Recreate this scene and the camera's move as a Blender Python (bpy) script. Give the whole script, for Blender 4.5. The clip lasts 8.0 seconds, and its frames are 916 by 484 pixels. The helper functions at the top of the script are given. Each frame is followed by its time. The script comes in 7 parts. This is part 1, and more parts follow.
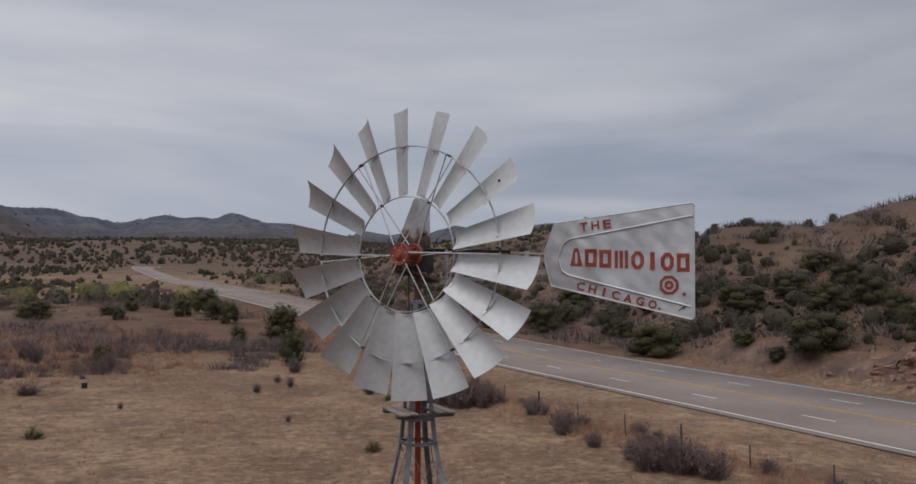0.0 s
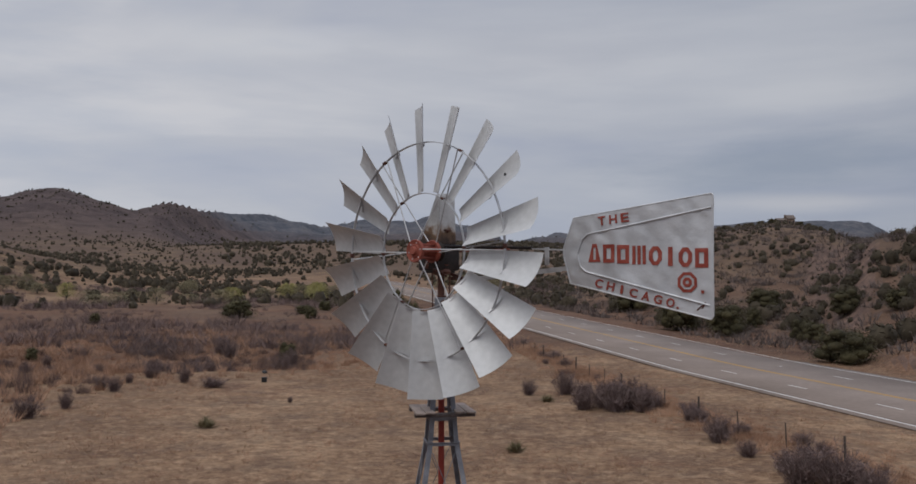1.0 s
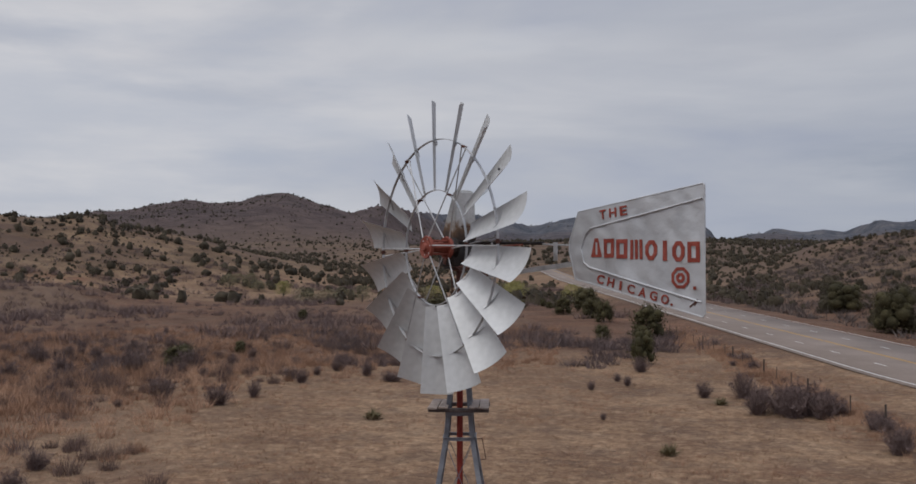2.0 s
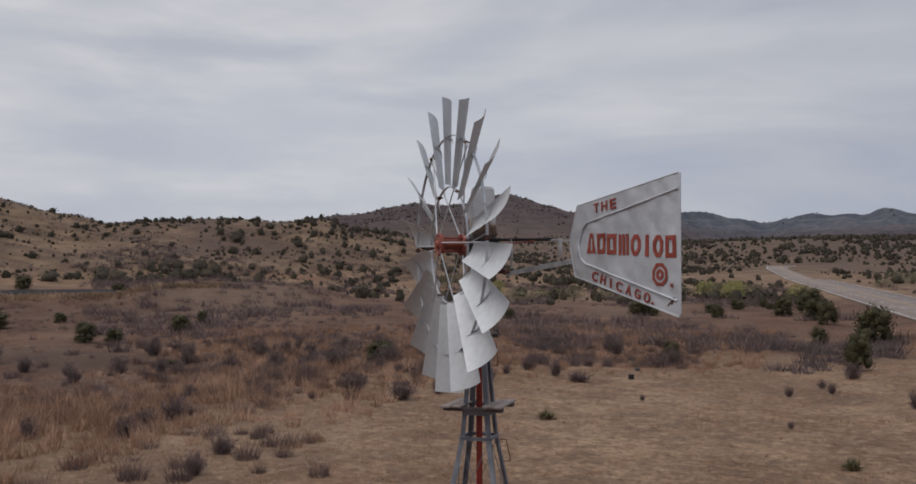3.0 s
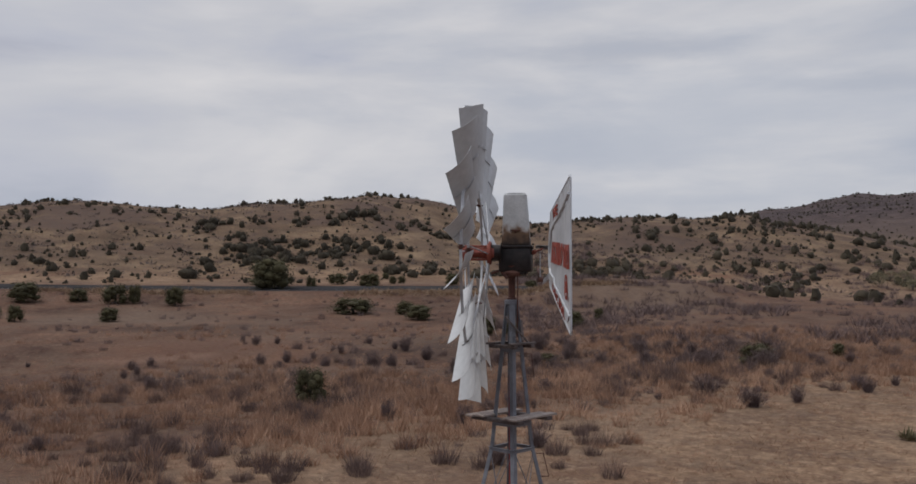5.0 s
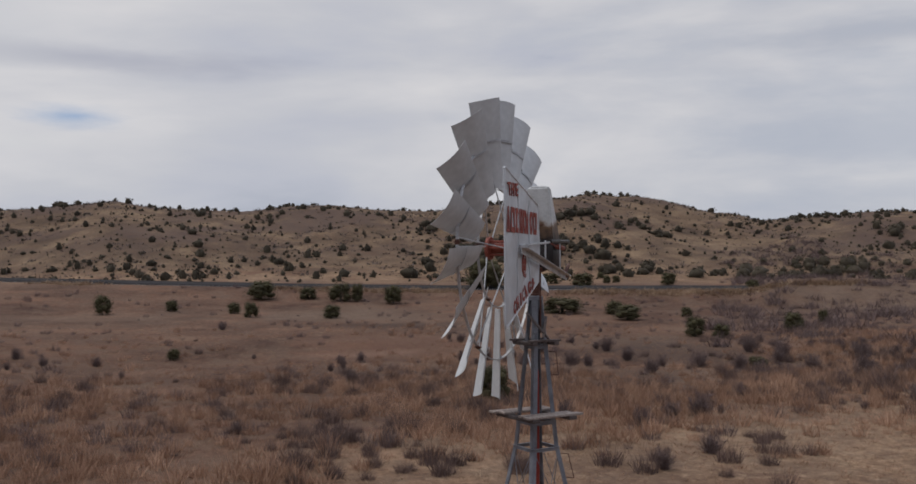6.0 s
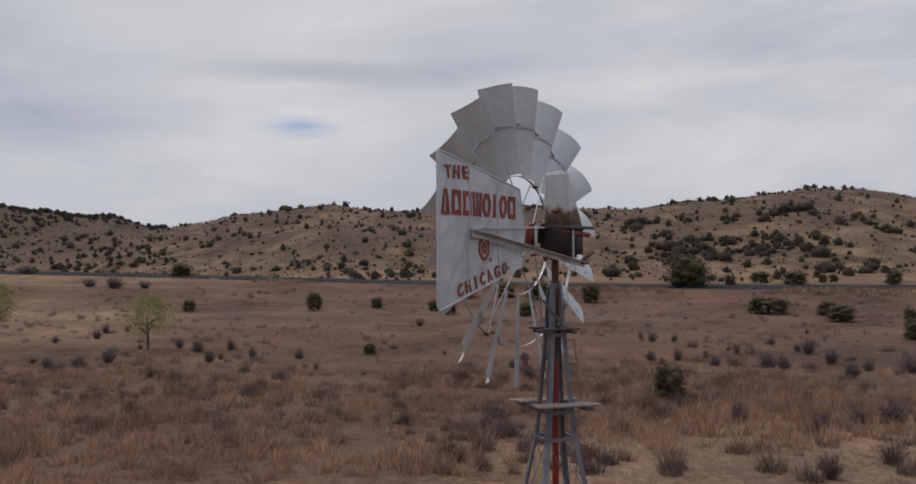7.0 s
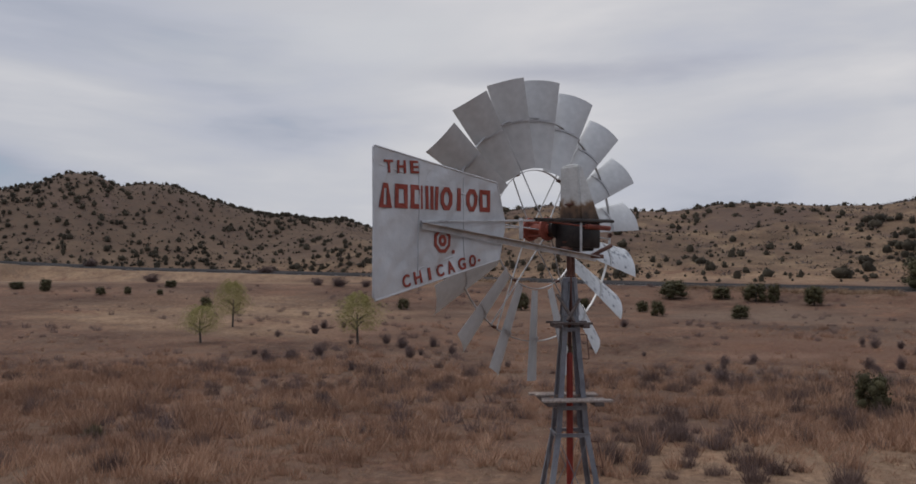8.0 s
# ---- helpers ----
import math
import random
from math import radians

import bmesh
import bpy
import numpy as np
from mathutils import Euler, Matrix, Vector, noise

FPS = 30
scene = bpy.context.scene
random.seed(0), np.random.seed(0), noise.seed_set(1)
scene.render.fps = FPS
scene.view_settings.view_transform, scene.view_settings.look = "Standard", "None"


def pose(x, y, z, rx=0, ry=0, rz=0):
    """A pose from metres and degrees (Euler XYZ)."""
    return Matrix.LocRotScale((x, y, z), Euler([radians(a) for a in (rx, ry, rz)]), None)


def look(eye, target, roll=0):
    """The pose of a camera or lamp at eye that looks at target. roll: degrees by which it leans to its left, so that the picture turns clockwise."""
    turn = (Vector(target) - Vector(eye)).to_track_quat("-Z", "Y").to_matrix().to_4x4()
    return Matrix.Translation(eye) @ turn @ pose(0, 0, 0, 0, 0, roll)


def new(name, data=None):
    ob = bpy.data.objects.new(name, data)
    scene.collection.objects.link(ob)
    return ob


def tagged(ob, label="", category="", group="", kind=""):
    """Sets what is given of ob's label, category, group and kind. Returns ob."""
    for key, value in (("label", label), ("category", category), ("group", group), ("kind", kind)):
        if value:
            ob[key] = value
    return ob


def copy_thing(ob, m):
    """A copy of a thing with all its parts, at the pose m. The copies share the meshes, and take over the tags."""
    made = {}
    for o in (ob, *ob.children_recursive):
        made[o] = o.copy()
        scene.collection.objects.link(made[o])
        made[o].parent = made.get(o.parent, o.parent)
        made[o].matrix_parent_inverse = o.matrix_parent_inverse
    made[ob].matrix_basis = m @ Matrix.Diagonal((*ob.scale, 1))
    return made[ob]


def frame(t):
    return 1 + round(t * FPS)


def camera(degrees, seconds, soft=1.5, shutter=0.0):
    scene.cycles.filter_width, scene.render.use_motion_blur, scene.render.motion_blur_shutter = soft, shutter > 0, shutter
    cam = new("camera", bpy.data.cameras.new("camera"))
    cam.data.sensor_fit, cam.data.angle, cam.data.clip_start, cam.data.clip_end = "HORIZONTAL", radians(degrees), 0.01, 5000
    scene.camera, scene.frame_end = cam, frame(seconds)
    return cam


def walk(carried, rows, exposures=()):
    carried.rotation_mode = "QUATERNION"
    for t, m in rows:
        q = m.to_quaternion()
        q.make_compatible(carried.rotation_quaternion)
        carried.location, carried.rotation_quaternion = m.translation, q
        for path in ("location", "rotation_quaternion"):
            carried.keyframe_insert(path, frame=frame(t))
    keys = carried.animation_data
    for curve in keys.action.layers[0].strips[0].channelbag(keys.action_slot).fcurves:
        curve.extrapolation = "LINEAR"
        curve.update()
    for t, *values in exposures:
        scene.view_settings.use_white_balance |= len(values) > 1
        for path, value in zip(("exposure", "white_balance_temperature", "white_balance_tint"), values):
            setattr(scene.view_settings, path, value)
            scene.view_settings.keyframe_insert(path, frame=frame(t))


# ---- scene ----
cam = camera(53.6, 8.0, soft=1.6)
ROWS = [
    (0.0, 0.122, -15.167, 9.268, -2.08, 2.17, -0.08),
    (0.5, 1.518, -14.951, 9.213, 4.29, 2.24, -0.05),
    (1.0, 2.903, -14.685, 9.205, 10.15, 2.24, -0.05),
    (1.5, 4.373, -14.400, 9.190, 16.41, 2.17, -0.08),
    (3.0, 8.700, -11.994, 9.125, 37.39, 2.14, 0.06),
    (3.5, 9.834, -10.932, 9.216, 44.03, 2.06, -0.05),
    (4.0, 10.918, -9.840, 9.286, 50.54, 2.03, -0.10),
    (4.5, 11.880, -8.559, 9.306, 57.18, 1.98, -0.06),
    (6.0, 13.653, -4.094, 9.239, 78.42, 1.93, 0.04),
    (6.5, 13.887, -2.624, 9.145, 85.07, 1.91, 0.08),
    (7.0, 13.960, -1.118, 9.047, 91.74, 1.91, 0.06),
    (7.5, 13.880, 0.493, 8.970, 98.72, 1.91, -0.05),
    (8.0, 13.744, 2.067, 8.942, 105.81, 1.94, -0.12),
]
walk(cam, [(t, pose(x, y, z, 90 + pitch, roll, yaw)) for t, x, y, z, yaw, pitch, roll in ROWS])

# ---- sky and sun: a bright, even overcast ----
SUN_HEIGHT, SUN_HEADING = radians(58), radians(200)


def make_world():
    world = bpy.data.worlds.new("overcast_sky")
    scene.world = world
    world.use_nodes = True
    nt = world.node_tree
    nt.nodes.clear()
    N = lambda kind, **kw: node(nt, kind, **kw)
    out, bg = N("ShaderNodeOutputWorld"), N("ShaderNodeBackground")
    sky = N("ShaderNodeTexSky", sky_type="NISHITA", sun_disc=False, sun_elevation=SUN_HEIGHT, sun_rotation=SUN_HEADING,
            air_density=1.0, dust_density=1.5, altitude=1400)
    dim = N("ShaderNodeVectorMath", operation="SCALE")
    dim.inputs["Scale"].default_value = 0.07
    coord, part_xyz = N("ShaderNodeTexCoord"), N("ShaderNodeSeparateXYZ")
    # the cloud deck lies in long level streaks
    nt.links.new(coord.outputs["Generated"], part_xyz.inputs[0])
    flat = coord.outputs["Generated"]
    turn = N("ShaderNodeMapping")
    turn.inputs["Rotation"].default_value = (0, 0, radians(20))
    turn.inputs["Scale"].default_value = (1.0, 1.15, 5.2)
    turn.inputs["Location"].default_value = (3.1, 1.7, 0)
    nt.links.new(flat, turn.inputs[0])
    big = N("ShaderNodeTexNoise")
    big.inputs["Scale"].default_value, big.inputs["Detail"].default_value = 1.5, 5.0
    big.inputs["Roughness"].default_value, big.inputs["Distortion"].default_value = 0.5, 0.55
    small = N("ShaderNodeTexNoise")
    small.inputs["Scale"].default_value, small.inputs["Detail"].default_value = 4.2, 6.0
    small.inputs["Roughness"].default_value = 0.55
    nt.links.new(turn.outputs[0], big.inputs["Vector"])
    nt.links.new(turn.outputs[0], small.inputs["Vector"])
    blend = math_node(nt, "MULTIPLY_ADD", None, 0.22)
    nt.links.new(small.outputs["Fac"], blend.inputs[0])
    nt.links.new(big.outputs["Fac"], blend.inputs[2])
    deck = N("ShaderNodeValToRGB")
    stops = [(0.40, (0.302, 0.338, 0.423)), (0.52, (0.398, 0.425, 0.502)), (0.62, (0.450, 0.470, 0.525)), (0.77, (0.550, 0.559, 0.594))]
    ramp(deck, stops)
    nt.links.new(blend.outputs[0], deck.inputs[0])
    # an overcast sky is brightest overhead
    glow = N("ShaderNodeMapRange", interpolation_type="SMOOTHSTEP")
    for key, value in (("From Min", 0.32), ("From Max", 0.95), ("To Min", 1.0), ("To Max", 2.05)):
        glow.inputs[key].default_value = value
    nt.links.new(part_xyz.outputs["Z"], glow.inputs[0])
    # thinner cloud towards the west
    west = N("ShaderNodeMapRange")
    for key, value in (("From Min", -1.0), ("From Max", 0.5), ("To Min", 1.25), ("To Max", 0.79)):
        west.inputs[key].default_value = value
    nt.links.new(part_xyz.outputs["X"], west.inputs[0])
    # and brighter again in the east
    east = N("ShaderNodeMapRange", interpolation_type="SMOOTHSTEP")
    for key, value in (("From Min", 0.48), ("From Max", 0.95), ("To Min", 0.0), ("To Max", 0.6)):
        east.inputs[key].default_value = value
    nt.links.new(part_xyz.outputs["X"], east.inputs[0])
    both_sides = math_node(nt, "ADD")
    nt.links.new(west.outputs[0], both_sides.inputs[0])
    nt.links.new(east.outputs[0], both_sides.inputs[1])
    thin = math_node(nt, "MULTIPLY")
    nt.links.new(glow.outputs[0], thin.inputs[0])
    nt.links.new(both_sides.outputs[0], thin.inputs[1])
    lit = N("ShaderNodeVectorMath", operation="SCALE")
    warm = N("ShaderNodeValToRGB")
    ramp(warm, [(0.0, (1.0, 0.965, 0.925)), (0.75, (0.945, 0.965, 1.0))])
    span = N("ShaderNodeMapRange")
    span.inputs["From Min"].default_value, span.inputs["From Max"].default_value = -1.0, 0.5
    nt.links.new(part_xyz.outputs["X"], span.inputs[0])
    nt.links.new(span.outputs[0], warm.inputs[0])
    tint = N("ShaderNodeMix", data_type="RGBA", blend_type="MULTIPLY")
    tint.inputs["Factor"].default_value = 1.0
    nt.links.new(deck.outputs[0], tint.inputs["A"])
    nt.links.new(warm.outputs[0], tint.inputs["B"])
    nt.links.new(tint.outputs["Result"], lit.inputs[0])
    nt.links.new(thin.outputs[0], lit.inputs["Scale"])
    nt.links.new(sky.outputs[0], dim.inputs[0])
    gaps = N("ShaderNodeValToRGB")
    ramp(gaps, [(0.36, (0.55, 0.55, 0.55)), (0.46, (0.96, 0.96, 0.96))])
    nt.links.new(blend.outputs[0], gaps.inputs[0])
    mix = N("ShaderNodeMix", data_type="RGBA")
    nt.links.new(gaps.outputs[0], mix.inputs["Factor"])
    nt.links.new(dim.outputs[0], mix.inputs["A"])
    nt.links.new(lit.outputs[0], mix.inputs["B"])
    view = mix.outputs["Result"]
    # a few banks of darker cloud and one small blue gap: heading, height, half width and half height in degrees
    for heading, height, wide, tall, colour, amount in ((101, 12.5, 12, 1.0, (0.39, 0.405, 0.48), 0.8), (53.5, 13.6, 9, 1.2, (0.40, 0.415, 0.475), 0.6),
                                                        (38, 11.0, 8, 1.2, (0.42, 0.435, 0.49), 0.5), (-9, 6.6, 13, 1.9, (0.245, 0.290, 0.370), 0.7),
                                                        (3, 13.9, 9, 2.0, (0.40, 0.42, 0.48), 0.5), (36, 7.3, 5, 0.6, (0.40, 0.44, 0.53), 0.4),
                                                        (-10, 10.8, 8, 1.3, (0.56, 0.57, 0.60), 0.5), (23, 14.2, 10, 1.6, (0.60, 0.605, 0.63), 0.6),
                                                        (105.5, 7.6, 8, 0.9, (0.66, 0.66, 0.67), 0.5), (101.5, 9.1, 4.2, 1.05, (0.26, 0.38, 0.58), 0.95),
                                                        (46, 9, 26, 9, (0.400, 0.442, 0.530), 0.6), (112, 14, 14, 3.5, (0.64, 0.645, 0.66), 0.55), (-11, 4.4, 9, 0.7, (0.50, 0.505, 0.535), 0.6)):
        h, e = radians(heading), radians(height)
        shift = N("ShaderNodeVectorMath", operation="SUBTRACT")
        shift.inputs[1].default_value = (-math.sin(h) * math.cos(e), math.cos(h) * math.cos(e), math.sin(e))
        nt.links.new(coord.outputs["Generated"], shift.inputs[0])
        grow = N("ShaderNodeVectorMath", operation="MULTIPLY")
        grow.inputs[1].default_value = (1 / radians(wide), 1 / radians(wide), 1 / radians(tall))
        nt.links.new(shift.outputs[0], grow.inputs[0])
        reach = N("ShaderNodeVectorMath", operation="LENGTH")
        nt.links.new(grow.outputs[0], reach.inputs[0])
        frayed = math_node(nt, "MULTIPLY_ADD", None, 2.4)
        nt.links.new(small.outputs["Fac"], frayed.inputs[0])
        nt.links.new(reach.outputs["Value"], frayed.inputs[2])
        inside = N("ShaderNodeMapRange", interpolation_type="SMOOTHSTEP")
        for key, value in (("From Min", 1.15), ("From Max", 2.4), ("To Min", amount), ("To Max", 0.0)):
            inside.inputs[key].default_value = value
        nt.links.new(frayed.outputs[0], inside.inputs[0])
        over = N("ShaderNodeMix", data_type="RGBA")
        nt.links.new(inside.outputs[0], over.inputs["Factor"])
        nt.links.new(view, over.inputs["A"])
        over.inputs["B"].default_value = (*colour, 1)
        view = over.outputs["Result"]
    nt.links.new(view, bg.inputs["Color"])
    nt.links.new(bg.outputs[0], out.inputs["Surface"])


def node(nt, kind, **settings):
    made = nt.nodes.new(kind)
    for key, value in settings.items():
        setattr(made, key, value)
    return made


def math_node(nt, operation, a=None, b=None):
    made = nt.nodes.new("ShaderNodeMath")
    made.operation = operation
    if a is not None:
        made.inputs[0].default_value = a
    if b is not None:
        made.inputs[1].default_value = b
    return made


def ramp(made, stops):
    elements = made.color_ramp.elements
    while len(elements) < len(stops):
        elements.new(0.5)
    for e, (at, colour) in zip(elements, stops):
        e.position, e.color = at, (*colour, 1)


make_world()
sun = new("sun", bpy.data.lights.new("sun", "SUN"))
sun.data.energy, sun.data.angle, sun.data.color = 1.2, radians(35), (1.0, 0.96, 0.9)
sun.matrix_world = look((-40 * math.sin(SUN_HEADING) * -1, 40 * math.cos(SUN_HEADING), 64), (0, 0, 0))


# ---- materials ----
def material(name, colours, rough=0.8, metal=0.0, scale=3.0, fine=40.0, bump=0.2, distance=0.02, object_random=0.0, island=0.0,
             stretch=(1, 1, 1), spots=None, specular=0.3):
    """A surface whose colour wanders between the given ones at two scales, with fine relief.
    spots: (colour, scale, amount) of a second, patchy layer such as rust or stains."""
    mat = bpy.data.materials.new(name)
    mat.use_nodes = True
    nt = mat.node_tree
    b = nt.nodes["Principled BSDF"]
    b.inputs["Roughness"].default_value, b.inputs["Metallic"].default_value = rough, metal
    b.inputs["Specular IOR Level"].default_value = specular
    coord, place = node(nt, "ShaderNodeTexCoord"), node(nt, "ShaderNodeMapping")
    place.inputs["Scale"].default_value = stretch
    nt.links.new(coord.outputs["Object"], place.inputs[0])
    n1, n2 = node(nt, "ShaderNodeTexNoise"), node(nt, "ShaderNodeTexNoise")
    n1.inputs["Scale"].default_value, n1.inputs["Detail"].default_value = scale, 4
    n2.inputs["Scale"].default_value, n2.inputs["Detail"].default_value = fine, 3
    for n in (n1, n2):
        nt.links.new(place.outputs[0], n.inputs["Vector"])
    add = math_node(nt, "MULTIPLY_ADD", None, 0.45)
    nt.links.new(n2.outputs["Fac"], add.inputs[0])
    nt.links.new(n1.outputs["Fac"], add.inputs[2])
    last = add
    if object_random or island:
        source = node(nt, "ShaderNodeObjectInfo").outputs["Random"] if object_random else node(nt, "ShaderNodeNewGeometry").outputs["Random Per Island"]
        vary = math_node(nt, "MULTIPLY_ADD", None, object_random or island)
        nt.links.new(source, vary.inputs[0])
        nt.links.new(add.outputs[0], vary.inputs[2])
        shift = math_node(nt, "SUBTRACT", None, (object_random or island) / 2)
        nt.links.new(vary.outputs[0], shift.inputs[0])
        last = shift
    r = node(nt, "ShaderNodeValToRGB")
    spread = np.linspace(0.48, 0.98, len(colours))
    ramp(r, list(zip([float(s) for s in spread], colours)))
    nt.links.new(last.outputs[0], r.inputs[0])
    colour = r.outputs[0]
    if spots:
        tone, size, amount = spots
        n3 = node(nt, "ShaderNodeTexNoise")
        n3.inputs["Scale"].default_value, n3.inputs["Detail"].default_value, n3.inputs["Roughness"].default_value = size, 6, 0.65
        nt.links.new(place.outputs[0], n3.inputs["Vector"])
        cover = node(nt, "ShaderNodeMapRange")
        for key, value in (("From Min", 0.72 - amount * 0.4), ("From Max", 0.82 - amount * 0.4)):
            cover.inputs[key].default_value = value
        nt.links.new(n3.outputs["Fac"], cover.inputs[0])
        m = node(nt, "ShaderNodeMix", data_type="RGBA")
        nt.links.new(cover.outputs[0], m.inputs["Factor"])
        nt.links.new(colour, m.inputs["A"])
        m.inputs["B"].default_value = (*tone, 1)
        colour = m.outputs["Result"]
    nt.links.new(colour, b.inputs["Base Color"])
    if bump:
        relief = node(nt, "ShaderNodeBump")
        relief.inputs["Strength"].default_value, relief.inputs["Distance"].default_value = bump, distance
        nt.links.new(add.outputs[0], relief.inputs["Height"])
        nt.links.new(relief.outputs[0], b.inputs["Normal"])
    return mat


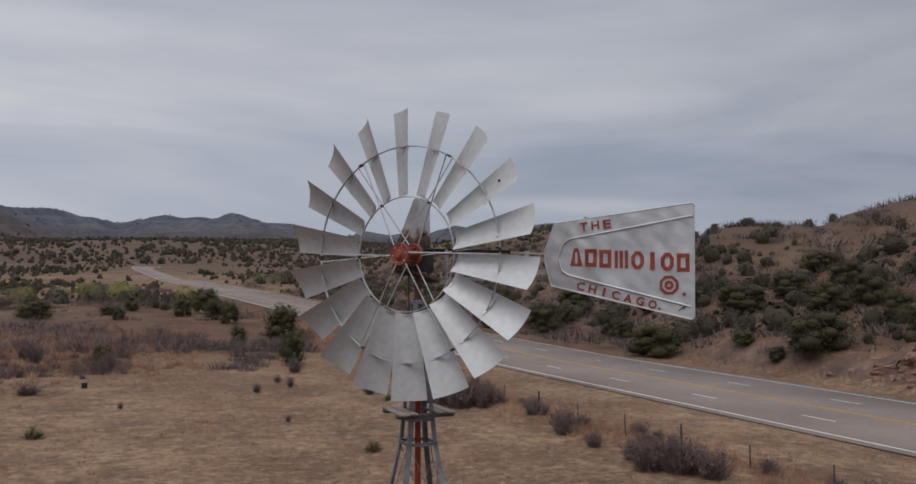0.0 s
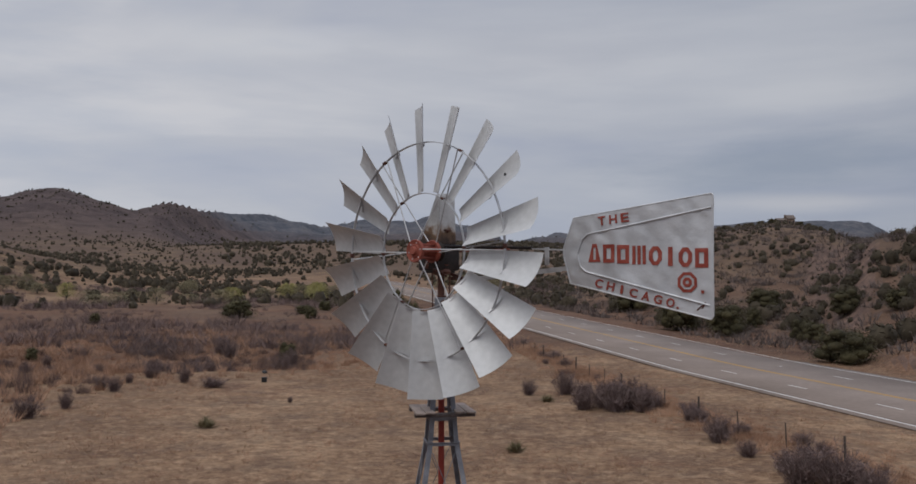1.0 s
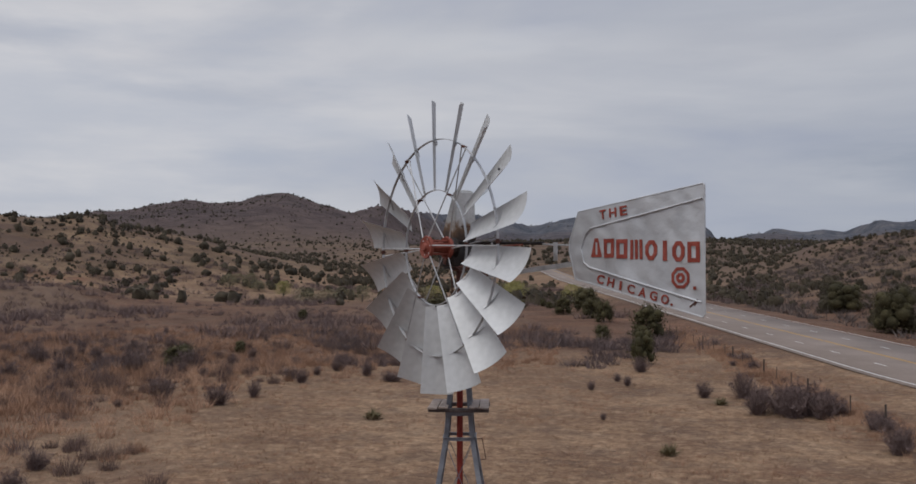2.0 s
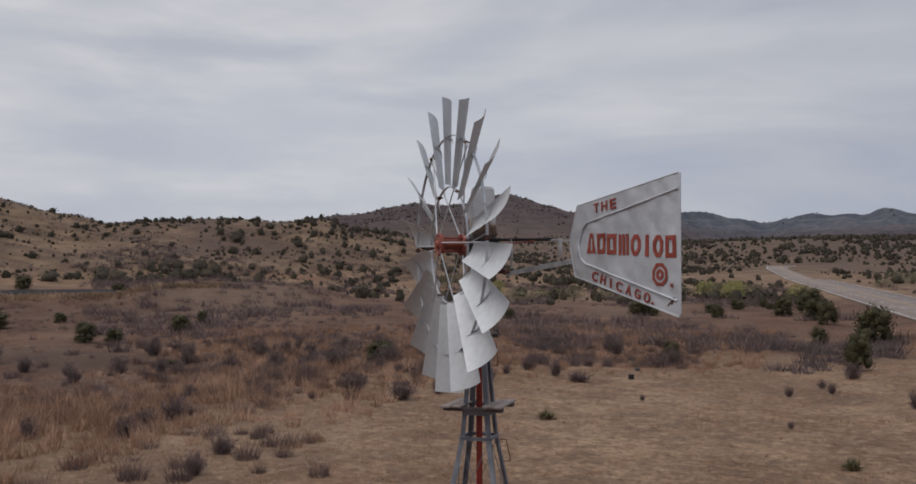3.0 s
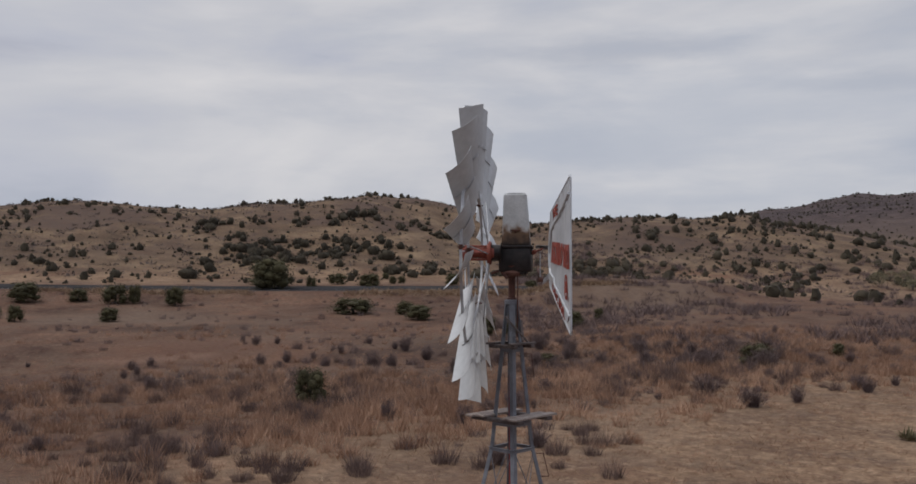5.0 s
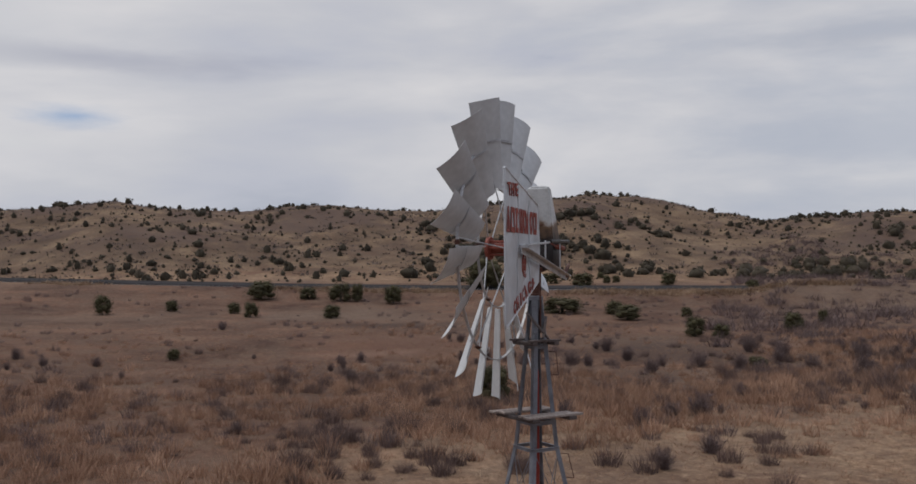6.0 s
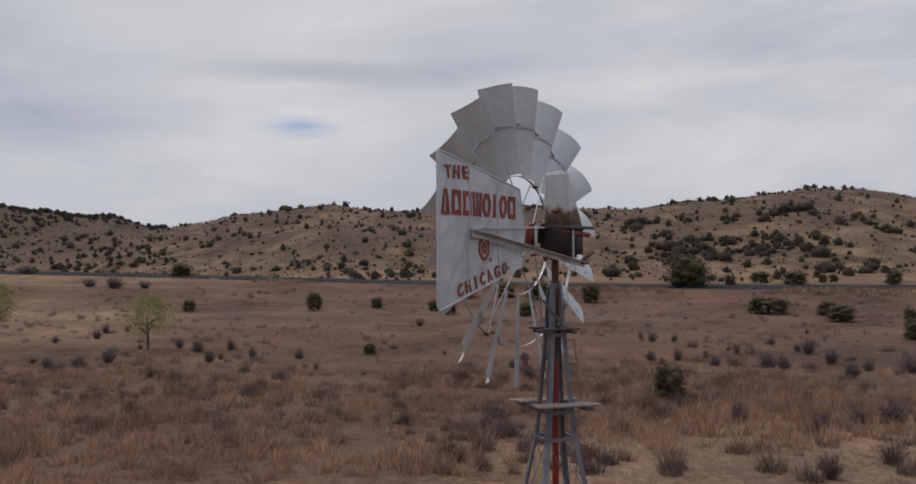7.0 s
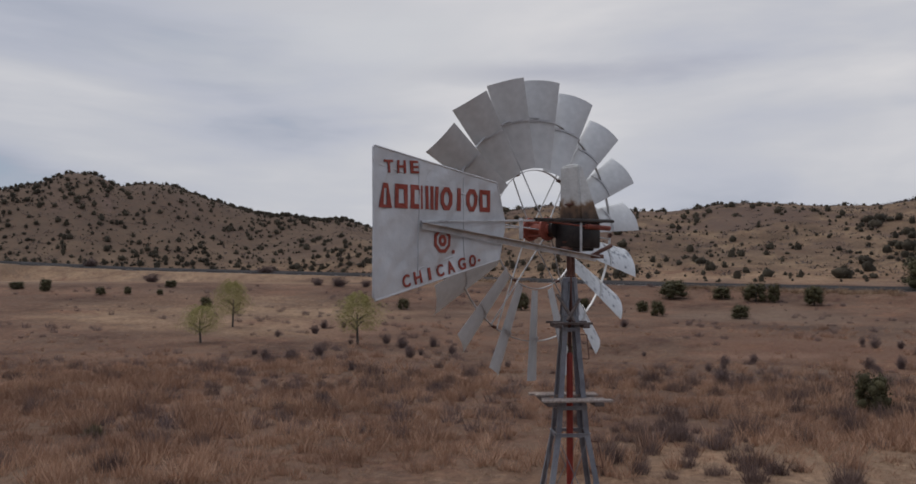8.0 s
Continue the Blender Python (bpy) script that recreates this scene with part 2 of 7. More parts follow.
M = {
    "galvanised": material("galvanised_sheet", [(0.43, 0.435, 0.44), (0.53, 0.535, 0.54), (0.63, 0.635, 0.64)], 0.58, 0.25, 0.9, 9, 0.03, 0.01,
                           object_random=0.16, spots=((0.30, 0.29, 0.28), 2.6, 0.05), specular=0.5),
    "peeling": material("peeling_white_sheet", [(0.50, 0.52, 0.54), (0.60, 0.62, 0.64), (0.68, 0.70, 0.72)], 0.55, 0.2, 2, 20, 0.08, 0.01,
                        spots=((0.20, 0.22, 0.25), 6.5, 0.46), specular=0.4),
    "steel": material("galvanised_steel", [(0.125, 0.128, 0.145), (0.185, 0.190, 0.212), (0.26, 0.265, 0.285)], 0.55, 0.35, 4, 45, 0.12, 0.005,
                      object_random=0.15, spots=((0.16, 0.10, 0.07), 6, 0.12)),
    "rim": material("weathered_rim", [(0.30, 0.30, 0.31), (0.46, 0.46, 0.47), (0.55, 0.55, 0.56)], 0.5, 0.4, 5, 50, 0.1, 0.004,
                    object_random=0.1, spots=((0.10, 0.075, 0.065), 1.3, 0.22)),
    "red": material("red_oxide_paint", [(0.15, 0.038, 0.026), (0.23, 0.060, 0.041), (0.30, 0.092, 0.064)], 0.65, 0.0, 6, 60, 0.2, 0.006,
                    spots=((0.10, 0.045, 0.035), 9, 0.18)),
    "pole_red": material("red_painted_pipe", [(0.17, 0.02, 0.015), (0.24, 0.032, 0.022), (0.28, 0.05, 0.035)], 0.55, 0.0, 3, 40, 0.1, 0.004,
                         spots=((0.11, 0.04, 0.03), 5, 0.15)),
    "oily": material("oil_black_iron", [(0.012, 0.010, 0.010), (0.024, 0.019, 0.018), (0.045, 0.033, 0.029)], 0.42, 0.2, 7, 60, 0.25, 0.006),
    "rusty": material("rusty_iron", [(0.06, 0.028, 0.022), (0.11, 0.048, 0.036), (0.17, 0.085, 0.06)], 0.75, 0.2, 8, 70, 0.3, 0.005),
    "plank": material("weathered_plank", [(0.135, 0.100, 0.086), (0.245, 0.195, 0.170), (0.38, 0.318, 0.280)], 0.85, 0.0, 5, 30, 0.5, 0.012,
                      object_random=0.25, stretch=(1.2, 9, 9)),
    "dark_plank": material("dark_weathered_timber", [(0.05, 0.04, 0.038), (0.09, 0.07, 0.065), (0.15, 0.12, 0.11)], 0.85, 0.0, 5, 30, 0.5, 0.012,
                           object_random=0.2, stretch=(1.2, 9, 9)),
    "letter": material("brick_red_lettering", [(0.20, 0.036, 0.024), (0.255, 0.050, 0.034), (0.32, 0.085, 0.062)], 0.65, 0.0, 7, 60, 0.1, 0.003),
    "asphalt": material("road_asphalt", [(0.164, 0.130, 0.112), (0.202, 0.162, 0.141), (0.245, 0.198, 0.173)], 0.9, 0.0, 0.12, 2.5, 0.2, 0.02),
    # the far road's dimness at a grazing angle is painted into this colour
    "dimmed_asphalt": material("far_dimmed_asphalt", [(0.028, 0.026, 0.027), (0.038, 0.035, 0.036), (0.050, 0.046, 0.047)], 1.0, 0.0, 0.12, 2.5, 0.2, 0.02, specular=0.05),
    "yellow": material("yellow_road_paint", [(0.36, 0.20, 0.04), (0.46, 0.27, 0.06)], 0.8, 0.0, 2, 20, 0.1, 0.004),
    "white": material("white_road_paint", [(0.50, 0.49, 0.48), (0.68, 0.67, 0.66)], 0.8, 0.0, 2, 20, 0.1, 0.004),
    "juniper": material("juniper_green", [(0.036, 0.031, 0.014), (0.060, 0.052, 0.023), (0.094, 0.081, 0.038)], 0.85, 0.0, 0.9, 8, 0.0, island=0.3),
    "oak": material("oak_green", [(0.030, 0.026, 0.012), (0.052, 0.044, 0.020), (0.086, 0.073, 0.034)], 0.85, 0.0, 1.6, 11, 0.0, island=0.3),
    "hill_green": material("hillside_juniper", [(0.033, 0.026, 0.017), (0.049, 0.039, 0.025), (0.072, 0.057, 0.038)], 0.9, 0.0, 0.02, 0.4, 0.0, island=0.3),
    "bark": material("grey_bark", [(0.05, 0.042, 0.038), (0.09, 0.075, 0.065)], 0.9, 0.0, 6, 40, 0.4, 0.02),
    "twig": material("bare_twigs", [(0.100, 0.069, 0.065), (0.148, 0.104, 0.097), (0.210, 0.153, 0.140)], 0.9, 0.0, 1.5, 12, 0.0, island=0.35),
    "willow": material("spring_leaves", [(0.20, 0.185, 0.062), (0.29, 0.265, 0.095), (0.37, 0.335, 0.14)], 0.85, 0.0, 1.0, 9, 0.0, island=0.15),
    "cottonwood": material("cottonwood_buds", [(0.13, 0.113, 0.072), (0.185, 0.160, 0.098), (0.25, 0.215, 0.128)], 0.85, 0.0, 1.0, 9, 0.0, island=0.4),
    "yucca": material("yucca_green", [(0.095, 0.080, 0.042), (0.150, 0.126, 0.068), (0.22, 0.185, 0.105)], 0.8, 0.0, 2.0, 14, 0.0, island=0.4),
    "straw": material("dry_grass", [(0.155, 0.092, 0.058), (0.28, 0.185, 0.115), (0.45, 0.325, 0.215)], 0.9, 0.0, 0.15, 1.6, 0.0, island=0.3),
    "bunch": material("rust_brown_bunchgrass", [(0.198, 0.109, 0.072), (0.318, 0.184, 0.119), (0.435, 0.272, 0.181)], 0.9, 0.0, 0.12, 1.1, 0.0, island=0.22),
    "tall_bunch": material("orange_tan_bunchgrass", [(0.205, 0.115, 0.075), (0.340, 0.201, 0.131), (0.50, 0.318, 0.212)], 0.9, 0.0, 0.12, 1.1, 0.0, island=0.2),
    "dead": material("dark_dead_stems", [(0.085, 0.056, 0.050), (0.130, 0.086, 0.074), (0.195, 0.132, 0.110)], 0.9, 0.0, 0.3, 1.5, 0.0, island=0.25),
    "grey_brush": material("grey_hillside_brush", [(0.072, 0.056, 0.052), (0.108, 0.085, 0.078), (0.152, 0.121, 0.110)], 0.9, 0.0, 0.3, 1.5, 0.0, island=0.3),
    "wash_scrub": material("purple_wash_scrub", [(0.078, 0.056, 0.055), (0.115, 0.084, 0.081), (0.165, 0.124, 0.116)], 0.9, 0.0, 0.3, 1.5, 0.0, island=0.25),
    "post": material("old_fence_post", [(0.05, 0.038, 0.032), (0.09, 0.07, 0.06)], 0.9, 0.0, 6, 40, 0.3, 0.01),
    "wire": material("fence_wire", [(0.12, 0.10, 0.09), (0.18, 0.15, 0.13)], 0.6, 0.6, 6, 40, 0.0),
    "black": material("black_plastic", [(0.012, 0.012, 0.013), (0.022, 0.022, 0.024)], 0.5, 0.0, 4, 40, 0.1, 0.004),
    "house_wall": material("brown_stone_wall", [(0.135, 0.095, 0.075), (0.19, 0.138, 0.108), (0.26, 0.19, 0.15)], 0.9, 0.0, 1.5, 9, 0.3, 0.03),
    "house_roof": material("dull_brown_roofing", [(0.11, 0.085, 0.075), (0.15, 0.118, 0.10)], 0.8, 0.0, 1.5, 12, 0.2, 0.02),
    "rock": material("red_brown_rock", [(0.115, 0.066, 0.050), (0.190, 0.113, 0.085), (0.28, 0.180, 0.138)], 0.9, 0.0, 0.8, 6, 0.6, 0.15, object_random=0.2),
}


# ---- the lie of the land ----
LATTICE = np.random.RandomState(7).rand(256, 256)


def value_noise(x, y):
    """Smooth noise from 0 to 1 on a unit lattice."""
    xi, yi = np.floor(x).astype(int), np.floor(y).astype(int)
    fx, fy = x - xi, y - yi
    fx, fy = fx * fx * (3 - 2 * fx), fy * fy * (3 - 2 * fy)
    a, b = LATTICE[xi % 256, yi % 256], LATTICE[(xi + 1) % 256, yi % 256]
    c, d = LATTICE[xi % 256, (yi + 1) % 256], LATTICE[(xi + 1) % 256, (yi + 1) % 256]
    return (a + (b - a) * fx) * (1 - fy) + (c + (d - c) * fx) * fy


def fbm(x, y, octaves=4):
    total, size = 0.0, 0.5
    for k in range(octaves):
        total = total + size * (value_noise(x * 2 ** k + 17.3 * k, y * 2 ** k - 9.1 * k) - 0.5)
        size *= 0.5
    return total


def ss(lo, hi, v):
    t = np.clip((v - lo) / (hi - lo), 0, 1)
    return t * t * (3 - 2 * t)


# ridge heights by heading (degrees west of north), evenly spaced
FAR_RANGE = (-16, 1, [134, 146, 172, 174, 174, 174, 170, 166, 162, 158, 154, 154, 158, 150, 159, 146, 132, 135, 135, 142, 147, 134,
                120, 107, 166, 172, 190, 190, 202, 187, 196, 189, 192, 191, 168, 167, 190, 186, 192, 192, 189, 196, 207, 232,
                243, 239, 210, 231, 243, 259, 276, 275, 261, 243, 235, 229, 240, 230, 228, 213, 207, 203, 192, 192, 192, 192,
                192, 192])
NEAR_HILLS = (40, 1.5, [31.5, 31.5, 31.5, 31.5, 36.1, 34.6, 33.6, 34.5, 35.5, 35.8, 34.7, 34.9, 33.8, 32.6, 36.3, 36.7, 39.8, 42.7, 44.6, 44.3, 46.3, 44.5,
                43.7, 41.5, 41.0, 40.6, 38.5, 36.7, 38.0, 38.5, 39.8, 40.8, 41.3, 41.3, 39.2, 37.6, 38.0, 37.8, 38.4, 39.0, 41.6, 40.0, 38.8, 36.8,
                36.3, 32.8, 31.0, 28.8, 30.6, 34.3, 32.5, 35.0, 35.0, 36.9, 40.3, 43.7, 48.0, 48.9, 46.2, 52.3, 52.0, 47.2, 44.9, 41.0, 41.0, 41.0])
EAST_HILL = (-32, 1, [22.5, 21.9, 21.4, 20.6, 19.9, 18.8, 17.4, 17.9, 17.9, 18.4, 18.9, 19.0, 18.9, 17.9, 17.8, 18.7, 18.0, 18.3, 19.9, 21.3, 21.5, 22.1,
                22.9, 23.2, 23.3, 22.7, 23.2, 21.7, 22.2, 22.0, 22.0, 21.4, 21.8, 22.3, 20.5, 20.5, 20.5, 20.5, 20.5, 20.5, 20.5, 20.5, 20.5])
ROAD_POINT, ROAD_WAY, ROAD_SIDE = (16.45, 67.19), (-0.3746, 0.9272), (0.9272, 0.3746)
ROAD_MID = 3.7
FAR_ROAD = [(202, 50.5), (195, 55.7), (192, 62), (192, 73), (197.5, 86.6), (214, 100), (244, 112.6), (276, 124), (308, 135.4), (340, 146)]


def ridge(table, az):
    first, step, heights = table
    at = first + step * np.arange(len(heights))
    fine = np.interp(az, at, heights)
    soft = (np.interp(az - step / 3, at, heights) + np.interp(az + step / 3, at, heights)) / 2
    return (fine + soft) / 2


def road_bend(s):
    """How far the highway has swung to the left, s metres on."""
    return -4 * ss(470, 540, s)


def road_level(y):
    return 0.18 + 0.006 * (y - 66) + 0.0185 * np.maximum(0, y - 80) + 0.018 * np.maximum(0, y - 380)


def far_road_xy():
    r = np.array([p[0] for p in FAR_ROAD], float)
    a = np.array([p[1] for p in FAR_ROAD], float)
    fine = np.linspace(0, len(r) - 1, 120)
    k = np.arange(len(r))
    rr, aa = np.interp(fine, k, r), np.interp(fine, k, a)
    soft = np.ones(13) / 13
    rr = np.convolve(np.pad(rr, 6, mode="edge"), soft, "valid")
    aa = np.convolve(np.pad(aa, 6, mode="edge"), soft, "valid")
    return -rr * np.sin(np.radians(aa)), rr * np.cos(np.radians(aa))


FX, FY = far_road_xy()


def far_road_level(x, y):
    az = np.degrees(np.arctan2(-x, y))
    return np.interp(az, [60, 80, 90, 100, 107, 113, 120, 127, 134], [5.5, 5.45, 5.85, 6.6, 7.25, 8.0, 8.75, 9.65, 11.6])


def land(x, y):
    """The ground's height at x, y."""
    x, y = np.asarray(x, float), np.asarray(y, float)
    r, az = np.hypot(x, y), np.degrees(np.arctan2(-x, y))
    along_road = (x - ROAD_POINT[0]) * ROAD_WAY[0] + (y - ROAD_POINT[1]) * ROAD_WAY[1]
    lateral = (x - ROAD_POINT[0]) * ROAD_SIDE[0] + (y - ROAD_POINT[1]) * ROAD_SIDE[1] - ROAD_MID + road_bend(along_road)
    west = ss(36, 56, az) * (1 - ss(140, 165, az))
    # the plain, rising outwards
    z = (0.02 + 0.030 * west) * 125 * ss(85, 215, r) * (1 - 0.5 * west * (1 - ss(150, 215, r)))
    z = z + 0.35 * fbm(x / 14, y / 14, 3) + 0.9 * fbm(x / 60 + 5, y / 60, 2)
    # the dry wash with its cut bank
    wash = 78 + 14 * fbm(x / 50, y / 50 + 3, 2) * 2 + 0.12 * (az - 40)
    inside = ss(14, 26, az) * (1 - ss(96, 112, az))
    z = z - 1.1 * inside * ss(wash - 2.5, wash, r) * (1 - ss(wash + 8, wash + 22, r))
    # low hills ahead, then the far range
    north = ss(-22, -10, az) * (1 - ss(44, 54, az))
    mid = 9 + 0.036 * np.minimum(r, 1500) + 16 * fbm(x / 240, y / 240, 4) * ss(300, 700, r)
    z = z + (mid - z) * north * ss(320, 950, r)
    crag = ridge(FAR_RANGE, az)
    # the western peaks stand nearer than the mesas
    near_by = 1 - 0.48 * ss(21, 30, az)
    fx, fy, fr = x / near_by, y / near_by, r / near_by
    z = z + (crag * near_by * (1 - 0.55 * ss(3050, 4300, fr)) - z) * ss(-24, -17, az) * (1 - ss(46, 54, az)) * ss(1500, 3000, fr) ** 1.25
    z = z + near_by * 30 * fbm(fx / 420, fy / 420, 5) * ss(1700, 2400, fr) * (1 - ss(2850, 3000, fr))
    z = z + near_by * (44 * np.abs(fbm(fx / 300 + 3, fy / 300, 5)) * ss(2300, 2900, fr) * (1 - ss(3300, 3800, fr)) * north - 2 * north * ss(2300, 2900, fr))
    # cliff bands and crags
    rugged = near_by * ss(1700, 2300, fr) * (1 - ss(3400, 3900, fr)) * ss(-24, -17, az) * (1 - ss(49, 58, az))
    z = z + rugged * (11 * (1 - 0.9 * ss(26, 31, az)) * np.sin(z / near_by / 7.5 + 3 * fbm(fx / 500, fy / 500, 2)) * ss(60, 130, z / near_by) + 16 * fbm(fx / 75, fy / 75, 3))
    # the hills beyond the far road
    reach = 425 + 120 * ss(100, 118, az)
    near = 9 + (ridge(NEAR_HILLS, az) - 9) * reach / 425
    face = ss(210 + 130 * ss(95, 122, az), reach, r) ** 1.1
    z = z + (near * (1 - 0.35 * ss(560, 1000, r)) - z) * ss(22, 46, az) * (1 - ss(150, 175, az)) * face * (1 - ss(600, 1200, r) * (1 - ss(54, 64, az)))
    z = z + 11 * fbm(x / 75, y / 75, 4) * ss(43, 52, az) * (1 - ss(150, 175, az)) * ss(225, 320, r - 100 * ss(95, 122, az)) * (1 - 0.75 * ss(370, 420, r - 110 * ss(100, 118, az)))
    # the hill on the far side of the near road
    east = (1 - ss(0, 8, az)) * ss(-130, -100, az)
    crest = 1 + 1.0 * ss(-17.5, -11, az)
    q = r / crest
    rise = 9 + (ridge(EAST_HILL, az) - 9) * crest
    z = z + (rise * (1 - 0.3 * ss(210, 400, q)) - z) * east * ss(11, 11 + 71 * crest ** 0.85, lateral) ** 0.8 * ss(70, 200, q + 30) * (1 - ss(330, 700, q))
    z = z + 5.5 * fbm(x / 38, y / 38, 4) * east * ss(22, 60, lateral) * (1 - ss(330, 700, q))
    cut = east * ss(-15, -24, az) * ss(10.6, 15, lateral) * (1 - ss(26, 60, lateral))
    z = z + cut * (2.2 + 3.0 * np.abs(fbm(x / 6, y / 6, 4)))
    # the plain climbs with the highway
    swell = ss(150, 380, r) * (1 - ss(560, 760, r)) * np.exp(-(lateral / 130) ** 2) * (1 - ss(30, 44, az))
    z = z + (road_level(y) - 0.5 + 1.6 * fbm(x / 30, y / 30, 3) - z) * 0.92 * swell
    # both roads lie level across
    flat = 1 - ss(9.4, 17, np.abs(lateral))
    flat = np.where(r < 900, flat, 0) * (1 - ss(500, 575, along_road))
    z = z + (road_level(y) - 0.10 - z) * flat
    d = np.full(x.shape, 1e9)
    for px, py in zip(FX, FY):
        d = np.minimum(d, np.hypot(x - px, y - py))
    flat = 1 - ss(6.5, 20, d)
    # banks raised beside its northern end to hide it from the camera
    cutting = (1 - ss(57, 60.5, az)) * ss(6, 9.5, d) * (1 - ss(14, 27, d))
    return z + (far_road_level(x, y) - 0.12 - z) * flat + 1.9 * cutting


# ---- building helpers ----
def part(name, bm, mat, parent=None, label="", smooth=True, m=None):
    """Links a bmesh as one mesh object under a thing or a part."""
    data = bpy.data.meshes.new(name)
    bmesh.ops.recalc_face_normals(bm, faces=bm.faces)
    bm.to_mesh(data)
    bm.free()
    return part_from(name, data, mat, parent, label, smooth, m)


def part_from(name, data, mat, parent=None, label="", smooth=True, m=None):
    if not data.materials:
        data.materials.append(mat)
    if smooth:
        data.shade_smooth()
        data.set_sharp_from_angle(angle=radians(38))
    ob = new(name, data)
    if m is not None:
        ob.matrix_basis = m
    ob.parent = parent
    return tagged(ob, label)


def empty(name, m, label, category, group=""):
    ob = new(name)
    ob.empty_display_size = 0.2
    ob.matrix_basis = m
    return tagged(ob, label, category, group)


def box(bm, size, m=None, bevel=0.0):
    """A box of that size about the origin of m."""
    made = bmesh.ops.create_cube(bm, size=1.0)["verts"]
    bmesh.ops.scale(bm, vec=size, verts=made)
    if bevel:
        edges = list({e for v in made for e in v.link_edges})
        made = list({v for f in bmesh.ops.bevel(bm, geom=edges, offset=bevel, segments=2, affect="EDGES", profile=0.5)["faces"] for v in f.verts} | {v for v in made if v.is_valid})
    if m is not None:
        bmesh.ops.transform(bm, matrix=m, verts=made)
    return made


def along(a, b, up=(0, 0, 1)):
    """The pose at the middle of a-b, with x along it."""
    a, b = Vector(a), Vector(b)
    x = (b - a).normalized()
    y = Vector(up).cross(x)
    if y.length < 1e-3:
        y = Vector((0, 1, 0)).cross(x)
    y.normalize()
    z = x.cross(y)
    m = Matrix((x, y, z)).transposed().to_4x4()
    m.translation = (a + b) / 2
    return m, (b - a).length


def bar(bm, a, b, wide, high, bevel=0.0, up=(0, 0, 1)):
    m, length = along(a, b, up)
    return box(bm, (length, wide, high), m, bevel)


def rod(bm, a, b, r1, r2=None, sides=10):
    m, length = along(a, b)
    r2 = r1 if r2 is None else r2
    return bmesh.ops.create_cone(bm, cap_ends=True, segments=sides, radius1=r1, radius2=r2, depth=length,
                                 matrix=m @ Matrix.Rotation(radians(90), 4, "Y"))["verts"]


def angle_iron(bm, a, b, wide, thick, inward):
    """An L-shaped steel section from a to b, its corner pointing away from inward."""
    a, b = Vector(a), Vector(b)
    x = (b - a).normalized()
    inward = (Vector(inward) - x * x.dot(Vector(inward))).normalized()
    side = x.cross(inward)
    d1, d2 = (inward + side).normalized(), (inward - side).normalized()
    section = [Vector((0, 0, 0)), d1 * wide, d1 * wide + d2 * thick, d1 * thick + d2 * thick, d2 * wide + d1 * thick, d2 * wide]
    rings = [[bm.verts.new(p + s) for s in section] for p in (a, b)]
    for i in range(6):
        j = (i + 1) % 6
        bm.faces.new((rings[0][i], rings[0][j], rings[1][j], rings[1][i]))
    for ring, order in ((rings[0], 1), (rings[1], -1)):
        bm.faces.new((ring[0], ring[1], ring[2], ring[3])[::order])
        bm.faces.new((ring[0], ring[3], ring[4], ring[5])[::order])


def lathe(bm, profile, m, sides=28):
    """Turns (radius, height) pairs round z."""
    rings = []
    for r, z in profile:
        rings.append([bm.verts.new(m @ Vector((r * math.cos(2 * math.pi * k / sides), r * math.sin(2 * math.pi * k / sides), z))) for k in range(sides)])
    for low, high in zip(rings, rings[1:]):
        for k in range(sides):
            j = (k + 1) % sides
            bm.faces.new((low[k], low[j], high[j], high[k]))
    bm.faces.new(rings[0][::-1])
    bm.faces.new(rings[-1])


def outline(bm, points, holes, depth, m):
    """A flat shape with optional holes, given thickness."""
    loops = [points] + holes
    edges = []
    for loop in loops:
        vs = [bm.verts.new((x, 0, z)) for x, z in loop]
        edges += [bm.edges.new((vs[i], vs[(i + 1) % len(vs)])) for i in range(len(vs))]
    made = bmesh.ops.triangle_fill(bm, edges=edges, use_beauty=True)["geom"]
    faces = [f for f in made if isinstance(f, bmesh.types.BMFace)]
    grown = bmesh.ops.extrude_face_region(bm, geom=faces)["geom"]
    bmesh.ops.translate(bm, vec=(0, depth, 0), verts=[v for v in grown if isinstance(v, bmesh.types.BMVert)])
    bmesh.ops.transform(bm, matrix=m, verts=bm.verts)


# ---- ground ----
def raw_mesh(name, verts, faces, mat):
    """A mesh from numpy arrays: faces is (n, 3) or (n, 4)."""
    data = bpy.data.meshes.new(name)
    n, k = faces.shape
    data.vertices.add(len(verts))
    data.vertices.foreach_set("co", np.ascontiguousarray(verts, np.float32).ravel())
    data.loops.add(n * k)
    data.loops.foreach_set("vertex_index", np.ascontiguousarray(faces, np.int32).ravel())
    data.polygons.add(n)
    data.polygons.foreach_set("loop_start", np.arange(0, n * k, k, dtype=np.int32))
    data.update(calc_edges=True)
    data.validate()
    data.materials.append(mat)
    return data


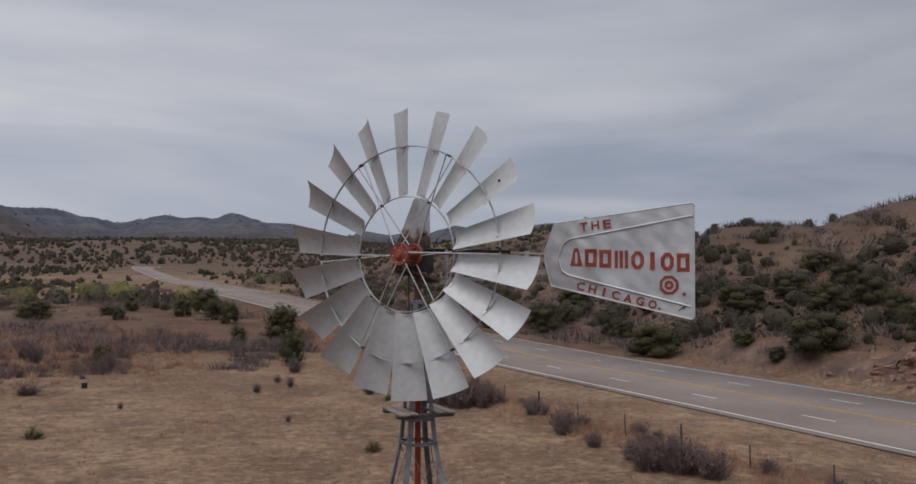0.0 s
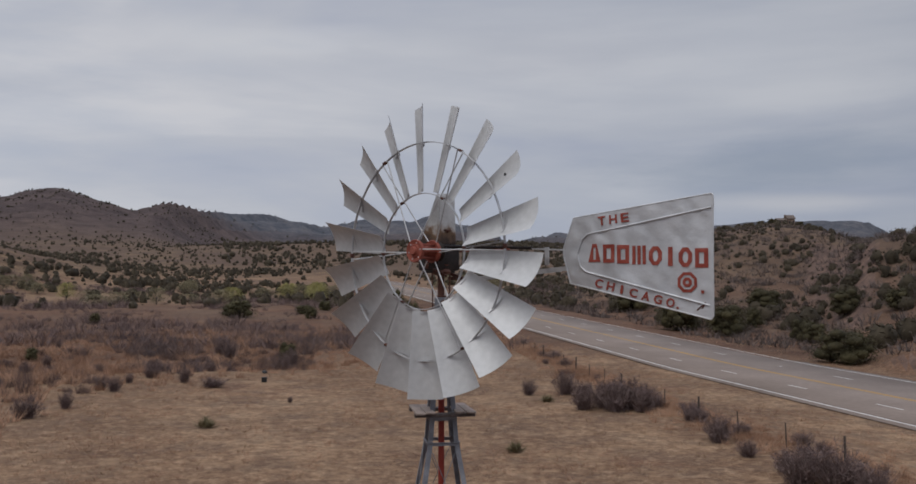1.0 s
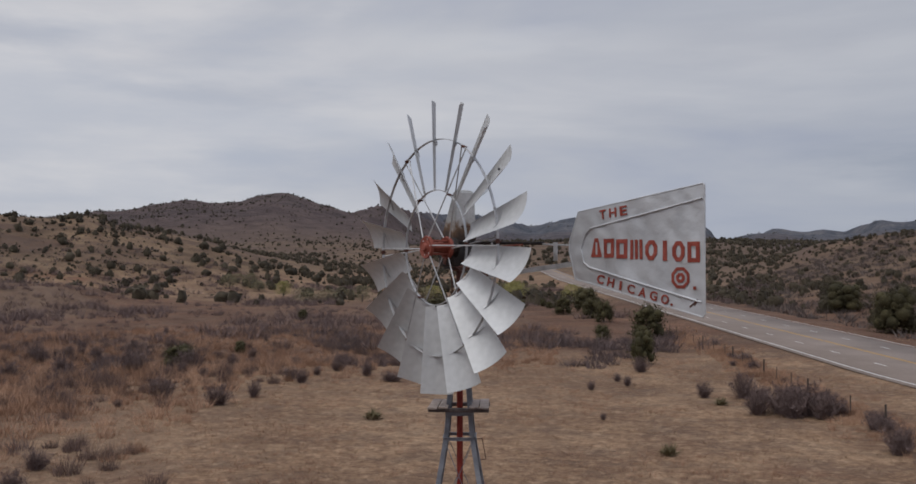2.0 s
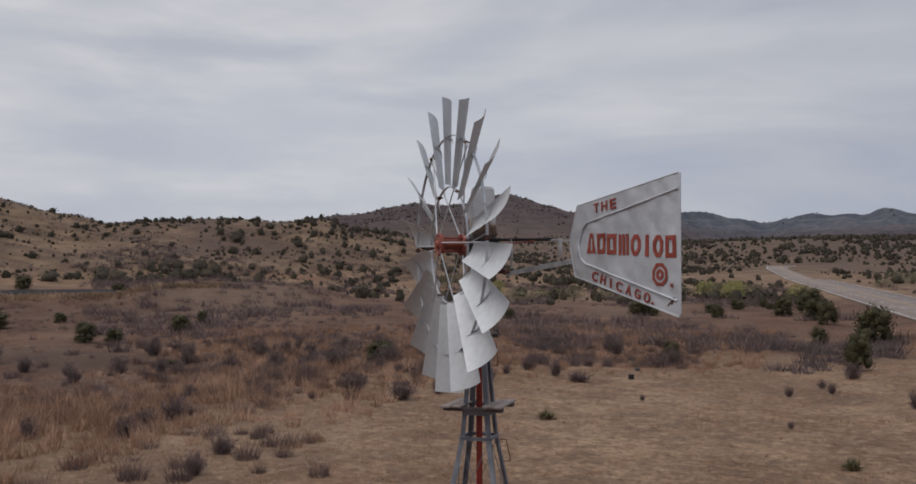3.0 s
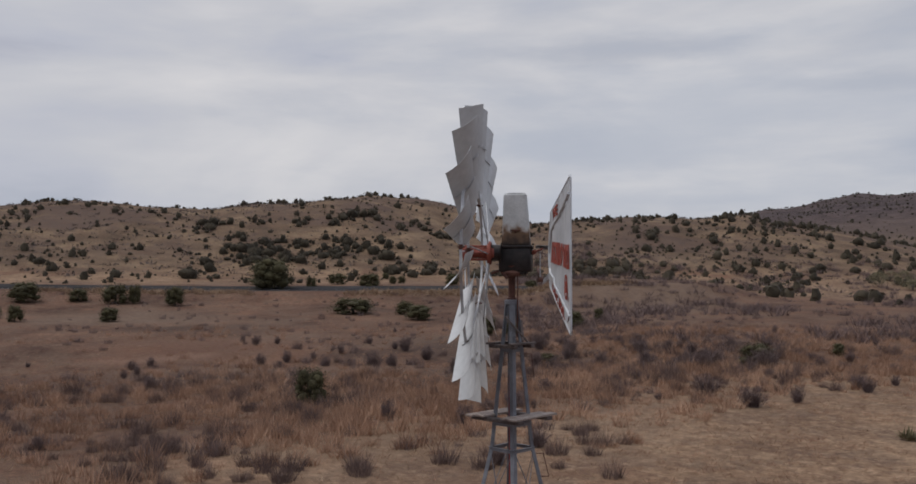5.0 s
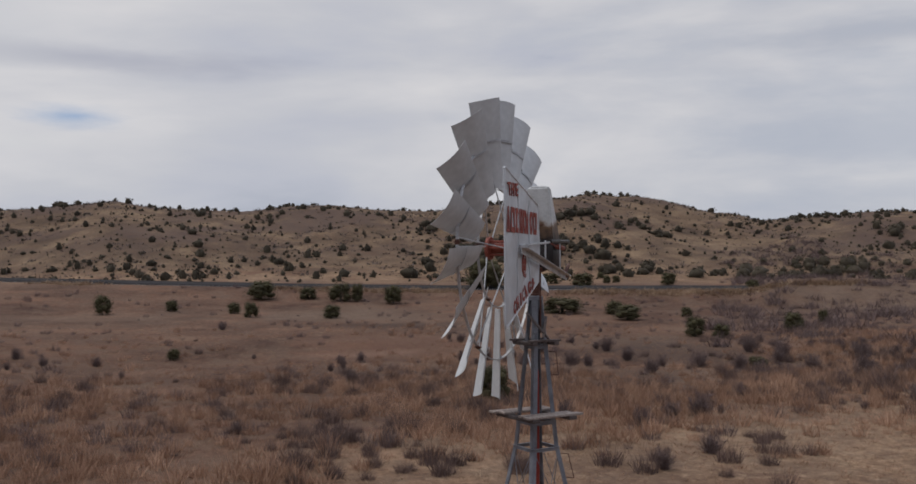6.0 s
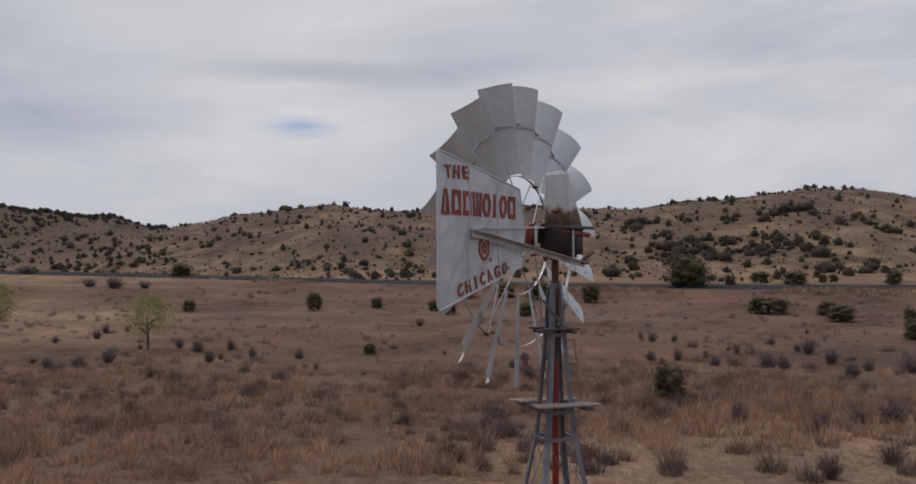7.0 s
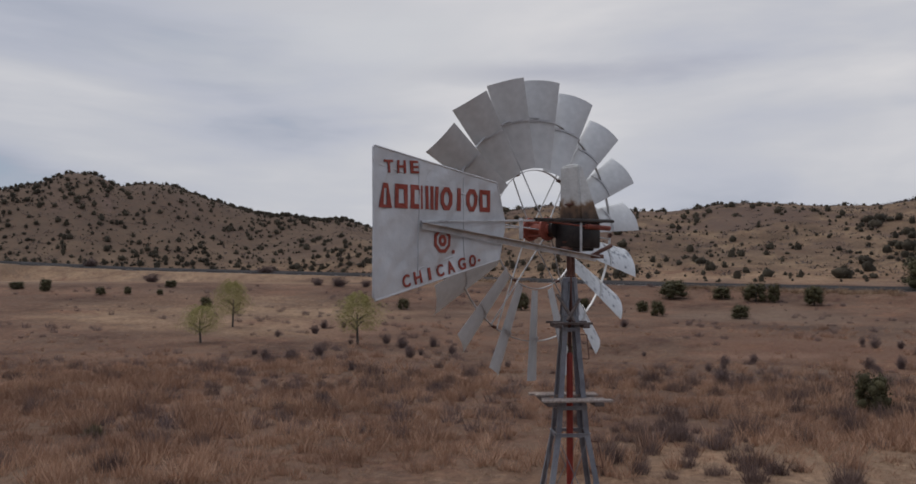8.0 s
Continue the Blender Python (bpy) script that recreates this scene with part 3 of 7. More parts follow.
def ground_material():
    """Dry grassland: straw, rust-brown bunchgrass and bare red soil, with darker rock and scrub on the far range."""
    mat = bpy.data.materials.new("dry_grassland")
    mat.use_nodes = True
    nt = mat.node_tree
    b = nt.nodes["Principled BSDF"]
    b.inputs["Roughness"].default_value, b.inputs["Specular IOR Level"].default_value = 0.95, 0.1
    geo = node(nt, "ShaderNodeNewGeometry")

    def noisy(scale, detail=4, rough=0.55, stretch=None):
        n = node(nt, "ShaderNodeTexNoise")
        n.inputs["Scale"].default_value, n.inputs["Detail"].default_value, n.inputs["Roughness"].default_value = scale, detail, rough
        nt.links.new(geo.outputs["Position"], n.inputs["Vector"])
        return n.outputs["Fac"]

    def blend(a, b2, factor):
        m = node(nt, "ShaderNodeMix", data_type="RGBA")
        nt.links.new(factor, m.inputs["Factor"])
        for key, value in (("A", a), ("B", b2)):
            if isinstance(value, tuple):
                m.inputs[key].default_value = (*value, 1)
            else:
                nt.links.new(value, m.inputs[key])
        return m.outputs["Result"]

    def step(value, lo, hi):
        s = node(nt, "ShaderNodeMapRange", interpolation_type="SMOOTHSTEP")
        s.inputs["From Min"].default_value, s.inputs["From Max"].default_value = lo, hi
        nt.links.new(value, s.inputs[0])
        return s.outputs[0]

    def math_scale(value, k):
        m = math_node(nt, "MULTIPLY", None, k)
        nt.links.new(value, m.inputs[0])
        return m.outputs[0]

    straw = node(nt, "ShaderNodeValToRGB")
    ramp(straw, [(0.40, (0.112, 0.067, 0.044)), (0.465, (0.180, 0.111, 0.069)), (0.52, (0.238, 0.152, 0.095)), (0.60, (0.325, 0.219, 0.138))])
    both = math_node(nt, "MULTIPLY_ADD", None, 0.5)
    half = math_node(nt, "MULTIPLY", None, 0.5)
    nt.links.new(noisy(1.9, 7, 0.75), half.inputs[0])
    nt.links.new(noisy(0.075, 5, 0.6), both.inputs[0])
    nt.links.new(half.outputs[0], both.inputs[2])
    nt.links.new(both.outputs[0], straw.inputs[0])
    # browner rangeland round the pale lawn, as far as the foot of the hills
    lawn = node(nt, "ShaderNodeVectorMath", operation="DISTANCE")
    lawn.inputs[1].default_value = (-8, 46, 0)
    nt.links.new(geo.outputs["Position"], lawn.inputs[0])
    away = node(nt, "ShaderNodeVectorMath", operation="LENGTH")
    nt.links.new(geo.outputs["Position"], away.inputs[0])
    wander = math_node(nt, "MULTIPLY_ADD", None, 46.0)
    nt.links.new(noisy(0.03, 4, 0.6), wander.inputs[0])
    pasture = node(nt, "ShaderNodeVectorMath", operation="DISTANCE")
    pasture.inputs[1].default_value = (-125, -75, 0)
    nt.links.new(geo.outputs["Position"], pasture.inputs[0])
    nearest = math_node(nt, "MINIMUM")
    nt.links.new(lawn.outputs["Value"], nearest.inputs[0])
    smaller = math_node(nt, "ADD", None, 20.0)
    nt.links.new(pasture.outputs["Value"], smaller.inputs[0])
    nt.links.new(smaller.outputs[0], nearest.inputs[1])
    nt.links.new(nearest.outputs[0], wander.inputs[2])
    edge = math_node(nt, "MULTIPLY")
    close = math_node(nt, "SUBTRACT", 1.0)
    nt.links.new(step(away.outputs["Value"], 190.0, 245.0), close.inputs[1])
    nt.links.new(step(wander.outputs[0], 58.0, 84.0), edge.inputs[0])
    nt.links.new(close.outputs[0], edge.inputs[1])
    range_tone = node(nt, "ShaderNodeValToRGB")
    ramp(range_tone, [(0.41, (0.050, 0.0255, 0.0195)), (0.47, (0.087, 0.045, 0.031)), (0.525, (0.130, 0.069, 0.046)), (0.60, (0.205, 0.117, 0.077))])
    nt.links.new(both.outputs[0], range_tone.inputs[0])
    cover = blend(straw.outputs[0], range_tone.outputs[0], edge.outputs[0])
    soil = blend(cover, (0.17, 0.088, 0.055), step(noisy(0.045, 5, 0.62), 0.56, 0.68))
    brown = blend(soil, (0.145, 0.098, 0.072), step(noisy(0.016, 4, 0.6), 0.52, 0.66))
    # thinner, browner grass on the high ground, barer still on the rocky peak
    part_p = node(nt, "ShaderNodeSeparateXYZ")
    nt.links.new(geo.outputs["Position"], part_p.inputs[0])
    hill_tone = node(nt, "ShaderNodeValToRGB")
    ramp(hill_tone, [(0.40, (0.058, 0.039, 0.028)), (0.465, (0.106, 0.070, 0.045)), (0.52, (0.160, 0.107, 0.067)), (0.60, (0.235, 0.162, 0.101))])
    nt.links.new(both.outputs[0], hill_tone.inputs[0])
    brown = blend(brown, hill_tone.outputs[0], math_scale(step(part_p.outputs["Z"], 7.0, 13.0), 0.9))
    patch = math_node(nt, "MULTIPLY")
    nt.links.new(step(noisy(0.021, 6, 0.66), 0.46, 0.57), patch.inputs[0])
    nt.links.new(step(part_p.outputs["Z"], 10.0, 21.0), patch.inputs[1])
    brown = blend(brown, (0.088, 0.058, 0.048), math_scale(patch.outputs[0], 0.78))
    peak = node(nt, "ShaderNodeVectorMath", operation="DISTANCE")
    peak.inputs[1].default_value = (-450, -300, 62)
    nt.links.new(geo.outputs["Position"], peak.inputs[0])
    ragged = math_node(nt, "MULTIPLY_ADD", None, 170.0)
    nt.links.new(noisy(0.011, 6, 0.65), ragged.inputs[0])
    nt.links.new(peak.outputs["Value"], ragged.inputs[2])
    bare = math_node(nt, "SUBTRACT", 1.0)
    nt.links.new(step(ragged.outputs[0], 190.0, 300.0), bare.inputs[1])
    brown = blend(brown, (0.086, 0.059, 0.044), math_scale(bare.outputs[0], 0.8))
    # darker, stonier ground on the far side of the highway
    across = node(nt, "ShaderNodeVectorMath", operation="DOT_PRODUCT")
    across.inputs[1].default_value = (*ROAD_SIDE, 0.0)
    nt.links.new(geo.outputs["Position"], across.inputs[0])
    brown = blend(brown, (0.105, 0.072, 0.054), math_scale(step(across.outputs["Value"], 57.0, 84.0), 0.55))
    # scrubby mottling
    worn = blend(brown, (0.095, 0.066, 0.050), math_scale(step(noisy(0.30, 8, 0.76), 0.47, 0.62), 0.58))
    # patchy thatch: darker and paler grass a stride or two across
    worn = blend(worn, (0.118, 0.070, 0.047), math_scale(step(noisy(0.36, 6, 0.62), 0.50, 0.61), 0.50))
    low_lying = math_node(nt, "SUBTRACT", 1.0)
    nt.links.new(step(part_p.outputs["Z"], 4.0, 9.0), low_lying.inputs[1])

    unranged = math_node(nt, "SUBTRACT", 1.0)
    nt.links.new(math_scale(edge.outputs[0], 0.75), unranged.inputs[1])

    def on_lawn(value, k):
        m = math_node(nt, "MULTIPLY")
        nt.links.new(on_plain(value, k), m.inputs[0])
        nt.links.new(unranged.outputs[0], m.inputs[1])
        return m.outputs[0]

    def on_plain(value, k):
        m = math_node(nt, "MULTIPLY")
        nt.links.new(math_scale(value, k), m.inputs[0])
        nt.links.new(low_lying.outputs[0], m.inputs[1])
        return m.outputs[0]

    worn = blend(worn, (0.125, 0.083, 0.060), on_plain(step(noisy(0.17, 6, 0.64), 0.51, 0.60), 0.5))
    worn = blend(worn, (0.34, 0.232, 0.148), on_lawn(step(noisy(0.24, 7, 0.66), 0.53, 0.63), 0.32))
    # bare red soil, pale dust, dark banks with their shade painted in: place, half widths
    fray = noisy(0.11, 6, 0.68)
    for x, y, wide, deep, tone, amount in ((-104, 14, 13, 17, (0.135, 0.070, 0.048), 0.6), (-88, 43, 16, 10, (0.062, 0.040, 0.032), 0.7), (-62, 24, 11, 12, (0.062, 0.040, 0.032), 0.75), (-52, 6, 10, 13, (0.070, 0.044, 0.034), 0.6), (-72, 0, 10, 16, (0.075, 0.045, 0.035), 0.5),
                                           (-130, 15, 6.5, 15, (0.055, 0.034, 0.027), 0.75), (-91, 34, 3.0, 12, (0.060, 0.038, 0.031), 0.7),
                                           (-86, -8, 3.0, 30, (0.062, 0.039, 0.030), 0.6), (-98, 8, 2.5, 8, (0.240, 0.150, 0.110), 0.4),
                                           (-118, -52, 14, 20, (0.165, 0.088, 0.060), 0.5), (-34, 7, 8, 13, (0.30, 0.205, 0.13), 0.3), (-36, 24, 8, 9, (0.30, 0.205, 0.13), 0.2), (-78, 52, 4.0, 9, (0.060, 0.038, 0.031), 0.6)):
        shift = node(nt, "ShaderNodeVectorMath", operation="SUBTRACT")
        shift.inputs[1].default_value = (x, y, 0)
        nt.links.new(geo.outputs["Position"], shift.inputs[0])
        grow = node(nt, "ShaderNodeVectorMath", operation="MULTIPLY")
        grow.inputs[1].default_value = (1 / wide, 1 / deep, 0)
        nt.links.new(shift.outputs[0], grow.inputs[0])
        reach = node(nt, "ShaderNodeVectorMath", operation="LENGTH")
        nt.links.new(grow.outputs[0], reach.inputs[0])
        torn = math_node(nt, "MULTIPLY_ADD", None, 2.2)
        nt.links.new(fray, torn.inputs[0])
        nt.links.new(reach.outputs["Value"], torn.inputs[2])
        within = math_node(nt, "SUBTRACT", 1.0)
        nt.links.new(step(torn.outputs[0], 1.35, 2.3), within.inputs[1])
        worn = blend(worn, tone, math_scale(within.outputs[0], amount))
    # speckled thatch underfoot
    worn = blend(worn, (0.085, 0.050, 0.034), on_plain(step(noisy(1.7, 7, 0.82), 0.50, 0.58), 0.55))
    worn = blend(worn, (0.40, 0.280, 0.185), on_lawn(step(noisy(1.1, 8, 0.82), 0.53, 0.60), 0.42))
    # steep faces are bare rock and earth
    part_n = node(nt, "ShaderNodeSeparateXYZ")
    nt.links.new(geo.outputs["True Normal"], part_n.inputs[0])
    rocky = node(nt, "ShaderNodeValToRGB")
    ramp(rocky, [(0.35, (0.075, 0.052, 0.046)), (0.52, (0.13, 0.085, 0.068)), (0.68, (0.20, 0.135, 0.105))])
    nt.links.new(noisy(0.35, 7, 0.7), rocky.inputs[0])
    face = math_node(nt, "SUBTRACT", 1.0)
    nt.links.new(part_n.outputs["Z"], face.inputs[1])
    steep = blend(worn, rocky.outputs[0], step(face.outputs[0], 0.09, 0.2))
    # the far range: scrub-covered rock
    far = node(nt, "ShaderNodeVectorMath", operation="LENGTH")
    nt.links.new(geo.outputs["Position"], far.inputs[0])
    scrub = node(nt, "ShaderNodeValToRGB")
    ramp(scrub, [(0.40, (0.049, 0.037, 0.037)), (0.50, (0.074, 0.055, 0.054)), (0.60, (0.106, 0.079, 0.073))])
    rough_mix = math_node(nt, "MULTIPLY_ADD", None, 0.5)
    half_mix = math_node(nt, "MULTIPLY", None, 0.5)
    nt.links.new(noisy(0.045, 6, 0.75), rough_mix.inputs[0])
    nt.links.new(noisy(0.009, 6, 0.7), half_mix.inputs[0])
    nt.links.new(half_mix.outputs[0], rough_mix.inputs[2])
    nt.links.new(rough_mix.outputs[0], scrub.inputs[0])
    steep = blend(steep, (0.100, 0.072, 0.056), math_scale(step(far.outputs["Value"], 350.0, 900.0), 0.5))
    done = blend(steep, scrub.outputs[0], step(far.outputs["Value"], 820.0, 1200.0))
    # distance haze painted blue-grey into the farthest mountains' colour
    far_haze = node(nt, "ShaderNodeValToRGB")
    ramp(far_haze, [(0.42, (0.060, 0.068, 0.084)), (0.50, (0.084, 0.092, 0.110)), (0.58, (0.128, 0.126, 0.136))])
    nt.links.new(rough_mix.outputs[0], far_haze.inputs[0])
    done = blend(done, far_haze.outputs[0], math_scale(step(far.outputs["Value"], 1750.0, 2500.0), 0.85))
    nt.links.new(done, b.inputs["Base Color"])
    relief = node(nt, "ShaderNodeBump")
    relief.inputs["Strength"].default_value, relief.inputs["Distance"].default_value = 0.55, 0.10
    nt.links.new(noisy(2.6, 6, 0.7), relief.inputs["Height"])
    crags = node(nt, "ShaderNodeBump")
    crags.inputs["Distance"].default_value = 15.0
    nt.links.new(math_scale(step(far.outputs["Value"], 820.0, 1200.0), 0.9), crags.inputs["Strength"])
    nt.links.new(noisy(0.013, 8, 0.68), crags.inputs["Height"])
    nt.links.new(relief.outputs[0], crags.inputs["Normal"])
    nt.links.new(crags.outputs[0], b.inputs["Normal"])
    return mat


def make_ground():
    seen = np.arange(-72, 140, 0.4)
    rest = np.arange(144, 288, 4.0)
    az = np.radians(np.concatenate([seen, rest]))
    r = np.concatenate([[0.004, 1.0, 3.0], np.geomspace(6, 1550, 206), np.arange(1580, 3100, 26), np.geomspace(3140, 4900, 16)])
    A, R = np.meshgrid(az, r)
    x, y = -R * np.sin(A), R * np.cos(A)
    z = land(x, y)
    n, k = R.shape
    verts = np.stack([x.ravel(), y.ravel(), z.ravel()], 1)
    i = np.arange(n - 1)[:, None] * k + np.arange(k)[None]
    j = np.arange(n - 1)[:, None] * k + (np.arange(k)[None] + 1) % k
    faces = np.stack([i, i + k, j + k, j], -1).reshape(-1, 4)
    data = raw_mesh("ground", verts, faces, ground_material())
    data.shade_smooth()
    ob = new("ground", data)
    return tagged(ob, "dry straw-coloured grassland rising to shrubby hills and mountains", "ground", kind="structure")


def strip(name, line, lo, hi, mat, lift, label="", parent=None, category="", kind="", thick=0.06, bank=0.0):
    """A flat band along a line of (x, y, z), from lo to hi metres to its right, with thickness."""
    line = np.asarray(line, float)
    d = np.gradient(line[:, :2], axis=0)
    d /= np.linalg.norm(d, axis=1)[:, None]
    right = np.stack([d[:, 1], -d[:, 0]], 1)
    rows = []
    for off, drop in ((lo, thick), (lo, 0), (hi, 0), (hi, thick)):
        rows.append(np.column_stack([line[:, :2] + right * off, line[:, 2] + lift - drop + bank * off]))
    n = len(line)
    verts = np.vstack(rows)
    i = np.arange(n - 1)
    faces = np.vstack([np.stack([i + a * n, i + 1 + a * n, i + 1 + b * n, i + b * n], 1) for a, b in ((0, 1), (1, 2), (2, 3))])
    data = raw_mesh(name, verts, faces, mat)
    ob = new(name, data)
    ob.parent = parent
    return tagged(ob, label, category, kind=kind)


def road_line(s0, s1, step=6.0):
    s = np.arange(s0, s1 + step / 2, step)
    x, y = ROAD_POINT[0] + ROAD_WAY[0] * s, ROAD_POINT[1] + ROAD_WAY[1] * s
    bend = road_bend(s)
    x, y = x - bend * ROAD_SIDE[0], y - bend * ROAD_SIDE[1]
    return np.column_stack([x, y, road_level(y)])


def make_roads():
    road = strip("road", road_line(-420, 528), -4.9, 12.4, M["asphalt"], 0.0, "grey four-lane asphalt highway with painted lines", category="road", kind="structure")
    whole = road_line(-420, 528)
    for lo, hi, mat, name in ((-4.16, -3.98, "white", "edge_line"), (11.36, 11.54, "white", "edge_line"), (3.46, 3.62, "yellow", "centre_line"), (3.76, 3.92, "yellow", "centre_line")):
        strip(name, whole, lo, hi, M[mat], 0.006, parent=road, thick=0.004)
    for side in (-0.19, 7.57):
        for k in range(-9, 34):
            s = (-4.1 if side < 0 else 0.9) + 11.4 * k
            strip("lane_dash", road_line(s, s + 2.8, 2.8), side - 0.07, side + 0.07, M["white"], 0.006, parent=road, thick=0.004)
    z = far_road_level(FX, FY)
    far = strip("road", np.column_stack([FX, FY, z]), -5.2, 5.2, M["dimmed_asphalt"], 0.35, "far grey asphalt road banked round the foot of the hills", category="road", kind="structure", thick=0.7, bank=0.085)
    strip("edge_line", np.column_stack([FX, FY, z]), -4.2, -4.12, M["white"], 0.356, parent=far, thick=0.004, bank=0.085)


make_ground()
make_roads()


# ---- the windmill ----
HEAD = pose(0, 0, 0, 0, 0, -33.73)          # x along the wheel's face, y to the back, z up
HUB_X, HUB_Z, FACE_Y = 0.169, 9.622, -0.758
VANE_START, VANE_TURN = (2.225, -0.695), -25.9


def blade_mesh():
    """One curved sail, its middle line straight up from the wheel's centre; y runs to the back."""
    bm = bmesh.new()
    across, up = 10, 7
    layers = []
    for back in (0, 1):
        grid = []
        for i in range(up + 1):
            f = i / up
            r = 0.955 + (2.341 - 0.955) * f
            half = (0.152 + 0.094 * f)
            deep = (0.095 + 0.063 * f)
            bow = 0.036 + 0.026 * f
            row = []
            for k in range(across + 1):
                u = 2 * k / across - 1
                t, y = u * half, 0.15 - u * deep
                b = bow * (1 - u * u)
                t, y = t + 0.54 * b, y + 0.84 * b
                rr = r
                row.append(bm.verts.new((rr * math.sin(t / r), y + 0.0035 * back, rr * math.cos(t / r))))
            grid.append(row)
        layers.append(grid)
    for grid in layers:
        for i in range(up):
            for k in range(across):
                bm.faces.new((grid[i][k], grid[i][k + 1], grid[i + 1][k + 1], grid[i + 1][k]))
    a, b = layers
    for i in range(up):
        for k in (0, across):
            bm.faces.new((a[i][k], a[i + 1][k], b[i + 1][k], b[i][k]))
    for k in range(across):
        for i in (0, up):
            bm.faces.new((a[i][k], a[i][k + 1], b[i][k + 1], b[i][k]))
    data = bpy.data.meshes.new("blade")
    bmesh.ops.recalc_face_normals(bm, faces=bm.faces)
    bm.to_mesh(data)
    bm.free()
    data.materials.append(M["galvanised"])
    data.shade_smooth()
    data.set_sharp_from_angle(angle=radians(40))
    return data


def bracket_mesh(r, half, deep, bow, reach=0.8, lift=-0.0075):
    """The small bent strap that ties a sail to a rim."""
    bm = bmesh.new()
    rows = []
    for k in range(9):
        u = 2 * k / 8 - 1
        u *= reach
        t, y = u * half, 0.15 - u * deep
        b = bow * (1 - u * u)
        t, y = t + 0.54 * b, y + 0.84 * b
        ring = []
        for dr, dn in ((-0.016, lift - 0.0035), (0.016, lift - 0.0035), (0.016, lift + 0.0035), (-0.016, lift + 0.0035)):
            rr = r + dr
            ring.append(bm.verts.new((rr * math.sin((t + 0.54 * dn) / r), y + 0.84 * dn, rr * math.cos((t + 0.54 * dn) / r))))
        rows.append(ring)
    for p, q in zip(rows, rows[1:]):
        for k in range(4):
            bm.faces.new((p[k], p[(k + 1) % 4], q[(k + 1) % 4], q[k]))
    bm.faces.new(rows[0])
    bm.faces.new(rows[-1][::-1])
    data = bpy.data.meshes.new("strap")
    bmesh.ops.recalc_face_normals(bm, faces=bm.faces)
    bm.to_mesh(data)
    bm.free()
    data.materials.append(M["rim"])
    return data


def rim_mesh(r, wide, thick, first, last, y=0.15, steps=12):
    bm = bmesh.new()
    rows = []
    for k in range(steps + 1):
        a = radians(first + (last - first) * k / steps)
        rows.append([bm.verts.new(((r + dr) * math.sin(a), y + dy, (r + dr) * math.cos(a)))
                     for dr, dy in ((-thick / 2, -wide / 2), (thick / 2, -wide / 2), (thick / 2, wide / 2), (-thick / 2, wide / 2))])
    for p, q in zip(rows, rows[1:]):
        for k in range(4):
            bm.faces.new((p[k], p[(k + 1) % 4], q[(k + 1) % 4], q[k]))
    bm.faces.new(rows[0])
    bm.faces.new(rows[-1][::-1])
    return bm


